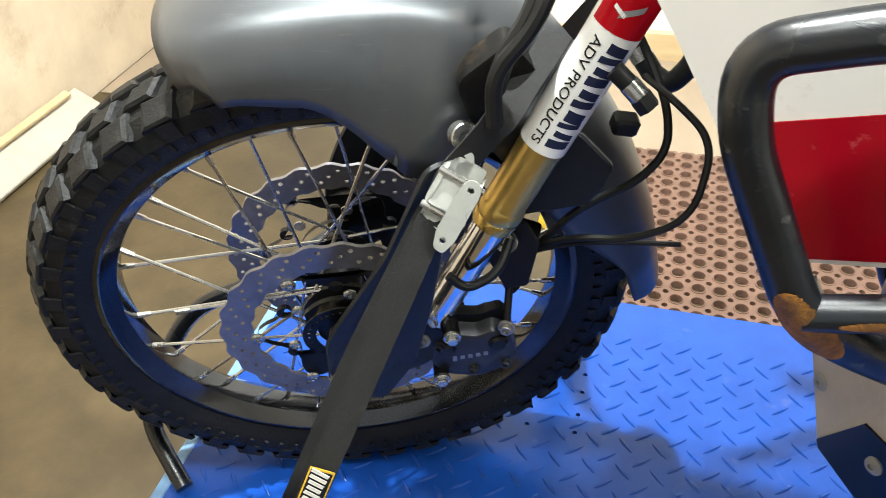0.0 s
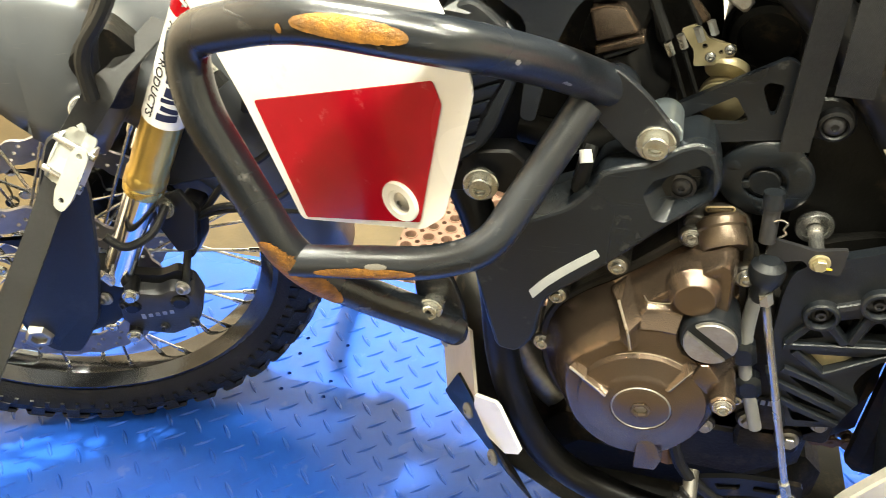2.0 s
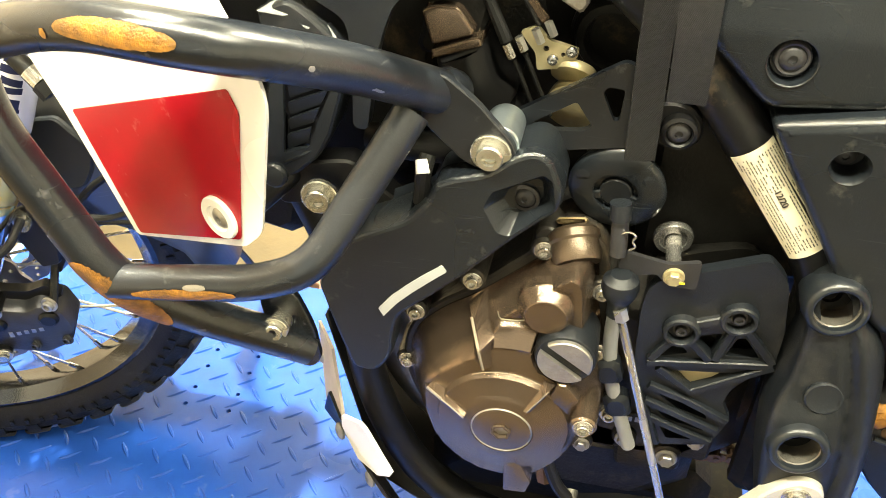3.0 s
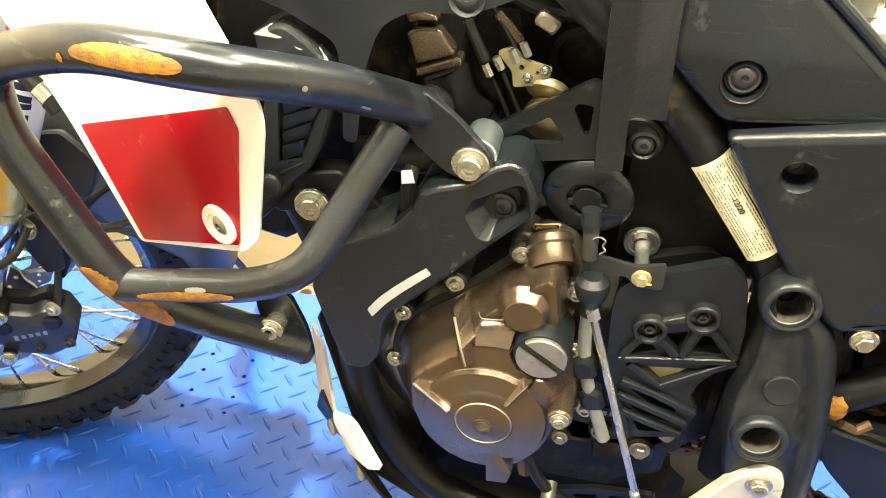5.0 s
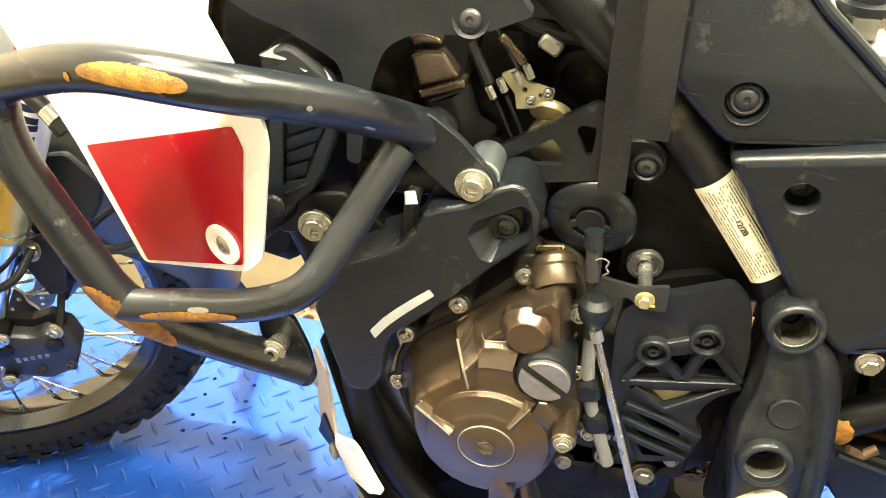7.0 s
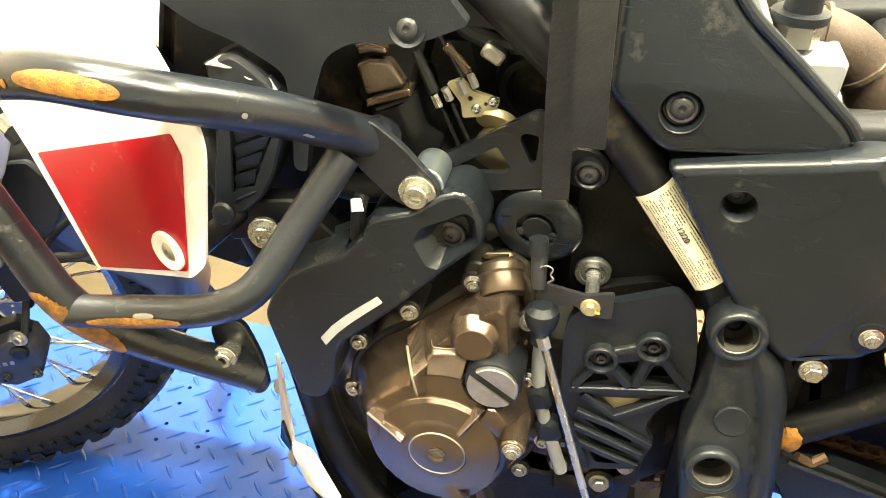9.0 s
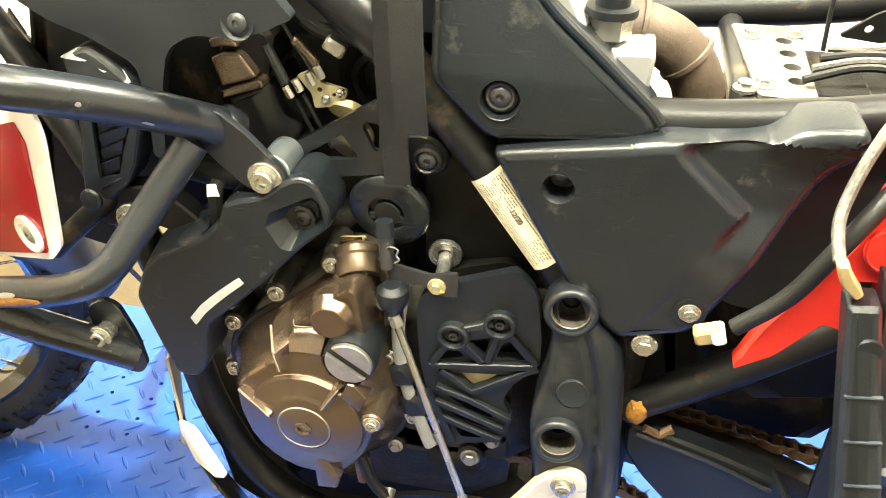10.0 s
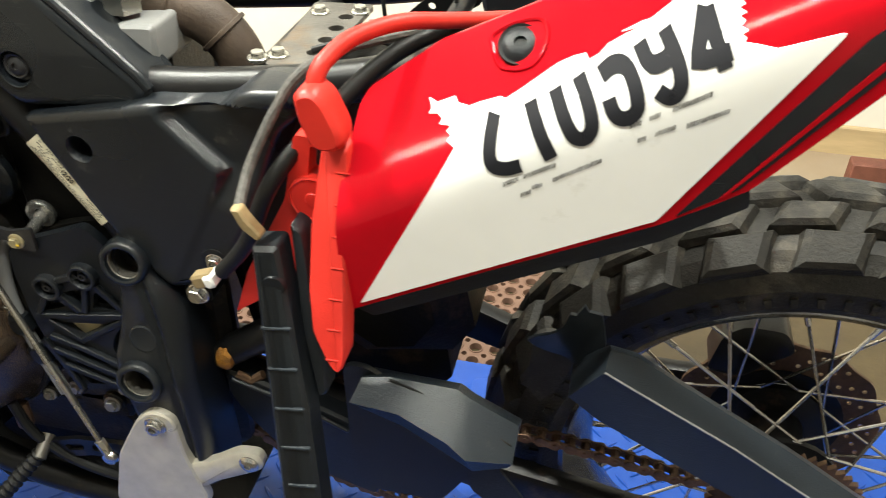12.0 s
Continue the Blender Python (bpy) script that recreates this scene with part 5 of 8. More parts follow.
steps = [0.0005, 0.012, 0.0245, 0.0255, 0.0265, 0.031, 0.0355, 0.0375] + [0.040 + 0.0021 * k for k in range(20)]
ways = [2 * math.pi * k / 320 for k in range(320)]
ends = [reach(th) for th in ways]
g, rings = Geo(), []
for r in steps:
    rings.append([])
    for th, R in zip(ways, ends):
        q = r if r < 0.04 else 0.04 + (r - 0.04) * min(1.0, (R - 0.043) / 0.040)
        x, z = CX + q * math.cos(th), CZ + q * math.sin(th)
        rings[-1].append((x, cover_y(x, z), z))
last = rings[-1]
for k in range(1, 37):
    ring = []
    for (x0, y0, z0), th, R in zip(last, ways, ends):
        t = k / 36
        x, z = x0 + (CX + R * 0.9995 * math.cos(th) - x0) * t, z0 + (CZ + R * 0.9995 * math.sin(th) - z0) * t
        ring.append((x, cover_y(x, z), z))
    rings.append(ring)
rings.append([(CX + (R + 0.004) * math.cos(th), -0.152, CZ + (R + 0.004) * math.sin(th)) for th, R in zip(ways, ends)])
rings.append([(CX + (R + 0.004) * math.cos(th), -0.118, CZ + (R + 0.004) * math.sin(th)) for th, R in zip(ways, ends)])
cover = part("stator_cover", g.loops(rings, True, True, False), BRONZE, bike, "bronze painted engine side cover with bolts", 32)
for poly, y, slope in RIDGES:
    mx, mz = sum(p[0] for p in poly) / len(poly), sum(p[1] for p in poly) / len(poly)
    base = rounded(poly, 0.0015, 3)
    rings = [[(mx + (x - mx) * k, y + d, mz + (z - mz) * k) for x, z in base] for k, d in ((1.06, 0.024), (1.0, slope), (0.94, slope * 0.55), (0.52, 0.0))]
    part("rib", Geo().loops(rings), BRONZE, cover, "", 22)
for poly, spine in CRESTS:
    part("rib", tent(poly, spine, 0.0, cover_y), BRONZE, cover, "", 18)
def worn(path, r=0.0009):
    """A thin line of bare metal where the paint has gone from an edge."""
    part("worn_edge", Geo().tube(path, r, 6), BRONZE_WORN, cover)


for poly, spine in CRESTS[:2]:
    worn([(x, y, z) for x, z, y in spine], 0.0012)
for rad, a0, a1 in ((0.0787, 74, 99), (0.1005, 76, 98), (0.0565, 60, 120)):
    worn([(CX + rad * math.cos(a), cover_y(CX + rad * math.cos(a), CZ + rad * math.sin(a)), CZ + rad * math.sin(a)) for a in (radians(a0 + (a1 - a0) * k / 20) for k in range(21))], 0.0006)
worn([(0.7555, -0.2165, 0.4915), (0.7715, -0.2125, 0.5165)], 0.0008)
flange = shrink(RIM_ROUGH, -0.010)
part("flange", shell(flange, [(0, 0.05), (0, 0.002), (0.002, 0)], flat_y(-0.150), 0.004), ENGINE, cover, "dark oily flange behind the cover")
part("upper_boss", Geo().lathe([(0.0240, 0.01), (0.0235, 0.0), (0.0165, -0.0115), (0.0155, -0.0122), (0, -0.0122)], 44, pose(0.761, -0.1845, 0.578)), BRONZE, cover, "", 20)
plug = Geo().lathe([(0.0250, 0.004), (0.0245, -0.0010), (0.0222, -0.0020), (0.0080, -0.0022), (0.0072, 0.002), (0.0, 0.003)], 48, pose(0.7365, -0.2145, 0.4635))
part("centre_plug", plug, BRONZE, cover)
ringg = Geo().lathe([(0.0252, 0.002), (0.0258, -0.0008), (0.0250, -0.0016), (0.0243, -0.0006)], 48, pose(0.7365, -0.2145, 0.4635))
part("plug_ring", ringg, DULL, cover)
hexr = Geo().loops([[(0.7365 + q * math.cos(math.pi * k / 3 + 0.3), y, 0.4635 + q * math.sin(math.pi * k / 3 + 0.3)) for k in range(6)] for q, y in ((0.0086, -0.2168), (0.0086, -0.2186), (0.0066, -0.2186), (0.0060, -0.2105))], True, False, True)
# darker bronze puts the socket's recess shade into its colour
part("hex_socket", hexr, BRONZE_DARK, cover)


neck = Geo().lathe([(0.0175, 0.0), (0.0190, 0.003), (0.0190, 0.016), (0.0205, 0.018), (0.0205, 0.024), (0.0180, 0.027), (0.0, 0.027)], 32, along((0.7790, -0.160, 0.606), (-0.28, 0.75, 0.60)))
part("neck", neck, BRONZE_DARK, cover, "dull cast neck above the cover")
part("neck_lug", Geo().lathe([(0.0105, 0.03), (0.0100, 0.002), (0.0085, 0.0), (0, 0.0)], 18, pose(0.7535, -0.150, 0.6185)), ENGINE, cover)
part("corroded_top", Geo().box((0.024, 0.010, 0.005), pose(0.7700, -0.143, 0.6335, -30, -10, 0), 0.002), YELLOW_PLUG, cover)
cap = Geo().lathe([(0.0245, 0.03), (0.0245, -0.006), (0.0232, -0.010), (0.0208, -0.0105)], 40, pose(0.780, -0.192, 0.543))
cap_ob = part("oil_cap", cap, PLASTIC, cover, "slotted aluminium oil filler cap")
for s in (-1, 1):
    seg = [(0.0215 * math.cos(a), 0.0215 * math.sin(a)) for a in (math.radians(12) + math.radians(156) * k / 16 for k in range(17))]
    g = Geo()
    rings = [[(x, y, z * s) for x, z in q] for q, y in ((seg, 0.004), (seg, -0.0135), ([(x * 0.94, z * 0.94 + 0.0004) for x, z in seg], -0.0145))]
    g.loops(rings).moved(pose(0.780, -0.192, 0.543, 0, 35, 0))
    part("cap_half", g, DULL, cap_ob)
for x, y, z in ((0.752, -0.154, 0.609), (0.697, -0.156, 0.569), (0.649, -0.155, 0.5245), (0.802, -0.214, 0.482), (0.801, -0.160, 0.581), (0.805, -0.160, 0.5165), (0.825, -0.150, 0.432), (0.640, -0.150, 0.459)):
    lug = Geo().lathe([(0.0115, 0.04), (0.0110, 0.002), (0.0095, 0.0), (0, 0.0)], 18, pose(x, y, z))
    part("lug", lug, BRONZE if y < -0.2 else ENGINE, cover)
    bolt(cover, (x, y, z), (0.02, -1, 0.05), 0.0056, "allen", STEEL)

# dirty castings, bolts and a plug under the cover
for x, z, w, h, turn in ((0.815, 0.392, 0.050, 0.030, -10), (0.868, 0.372, 0.060, 0.036, 6), (0.905, 0.398, 0.034, 0.040, 0)):
    rings = [[(x + (a * math.cos(radians(turn)) - b * math.sin(radians(turn))), y, z + (a * math.sin(radians(turn)) + b * math.cos(radians(turn)))) for a, b in rounded([(-w / 2 + i, -h / 2 + i), (w / 2 - i, -h / 2 + i), (w / 2 - i, h / 2 - i), (-w / 2 + i, h / 2 - i)], 0.006)] for i, y in ((0, -0.06), (0, -0.136), (0.003, -0.140))]
    part("case_boss", Geo().loops(rings), ENGINE, engine)
for x, z, r in ((0.843, 0.400, 0.0060), (0.884, 0.384, 0.0070), (0.806, 0.382, 0.0055), (0.905, 0.412, 0.0055)):
    part("lug", Geo().lathe([(r * 2.0, 0.03), (r * 1.9, -0.002), (r * 1.6, -0.004), (0, -0.004)], 18, pose(x, -0.142, z)), ENGINE, engine)
    bolt(engine, (x, -0.147, z), (0, -1, 0.1), r, "hex", DULL)
part("serial_plate", Geo().box((0.060, 0.004, 0.012), pose(0.842, -0.142, 0.425, 0, -3, 0), 0.001), ENGINE, engine)
for k in range(6):
    part("serial_bar", Geo().box((0.0042, 0.0010, 0.0062), pose(0.824 + 0.0068 * k, -0.1445, 0.4245 + 0.0003 * k), 0.0003), DULL, engine)

# ---- cylinder head and throttle behind ----
HEAD = lambda x, z: -0.118 - 0.10 * (0.765 - z)
head = part("cylinder_head", relief([(0.6447, 0.7769), (0.6563, 0.7818), (0.6717, 0.7821), (0.6841, 0.7659), (0.6824, 0.7624), (0.6528, 0.7528)], HEAD, 0.08, 0.003, 0.006, 0.003), BRONZE, bike, "bronze cylinder head cover")
part("head_top", relief([(0.6439, 0.7923), (0.6540, 0.7951), (0.6689, 0.7922), (0.6703, 0.7874), (0.6563, 0.7877), (0.6465, 0.7844)], HEAD, 0.08, 0.0025, 0.006, 0.003), BRONZE, head)
part("head_joint", relief([(0.6528, 0.7494), (0.6859, 0.7623), (0.6891, 0.7612), (0.6897, 0.7556), (0.6533, 0.7427)], HEAD, 0.08, 0.002, 0.006, 0.001), BRONZE, head)
# dark box put where only shade lies between the head pieces
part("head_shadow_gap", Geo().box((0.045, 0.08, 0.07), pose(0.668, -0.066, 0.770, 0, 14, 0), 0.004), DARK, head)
x0, z0 = 0.654 + 0.018, 0.741
BARREL = lambda x, z: -0.120 + 0.9 * max(0.0, abs(x - x0 - 0.35 * (z0 - z)) - 0.010)
part("cylinder", relief([(0.654, 0.741), (0.691, 0.756), (0.7, 0.727), (0.717, 0.713), (0.699, 0.69), (0.676, 0.693), (0.661, 0.717)], BARREL, 0.08, 0.004, 0.004), BLACK_METAL, head)
part("cylinder_foot", Geo().box((0.05, 0.05, 0.016), pose(0.700, -0.105, 0.690, 8, -24, 0), 0.005), BLACK_METAL, head)
thr = part("throttle_body", cut_plate([(0.715, 0.764), (0.727, 0.770), (0.736, 0.760), (0.758, 0.755), (0.757, 0.748), (0.746, 0.744), (0.745, 0.739), (0.729, 0.736), (0.727, 0.749)], [circle(0.7345, 0.7535, 0.0022, 10), circle(0.747, 0.750, 0.0018, 10)], 0, 0.004, 0.002, flat_y(-0.105)), BRASS, bike, "yellow zinc throttle linkage plate")
for x, z in ((0.740, 0.7455), (0.753, 0.753)):
    bolt(thr, (x, -0.106, z), (0, -1, 0), 0.0042, "cross", STEEL)
pulley = Geo().lathe([(0.0190, 0.010), (0.0200, 0.004), (0.0165, 0.002), (0.0195, 0.0), (0.0195, -0.003), (0.012, -0.004), (0.006, -0.006), (0, -0.006)], 36, pose(0.757, -0.098, 0.706, 14, 0, -8))
part("pulley", pulley, BRASS, thr)
part("cam", Geo().lathe([(0.0165, 0.004), (0.0175, 0.0), (0.0165, -0.003), (0.006, -0.004), (0, -0.004)], 32, pose(0.7555, -0.096, 0.732, 40, 0, -10)), BRASS, thr)
part("body", Geo().lathe([(0.034, 0.06), (0.034, 0.010), (0.030, 0.004), (0.024, 0.003), (0.022, 0.012), (0, 0.012)], 32, pose(0.782, -0.085, 0.752, 6, 0, -12)), DARK, thr)
part("body_ring", Geo().lathe([(0.0365, 0.020), (0.0375, 0.014), (0.0365, 0.010), (0.0345, 0.012)], 32, pose(0.782, -0.085, 0.752, 6, 0, -12), closed=True), BLACK_METAL, thr)
part("cable_stay", Geo().box((0.0075, 0.006, 0.030), pose(0.7225, -0.100, 0.783, 0, -42, 0), 0.0015), BRONZE, thr)
for a, b in (((0.686, -0.098, 0.796), (0.708, -0.106, 0.754)), ((0.700, -0.098, 0.812), (0.728, -0.104, 0.770)), ((0.712, -0.104, 0.742), (0.728, -0.104, 0.706)), ((0.720, -0.106, 0.748), (0.742, -0.106, 0.700))):
    part("cable", Geo().tube([a, b], 0.0019, 8), HOSE, thr)
for x, z in ((0.708, 0.752), (0.7165, 0.7585), (0.728, 0.7655), (0.7365, 0.772)):
    part("adjuster", Geo().tube([(x - 0.002, -0.110, z + 0.004), (x + 0.003, -0.110, z - 0.006)], 0.0034, 6), STEEL, thr)
part("cable_boot", Geo().tube([(0.690, -0.104, 0.788), (0.706, -0.108, 0.757)], lambda t: 0.0042 + 0.001 * math.sin(t * 40), 10), HOSE, thr)
part("airbox", Geo().box((0.22, 0.20, 0.14), pose(0.79, 0.0, 0.86), 0.02), PLASTIC, bike)
part("wiring_loom", Geo().tube([(0.68, -0.07, 0.83), (0.74, -0.10, 0.80), (0.79, -0.10, 0.80), (0.84, -0.10, 0.76)], 0.008, 10, 0.03), HOSE, bike)
part("plug", Geo().box((0.018, 0.012, 0.012), pose(0.752, -0.11, 0.795, 0, 30, 0), 0.002), DULL, bike)

# ---- triangular mount ----
pts = [(0.712, 0.706), (0.719, 0.716), (0.792, 0.764), (0.801, 0.760), (0.822, 0.702), (0.733, 0.685), (0.721, 0.688)]
holes = [[(0.731, 0.709), (0.762, 0.730), (0.775, 0.7115), (0.769, 0.707), (0.736, 0.7035)], [(0.779, 0.739), (0.782, 0.744), (0.794, 0.743), (0.793, 0.719), (0.789, 0.718)]]
mount = part("mount_plate", cut_plate(pts, holes, 0, 0.006, 0.005, flat_y(-0.135)), BARS, bike, "black cut-out steel mounting plate")
part("frame_ear", shell([(0.812, 0.735), (0.836, 0.738), (0.852, 0.724), (0.850, 0.704), (0.820, 0.700)], [(0, 0.02), (0, 0.002), (0.002, 0)], flat_y(-0.134), 0.010), BLACK_METAL, mount)
part("boss", Geo().lathe([(0.0130, 0.004), (0.0125, -0.003), (0.0100, -0.0045), (0.0088, -0.003), (0.0088, 0.002)], 28, pose(0.8345, -0.138, 0.7175), closed=True), BLACK_METAL, mount)
bolt(mount, (0.8345, -0.139, 0.7175), (0, -1, 0), 0.0056, "button", CALIPER)

# ---- rubber damper, shift linkage, sprocket cover ----
CAP = pose(0.799, -0.133, 0.659, 6, 0, -6) @ Matrix.Scale(0.935, 4)
g = Geo().lathe([(0.036, 0.014), (0.0385, 0.008), (0.0395, 0.003), (0.0380, 0.0005), (0.0350, -0.0010), (0.0195, -0.0045), (0.0180, -0.0040), (0.0176, 0.0010), (0, 0.0012)], 56, CAP)
cap = part("rubber_cap", g, PLASTIC_FINE, bike, "round black rubber cap")
part("core", Geo().lathe([(0.0135, 0.003), (0.0132, -0.0020), (0.0120, -0.0030), (0, -0.0030)], 36, CAP), PLASTIC, cap)
for a in (200, 340):
    part("bridge", Geo().box((0.009, 0.004, 0.008), CAP @ pose(0, 0, 0, 0, -a, 0) @ Matrix.Translation((0.0155, -0.0012, 0)), 0.001), PLASTIC_FINE, cap)
for a in (35, 155, 275):
    part("lobe", tent([(0.010 * math.cos(q) * 1.0 + 0.0265 * math.cos(radians(a)), 0.0065 * math.sin(q) + 0.0265 * math.sin(radians(a))) for q in (2 * math.pi * k / 10 for k in range(10))], [(0.0265 * math.cos(radians(a)), 0.0265 * math.sin(radians(a))), (0.027 * math.cos(radians(a)), 0.027 * math.sin(radians(a)))], 0.0012, lambda x, z: -0.0028, 0.001).moved(CAP), PLASTIC_FINE, cap)
link = part("shift_linkage", Geo().lathe([(0.0, 0), (0.008, 0.001), (0.0135, 0.006), (0.0145, 0.013), (0.0125, 0.021), (0.0085, 0.027), (0.0085, 0.040), (0.0, 0.040)], 24, along((0.812, -0.172, 0.613), (0.05, -0.02, -1))), PLASTIC, bike, "steel gear shift rod with ball joints")
part("rod", Geo().tube([(0.8155, -0.178, 0.580), (0.889, -0.182, 0.345)], 0.0036, 10), STEEL, link)
part("rod_nut", Geo().tube([(0.8145, -0.178, 0.584), (0.818, -0.178, 0.573)], 0.006, 6), ZINC, link)
part("rod_end", Geo().lathe([(0, -0.006), (0.008, -0.004), (0.010, 0.0), (0.008, 0.004), (0, 0.006)], 18, pose(0.891, -0.182, 0.338)), STEEL, link)
part("rod_nut", Geo().tube([(0.883, -0.182, 0.363), (0.889, -0.182, 0.345)], 0.0055, 6), ZINC, link)
g = shell([(0.808, 0.614), (0.812, 0.628), (0.845, 0.622), (0.868, 0.628), (0.868, 0.602), (0.846, 0.602), (0.838, 0.612), (0.815, 0.605)], [(0, 0.004), (0, 0)], flat_y(-0.166), 0.004)
part("lever", g, CALIPER, link)
bolt(link, (0.850, -0.167, 0.612), (0, -1, 0), 0.0056, "hex", BRASS)
part("paint_mark", Geo().box((0.004, 0.0012, 0.0018), pose(0.856, -0.1735, 0.6125), 0.0003), YELLOW, link)
part("shaft", Geo().tube([(0.8505, -0.152, 0.6075), (0.8485, -0.10, 0.620)], 0.0062, 16), STEEL, link)
part("washer", Geo().lathe([(0.0065, -0.001), (0.0105, -0.001), (0.0110, -0.0022), (0.0145, -0.0022), (0.0155, 0.000), (0.0155, 0.003), (0.0065, 0.003)], 32, pose(0.8487, -0.124, 0.616, 6, 0, 4), closed=True), STEEL, link)
part("clip", Geo().tube([(0.806, -0.168, 0.645), (0.812, -0.170, 0.650), (0.818, -0.170, 0.647), (0.815, -0.17, 0.641), (0.819, -0.17, 0.637), (0.814, -0.17, 0.633)], 0.0009, 6, 0.003), STEEL, link)
part("pin", Geo().tube([(0.804, -0.160, 0.664), (0.807, -0.166, 0.625)], 0.0065, 12), CALIPER, link)
part("pin_head", Geo().tube([(0.803, -0.161, 0.668), (0.8045, -0.163, 0.655)], 0.008, 12), PLASTIC, link)
bolt(engine, (0.881, -0.112, 0.603), (0, -1, 0.1), 0.0052, "hex", BRASS)
part("breather_pipe", Geo().tube([(0.818, -0.150, 0.600), (0.812, -0.158, 0.55), (0.818, -0.160, 0.49), (0.846, -0.165, 0.413)], 0.0062, 12, 0.03), GREY_PLASTIC, engine, "grey breather pipe")
for x, z in ((0.8165, 0.500), (0.829, 0.462)):
    part("pipe_clip", Geo().box((0.022, 0.018, 0.026), pose(x, -0.160, z, 0, -16, 0), 0.004), PLASTIC, engine)
pts = [(0.835, 0.521), (0.832, 0.570), (0.834, 0.595), (0.846, 0.608), (0.869, 0.615), (0.916, 0.632, 0.006), (0.934, 0.614, 0.012), (0.943, 0.563), (0.944, 0.529, 0.004), (0.919, 0.499), (0.913, 0.480), (0.924, 0.458, 0.004), (0.914, 0.424, 0.004), (0.870, 0.417, 0.008), (0.845, 0.469)]
wins = [[(0.851, 0.525), (0.859, 0.546), (0.865, 0.544), (0.876, 0.532)], [(0.878, 0.551), (0.898, 0.557), (0.894, 0.532), (0.889, 0.532)], [(0.904, 0.533), (0.910, 0.553), (0.916, 0.554), (0.931, 0.534)],
        [(0.861, 0.507), (0.868, 0.511), (0.923, 0.515), (0.920, 0.506), (0.886, 0.494), (0.879, 0.496)], [(0.858, 0.484), (0.864, 0.486), (0.880, 0.476), (0.902, 0.464), (0.906, 0.456), (0.878, 0.467)],
        [(0.860, 0.464), (0.866, 0.467), (0.908, 0.447), (0.906, 0.441), (0.872, 0.452)], [(0.867, 0.444), (0.872, 0.448), (0.905, 0.434), (0.903, 0.429), (0.876, 0.427)]]
SPR = lambda x, z: -0.160 + 0.085 * (x - 0.88)
spr = part("sprocket_cover", cut_plate(pts, wins, 0.0, 0.010, 0.008, SPR), PLASTIC, bike, "black plastic sprocket cover with cut-outs")
ribs = [[(0.873, 0.565), (0.900, 0.576)], [(0.861, 0.548), (0.847, 0.524)], [(0.874, 0.549), (0.892, 0.529)], [(0.904, 0.561), (0.897, 0.530)], [(0.915, 0.564), (0.941, 0.532)], [(0.845, 0.520), (0.942, 0.529)],
        [(0.855, 0.515), (0.885, 0.491), (0.943, 0.528)], [(0.851, 0.493), (0.883, 0.480), (0.921, 0.459)], [(0.850, 0.475), (0.878, 0.462), (0.915, 0.445)], [(0.856, 0.455), (0.881, 0.443), (0.913, 0.430)], [(0.842, 0.487), (0.856, 0.455), (0.868, 0.421)]]
for line in ribs:
    path = [Vector((x, SPR(x, z), z)) for x, z in line]
    rings = []
    for i, p in enumerate(path):
        u = (path[min(i + 1, len(path) - 1)] - path[max(i - 1, 0)]).normalized()
        v = u.cross(Vector((0, 1, 0))).normalized()
        rings.append([p + v * w + Vector((0, h, 0)) for w, h in ((-0.0040, 0.006), (-0.0034, -0.0035), (-0.0024, -0.0047), (0.0024, -0.0047), (0.0034, -0.0035), (0.0040, 0.006))])
    part("rib", Geo().loops(rings), PLASTIC, spr, "", 20)
part("cover_wall", shell([(0.838, 0.52), (0.836, 0.59), (0.86, 0.605), (0.915, 0.62), (0.94, 0.56), (0.94, 0.50), (0.95, 0.44), (0.92, 0.39), (0.85, 0.40)], [(0, 0.05), (0, 0.034)], SPR, 0.02), DARK, spr)
for x, z in ((0.8655, 0.558), (0.906, 0.5755)):
    yy = SPR(x, z)
    g = Geo().lathe([(0.0150, 0.004), (0.0145, -0.0065), (0.0130, -0.0080), (0.0108, -0.0080), (0.0100, -0.0065), (0.0098, 0.001), (0, 0.001)], 32, pose(x, yy, z))
    part("boss", g, PLASTIC, spr)
    bolt(spr, (x, yy - 0.001, z), (0, -1, 0), 0.0046, "allen", CALIPER)
part("sprocket_nut", Geo().lathe([(0.022, 0.0), (0.022, -0.003), (0.017, -0.004), (0.017, -0.010), (0.011, -0.012), (0, -0.012)], 24, pose(0.889, -0.143, 0.503)), BRASS, spr, "brassy sprocket nut")

# ---- pivot plate ----
pts = [(0.944, 0.612, 0.02), (0.949, 0.628, 0.02), (0.962, 0.635, 0.02), (0.978, 0.630, 0.02), (0.986, 0.612), (0.988, 0.598), (0.998, 0.590, 0.02), (1.011, 0.574, 0.03), (1.018, 0.547, 0.03), (1.021, 0.510), (1.024, 0.476), (1.029, 0.420), (1.032, 0.345), (0.970, 0.345), (0.960, 0.390), (0.951, 0.430), (0.946, 0.460), (0.942, 0.493, 0.02), (0.943, 0.516, 0.02), (0.949, 0.538), (0.952, 0.565), (0.951, 0.590)]


def ridge_x(z):
    """Where the raised ridge of the pivot plate runs at a height."""
    return ramp([(0.34, 1.010), (0.47, 1.004), (0.51, 0.998), (0.542, 0.993), (0.569, 0.986), (0.590, 0.979), (0.66, 0.975)], z)


def PIV(x, z):
    e = x - ridge_x(z)
    y = -0.174 - 0.21 * (0.61 - max(z, 0.490))
    y += 0.0034 * math.exp(-(e / 0.0034) ** 2) - 0.0030 * math.exp(-((e - 0.0085) / 0.0055) ** 2) * ease(0.60, 0.575, z)
    y += 0.004 * ease(0.0, -0.03, e) * ease(0.505, 0.53, z) if e < 0 else 0
    return y + 0.014 * ease(0.010, 0.034, e)


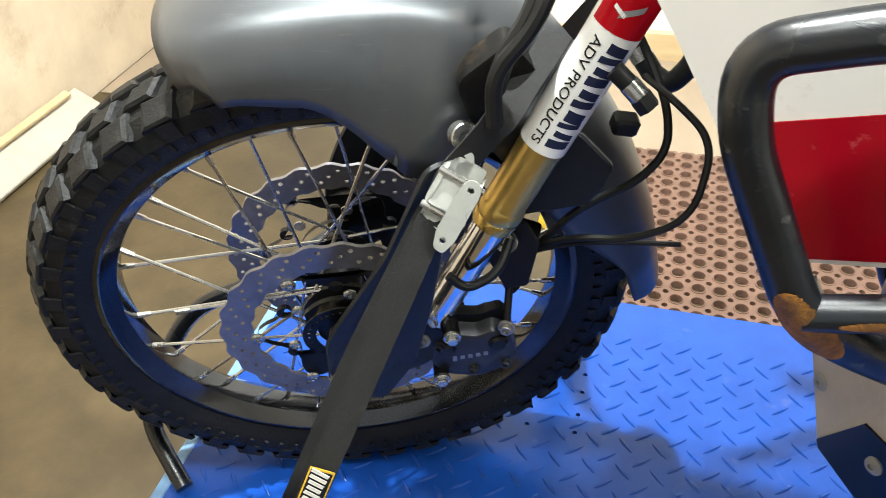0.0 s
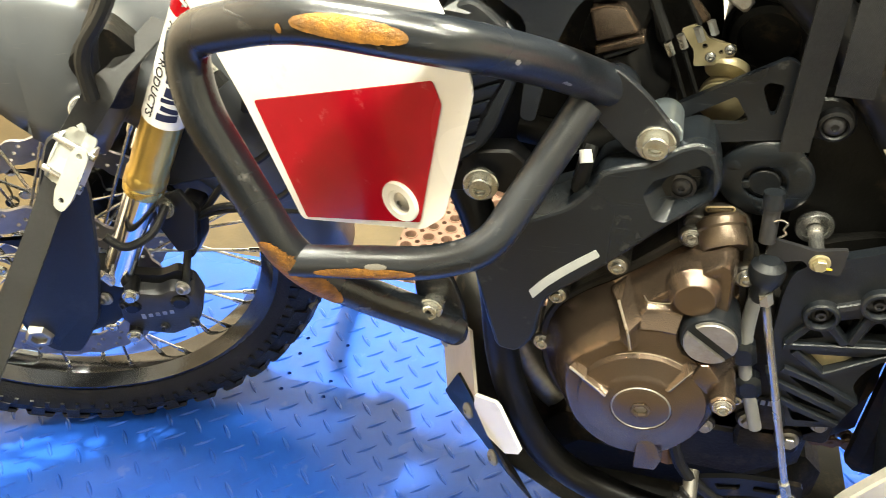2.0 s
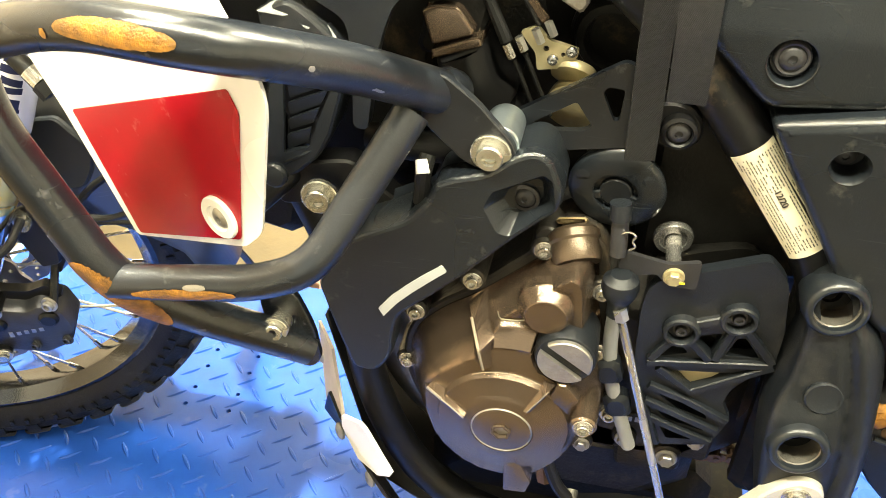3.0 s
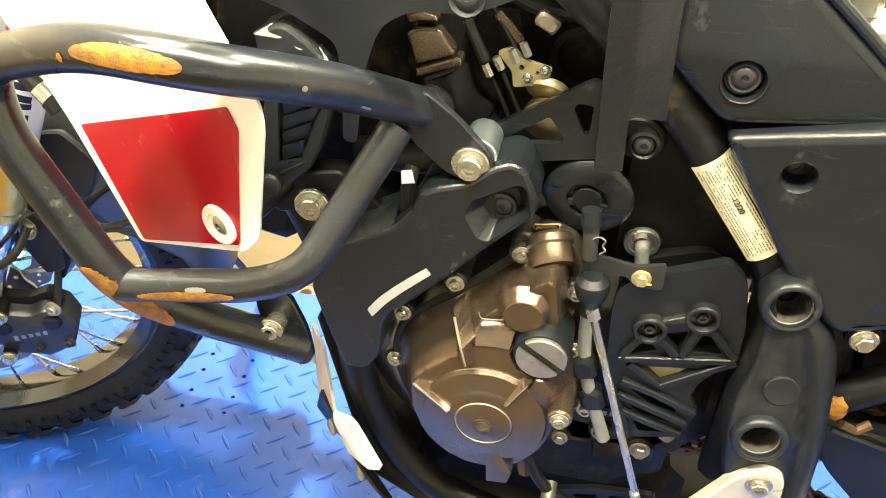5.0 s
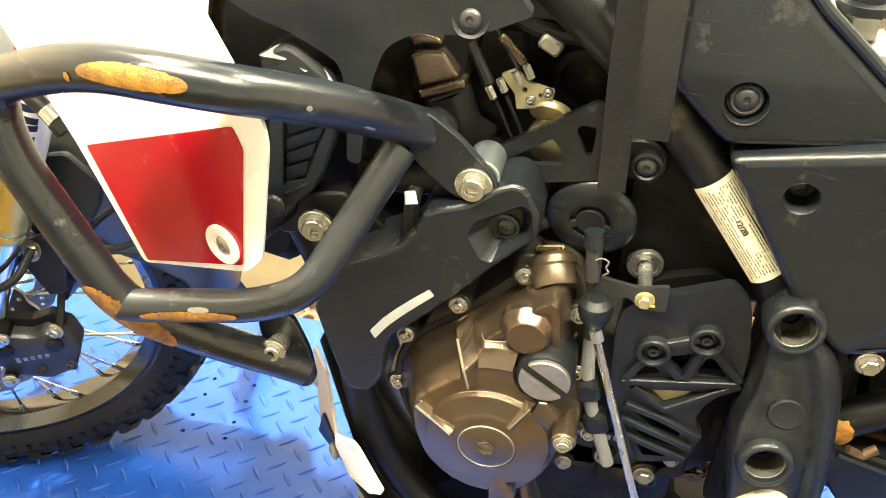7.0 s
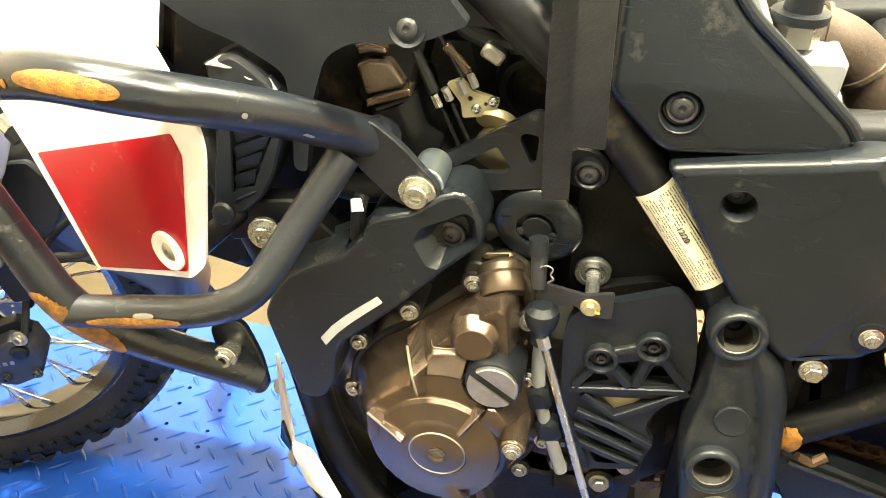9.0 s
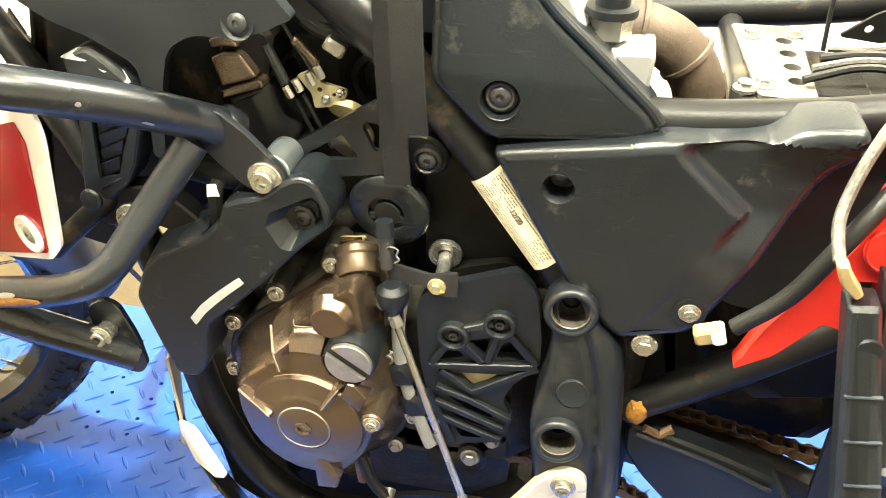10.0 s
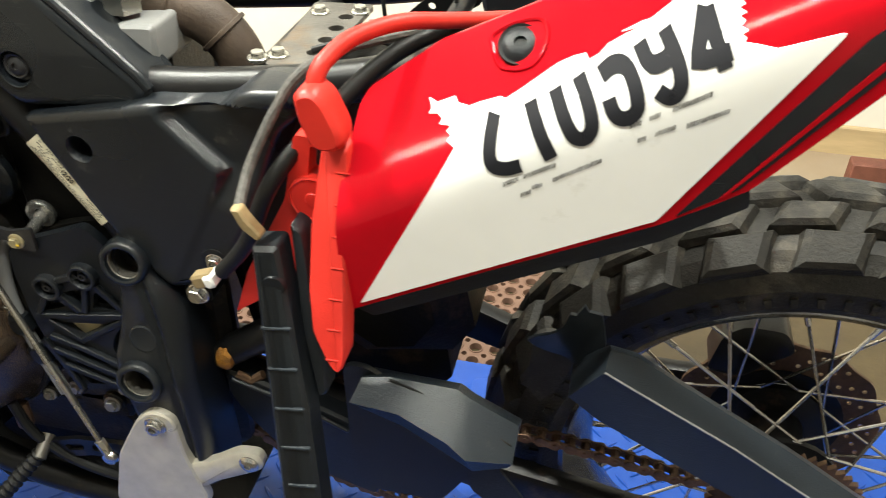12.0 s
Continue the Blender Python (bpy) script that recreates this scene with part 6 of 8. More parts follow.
pivot = part("pivot_plate", relief(pts, PIV, 0.05, 0.009, 0.0030, 0.012, [(0.965, 0.611, 0.0185), (0.9685, 0.487, 0.0185)]), PLASTIC, bike, "black cast pivot plate with two round openings", 55)
for x, z, ro, ri in ((0.965, 0.611, 0.0228, 0.0168), (0.9685, 0.487, 0.0230, 0.0168)):
    g = Geo().lathe([(ro + 0.001, 0.006), (ro, -0.004), (ro - 0.0015, -0.0065), (ro - 0.0035, -0.0075), (ri + 0.0015, -0.0075), (ri, -0.0065), (ri - 0.0002, -0.003), (ri - 0.0002, 0.030), (ro - 0.002, 0.030)], 44, pose(x, PIV(x, z), z, -7, 0, 2), closed=True)
    part("ring", g, PLASTIC_FINE, pivot)
    cup = pose(x, PIV(x, z), z, -7, 0, 2)
    # lighter metal wall, near-black floor: the lit depth is put into the colour
    part("sleeve", Geo().lathe([(ri - 0.0003, -0.002), (ri - 0.0012, -0.0012), (ri - 0.0014, 0.018), (ri + 0.0005, 0.018)], 40, cup, closed=True), ALU_RAW, pivot, "dull bare metal inside the opening")
    part("bore", Geo().lathe([(ri - 0.0012, 0.018), (ri * 0.5, 0.0185), (ri * 0.45, 0.026), (0.0001, 0.026), (0.0001, 0.028), (ri, 0.028)], 32, cup, closed=True), DARK, pivot)
part("cover_back", Geo().box((0.09, 0.03, 0.28), pose(0.992, -0.125, 0.48), 0.01), DARK, pivot)
g = Geo().lathe([(0.0150, 0.004), (0.0145, -0.0012), (0.0130, -0.0022), (0.0110, -0.0018), (0, -0.0018)], 32, pose(0.976, PIV(0.976, 0.5335), 0.5335, -11, 0, 0))
part("dimple", g, PLASTIC_FINE, pivot)
rnd = random.Random(12)
rings = [[Vector((1.036 + r * 0.012 * math.cos(a) * k, y, 0.488 + r * 0.019 * math.sin(a) * k)) for a, r in ((2 * math.pi * q / 14, 0.8 + 0.10 * math.sin(2 * math.pi * q / 7 + 1.3) + rnd.uniform(-0.07, 0.07)) for q in range(14))] for k, y in ((1.1, -0.140), (1.0, -0.152), (0.75, -0.157), (0.35, -0.159))]
part("weld_rust", Geo().loops(rings), RUST, pivot, "flaking rusty weld", 20)
part("weld_bead", Geo().tube([(1.046, -0.152, 0.470), (1.060, -0.150, 0.462), (1.072, -0.147, 0.470)], lambda t: 0.004 + 0.001 * math.sin(40 * t), 8), RUSTY, pivot)

# ---- label on the frame tube ----
d = Vector((0.962, -0.135, 0.610)) - Vector((0.835, -0.125, 0.775))
g = Geo()
arc = [(-1.08 + 1.9 * k / 12) for k in range(13)]
side = d.normalized().cross(Vector((0, -1, 0))).normalized()
outw = side.cross(d.normalized()).normalized()
rings = []
for t in (0.0, 0.25, 0.5, 0.75, 1.0):
    c = Vector((0.8830, -0.1284, 0.7128)) + d.normalized() * (0.096 * t)
    rings.append([c + (outw * math.cos(a) + side * math.sin(a)) * 0.0191 for a in arc])
lab = part("frame_label", g.loops(rings, False, False, False), LABEL, bike, "cream printed label on the frame tube")
g = Geo()
rnd = random.Random(4)
for row in range(14):
    t = 0.05
    while t < 0.93:
        ln = rnd.uniform(0.010, 0.034)
        a = -0.95 + row * 0.118
        if rnd.random() < 0.84 and not (row in (5, 6, 7, 8) and 0.36 < t < 0.70):
            q = []
            for tt, aa in ((t, a), (min(t + ln, 0.95), a), (min(t + ln, 0.95), a + 0.042), (t, a + 0.042)):
                c = Vector((0.8830, -0.1284, 0.7128)) + d.normalized() * (0.096 * tt)
                q.append(c + (outw * math.cos(aa) + side * math.sin(aa)) * 0.0194)
            g.add(q, [(0, 1, 2, 3)])
        t += ln + 0.008
tagged(part("print", g, INK_FADED, lab), kind="stuff")


c = Vector((0.8830, -0.1284, 0.7128)) + d.normalized() * (0.096 * 0.45) + (outw * math.cos(-0.15) + side * math.sin(-0.15)) * 0.0198
nn = (outw * math.cos(-0.15) + side * math.sin(-0.15)).normalized()
xx = d.normalized()
lettering("date", "12/20", 0.0066, Matrix.Translation(c) @ Matrix((xx, nn.cross(xx), nn)).transposed().to_4x4(), INK, lab)

# ---- side covers ----
UPC = lambda x, z: -0.152 + 0.10 * max(0.0, z - 0.80)
pts = [(0.838, 0.927), (0.838, 0.792), (0.884, 0.748, 0.012), (1.003, 0.759, 0.012), (1.012, 0.772, 0.012), (1.003, 0.785, 0.012), (0.925, 0.848), (0.86, 0.927)]
upc = part("upper_side_cover", relief(pts, UPC, 0.05, 0.009, 0.0040, 0.010, [(0.892, 0.783, 0.0158)]), PLASTIC_FINE, bike, "black plastic upper side cover, scuffed", 50)
edge_line = [(x, UPC(x, z) + 0.004, z) for x, z in ((1.0105, 0.776), (1.003, 0.7865), (0.960, 0.824), (0.925, 0.8525), (0.862, 0.932))]
part("edge_trim", Geo().tube(edge_line, 0.0045, 10, 0.012), PLASTIC_FINE, upc)
bx, bz = 0.892, 0.783
bowl = pose(bx, UPC(bx, bz), bz, -4, 0, 0)
part("recess", Geo().lathe([(0.0164, 0.0004), (0.0160, -0.0004), (0.0152, 0.0002), (0.0138, 0.0055), (0.0125, 0.0085), (0.0001, 0.0085), (0.0001, 0.0095), (0.0150, 0.0095)], 40, bowl, closed=True), PLASTIC_FINE, upc)
part("bush", Geo().lathe([(0.0118, 0.0090), (0.0116, 0.0035), (0.0105, 0.0022), (0.0088, 0.0030), (0.0080, 0.0050), (0, 0.0050)], 36, pose(bx, UPC(bx, bz), bz + 0.0015)), CALIPER, upc)
bolt(upc, (bx, UPC(bx, bz) + 0.004, bz + 0.0015), (0, -1, 0.08), 0.0058, "button", CALIPER)


def LSC(x, z):
    """Main plane of the lower cover; it drops back beyond a bent crease."""
    y = -0.160 - 0.10 * (x - 0.9)
    a = (x - 1.027) * 0.634 + (z - 0.761) * 0.773
    b = (x - 1.075) * 0.888 - (z - 0.720) * 0.460
    far = max(a, b) * ease(0.777, 0.757, z - 0.12 * (x - 1.03))
    fade = 0.15 + 0.85 * ease(0.68, 0.73, z)
    y += 0.013 * fade * ease(0.0, 0.0075, far)
    return y


pts = [(0.888, 0.742, 0.012), (0.904, 0.746), (0.985, 0.764), (1.019, 0.773), (1.039, 0.774), (1.072, 0.778), (1.089, 0.783), (1.101, 0.794), (1.114, 0.799), (1.143, 0.803, 0.008), (1.150, 0.777), (1.130, 0.760), (1.118, 0.732, 0.02), (1.095, 0.674), (1.070, 0.620, 0.012), (1.059, 0.603, 0.012), (1.009, 0.585, 0.012), (0.998, 0.590), (0.963, 0.624), (0.904, 0.716)]
lsc = part("lower_side_cover", relief(pts, LSC, 0.05, 0.009, 0.0032, 0.008, [(0.943, 0.7205, 0.0128)]), PLASTIC_FINE, bike, "black plastic lower side cover with scuffs", 40)
g = Geo().lathe([(0.0134, 0.0006), (0.0130, -0.0003), (0.0124, 0.0004), (0.0112, 0.006), (0.0105, 0.022), (0.0001, 0.022), (0.0001, 0.024), (0.0130, 0.024)], 36, pose(0.943, LSC(0.943, 0.7205), 0.7205, 0, 0, -5), closed=True)
part("recess", g, PLASTIC, lsc, "deep dark screw recess")
bolt(lsc, (0.943, LSC(0.943, 0.72) + 0.019, 0.7195), (0, -1, 0), 0.0050, "button", CALIPER)
part("screw_seat", Geo().lathe([(0.0140, 0.004), (0.0135, -0.0010), (0.0115, -0.0015), (0, -0.0010)], 28, pose(1.0575, LSC(1.0575, 0.628), 0.628)), PLASTIC, lsc)
bolt(lsc, (1.0575, LSC(1.0575, 0.628) - 0.001, 0.628), (0, -1, 0), 0.0060, "allen", STEEL)
bolt(pivot, (1.029, -0.166, 0.581), (0, -1, 0), 0.0078, "hex", STEEL)
part("lug", Geo().lathe([(0.014, 0.05), (0.014, 0.0), (0, 0.0)], 20, pose(1.029, -0.164, 0.581)), DARK, pivot)
part("rear_inner_fender", Geo().box((0.16, 0.20, 0.30), pose(1.17, 0.01, 0.60, 0, -12, 0), 0.03), DARK, bike)
# two added dark boxes, standing for the shaded inside behind the pivot
part("pivot_gap_fill", Geo().box((0.11, 0.20, 0.34), pose(1.065, 0.02, 0.50, 0, -10, 0), 0.03), DARK, bike)
part("lower_gap_fill", Geo().box((0.20, 0.17, 0.15), pose(1.14, 0.02, 0.45, 0, -8, 0), 0.02), DARK, bike)
part("inner_panel", shell([(1.075, 0.76), (1.20, 0.78), (1.24, 0.66), (1.20, 0.60), (1.10, 0.60), (1.06, 0.62)], [(0, 0.02), (0, 0)], flat_y(-0.120), 0.01), PLASTIC, bike)

# ---- rear wheel ----
REAR = Vector((1.613, 0, 0.334))
WHEEL_R = Matrix.Translation(REAR)
hub = Geo().lathe([(0.012, -0.075), (0.035, -0.072), (0.040, -0.05), (0.058, -0.045), (0.058, -0.038), (0.032, -0.03), (0.030, 0.0), (0.032, 0.03), (0.058, 0.038), (0.058, 0.045), (0.040, 0.05), (0.035, 0.072), (0.012, 0.075)], 28)
rear_wheel = part("rear_wheel", hub.moved(WHEEL_R), BLACK_METAL, bike, "spoked rear wheel with worn rim and block tyre")
half = [(0.232, -0.046), (0.242, -0.056), (0.257, -0.070), (0.280, -0.076), (0.299, -0.071), (0.312, -0.056), (0.319, -0.030), (0.321, 0.0)]
prof_r = half + [(r, -a) for r, a in reversed(half[:-1])]
rows = []
for s in (-1, 1):
    rows += [(s * 0.0195, 0.0300, 0.0165, 0.0145, 0.3 if s > 0 else 0.8, s * 0.50), (s * 0.0555, 0.0310, 0.0160, 0.0145, 0.12 if s > 0 else 0.62, s * 0.40)]
mounted_tyre("dusty block-tread rear tyre", 0.334, prof_r, rows, 25, [(0.0735, 0.262, 0.272, 0.004, 75, 0.0)], WHEEL_R, RUBBER_BROWN, 2)
rh = [(0.2395, -0.0550), (0.244, -0.0525), (0.2415, -0.0475), (0.232, -0.0440), (0.228, -0.02), (0.2255, 0)]
lh = [(0.2395, -0.0550), (0.2350, -0.0550), (0.2290, -0.0480), (0.2180, -0.0300), (0.2070, -0.0150), (0.2050, 0)]
rim_r = lh + [(r, -a) for r, a in reversed(lh[:-1])] + [(r, -a) for r, a in rh[1:]] + [(r, a) for r, a in reversed(rh[1:-1])]
part("rim", Geo().lathe(rim_r, 120, closed=True).moved(WHEEL_R), RIM_WORN, rear_wheel)
spokes(rear_wheel, 36, 0.055, 0.042, 0.2065, 0.010, WHEEL_R, radians(58), 0.0019)
rows = [(0.1060, 20, 0.0), (0.0960, 20, 0.33), (0.0860, 20, 0.66)]
d = part("brake_disc", brake_disc(0.1150, 0.074, 12, 0.0022, rows).moved(WHEEL_R @ Matrix.Translation((0, 0.050, 0))), RUSTY, rear_wheel, "rust-brown drilled rear brake disc")
part("carrier", Geo().lathe([(0.077, -0.002), (0.077, 0.002), (0.058, 0.002), (0.058, -0.002)], 36, WHEEL_R @ Matrix.Translation((0, 0.048, 0)), closed=True), BLACK_METAL, d)
cal = part("rear_caliper", shell([(1.525, 0.40), (1.535, 0.452), (1.556, 0.470), (1.60, 0.468), (1.615, 0.442), (1.592, 0.424), (1.565, 0.396)], [(0, 0.05), (0, 0.004), (0.006, 0)], flat_y(0.038), 0.010), BLACK_METAL, bike)
spk = Geo().lathe([(0.076, -0.003), (0.076, 0.003), (0.05, 0.003), (0.05, -0.003)], 90, WHEEL_R @ Matrix.Translation((0, -0.080, 0)), wave=lambda th, r: (0.004 * math.cos(45 * th) if r > 0.07 else 0), closed=True)
part("sprocket", spk, RUSTY, rear_wheel)

# ---- swingarm, chain and guards ----
for s in (-1, 1):
    g = Geo()
    secs = [((1.00, s * 0.115, 0.430), 0.030, 0.060), ((1.15, s * 0.112, 0.398), 0.030, 0.062), ((1.30, s * 0.112, 0.345), 0.026, 0.048), ((1.46, s * 0.112, 0.318), 0.024, 0.042), ((1.66, s * 0.112, 0.322), 0.024, 0.042)]
    rings = []
    for (x, y, z), w, h in secs:
        lp = rounded([(-w / 2, -h / 2), (w / 2, -h / 2), (w / 2, h / 2), (-w / 2, h / 2)], 0.008, 2)
        rings.append([(x, y + a, z + b) for a, b in lp])
    arm = part("swingarm", g.loops(rings), BLACK_METAL, bike, "black box-section swingarm")
    part("axle_block", Geo().box((0.06, 0.012, 0.05), pose(1.613, s * 0.130, 0.334), 0.006), DULL, arm)
# chain, link by link
path = [Vector(p) for p in ((0.93, -0.098, 0.345), (0.985, -0.098, 0.348), (1.025, -0.098, 0.333), (1.09, -0.098, 0.288), (1.16, -0.098, 0.262), (1.26, -0.098, 0.246), (1.40, -0.098, 0.240), (1.60, -0.098, 0.238))]
top = [Vector(p) for p in ((1.02, -0.098, 0.455), (1.15, -0.098, 0.428), (1.30, -0.098, 0.398), (1.36, -0.098, 0.394), (1.45, -0.098, 0.381), (1.52, -0.098, 0.366), (1.575, -0.098, 0.426))]
chain = part("drive_chain", Geo().tube([path[0], path[0] + Vector((0.01, 0, 0))], 0.004, 8), RUSTY, bike, "rusty slack drive chain")
link_out = None
for way in (path, top):
    pts = smooth_path(way, 0.04, 6)
    seg, pos, acc, step = [], [], 0.0, 0.0158
    for a, b in zip(pts, pts[1:]):
        L = (b - a).length
        while acc <= L:
            pos.append((a + (b - a) * (acc / L), (b - a).normalized()))
            acc += step
        acc -= L
    for k, (p, dr) in enumerate(pos):
        if link_out is None:
            lp = [(-0.0079 + 0.0062 * math.cos(a), 0.0062 * math.sin(a)) for a in (math.pi / 2 + math.pi * q / 6 for q in range(7))]
            lp += [(0.0, 0.0042 * -1)] + [(0.0079 + 0.0062 * math.cos(a), 0.0062 * math.sin(a)) for a in (-math.pi / 2 + math.pi * q / 6 for q in range(7))] + [(0.0, 0.0042)]
            g = Geo()
            for yy in (-0.0075, 0.0055):
                g.loops([[(x, yy, z) for x, z in lp], [(x, yy + 0.002, z) for x, z in lp]])
            g.lathe([(0.0, -0.009), (0.0026, -0.009), (0.0026, -0.0055), (0.0050, -0.0055), (0.0050, 0.0055), (0.0, 0.0055)], 10, Matrix.Translation((0.0079, 0, 0)))
            ob = part("link", g, RUSTY, chain)
            link_out = ob.data
        else:
            ob = new("link", link_out)
            ob.parent = chain
        ob.matrix_basis = Matrix.Translation(p + Vector((0, 0.0022 if k % 2 else 0, 0))) @ Matrix.Rotation(-math.atan2(dr.z, dr.x), 4, "Y")
g = shell([(1.030, 0.470), (1.068, 0.466), (1.120, 0.455), (1.172, 0.440), (1.196, 0.400), (1.194, 0.338), (1.150, 0.346), (1.098, 0.358), (1.052, 0.405), (1.032, 0.435)], [(0, 0.02), (0, 0.003), (0.003, 0)], lambda x, z: -0.150 - 0.10 * (x - 1.03), 0.008)
sg = part("swingarm_guard", g, PLASTIC, bike, "black plastic guard over the swingarm")
part("bead", Geo().tube([(1.040, -0.153, 0.462), (1.112, -0.160, 0.448), (1.166, -0.166, 0.430)], 0.0022, 8, 0.02), PLASTIC_FINE, sg)
bolt(sg, (1.182, -0.166, 0.372), (0, -1, 0), 0.0042, "rivet", DULL)
# front and rear plastic guards: folded plates with a flat top and a steep side


def folded(top, edge, low, depth, inner):
    """Top facet from an inner line to the edge, side facet from the edge down, closed at the back."""
    n = len(edge)
    rings = [[(x, y + inner, z - 0.012) for x, y, z in top], list(top), list(edge), list(low), [(x, y + depth, z) for x, y, z in low]]
    rings = [[Vector(p) for p in r] for r in rings]
    g = Geo()
    v = [p for r in rings for p in r]
    f = [(a * n + i, a * n + i + 1, (a + 1) * n + i + 1, (a + 1) * n + i) for a in range(4) for i in range(n - 1)]
    f += [(4 * n + i, 4 * n + i + 1, i + 1, i) for i in range(n - 1)]
    f += [tuple(a * n for a in range(5)), tuple(a * n + n - 1 for a in reversed(range(5)))]
    return g.add(v, f)


top = [(1.200, -0.212, 0.555), (1.226, -0.213, 0.562), (1.286, -0.218, 0.565), (1.298, -0.218, 0.556), (1.340, -0.218, 0.534)]
edge = [(1.196, -0.236, 0.547), (1.240, -0.242, 0.549), (1.284, -0.254, 0.538), (1.302, -0.262, 0.530), (1.339, -0.245, 0.516)]
lowl = [(1.200, -0.222, 0.530), (1.240, -0.226, 0.518), (1.284, -0.236, 0.502), (1.306, -0.246, 0.500), (1.334, -0.236, 0.500)]
gf = part("chain_guard", folded(top, edge, lowl, 0.05, 0.02), GUARD, bike, "dark slate plastic chain guard", 20)
part("groove", Geo().tube([(1.226, -0.2165, 0.5620), (1.280, -0.226, 0.5545), (1.336, -0.2335, 0.5250)], 0.0011, 6), DARK, gf)
part("lower_flap", sheet([(1.300, 0.500), (1.322, 0.498), (1.352, 0.455), (1.345, 0.42), (1.302, 0.46)], lambda x, z: -0.232, 0.003, 0.03, 0.006), GUARD, gf)
part("side_wall", sheet([(1.180, 0.560), (1.205, 0.560), (1.245, 0.520), (1.285, 0.495), (1.300, 0.45), (1.27, 0.40), (1.185, 0.40)], lambda x, z: -0.205, 0.006, 0.05, 0.012), PLASTIC, gf)
top = [(1.407, -0.172, 0.594), (1.430, -0.165, 0.584), (1.519, -0.165, 0.5322), (1.573, -0.165, 0.5014), (1.630, -0.165, 0.4656), (1.740, -0.165, 0.395)]
edge = [(1.404, -0.195, 0.5885), (1.430, -0.195, 0.5740), (1.519, -0.195, 0.5259), (1.573, -0.195, 0.4920), (1.630, -0.195, 0.4570), (1.740, -0.195, 0.386)]
lowl = [(1.377, -0.185, 0.5450), (1.406, -0.185, 0.5223), (1.500, -0.185, 0.4715), (1.560, -0.185, 0.4400), (1.620, -0.185, 0.4080), (1.740, -0.185, 0.340)]
rear_guard = part("rear_guard", folded(top, edge, lowl, 0.05, 0.02), GUARD, gf, "", 20)
part("worn_edge", Geo().tube([(x, y - 0.0002, z) for x, y, z in edge], 0.0010, 6), GREY_PLASTIC, rear_guard, "scuffed pale edge")
lip = [(1.3343, 0.5714), (1.346, 0.584), (1.3589, 0.5939), (1.365, 0.6), (1.3693, 0.6129), (1.375, 0.6095), (1.3809, 0.6169), (1.385, 0.608), (1.3969, 0.6012), (1.4035, 0.5735), (1.4053, 0.5504), (1.3938, 0.541), (1.382, 0.5475), (1.3694, 0.5598), (1.3488, 0.5656)]
torn_lip = part("torn_lip", sheet(lip, lambda x, z: -0.150 - 0.012 * math.sin((x - 1.334) * 70) * ease(0.55, 0.60, z), 0.004, 0.006, 0.0015), GUARD, gf, "torn scuffed end of the guard")
part("mud_flap", sheet([(1.338, 0.545), (1.352, 0.552), (1.372, 0.546), (1.378, 0.522), (1.366, 0.490), (1.350, 0.470), (1.335, 0.488)], lambda x, z: -0.118 + 0.15 * (z - 0.5), 0.006, 0.02, 0.006), RUBBER_BROWN, gf, "dusty brown flap behind the guard")

# ---- tail panel ----
def TAIL(x, z):
    d, k = z - (0.757 + 0.53 * (x - 1.223)), 0.008
    return -0.252 + 0.115 * (x - 1.208) + 1.2 * k * math.log1p(math.exp(max(-30, min(30, d / k))))


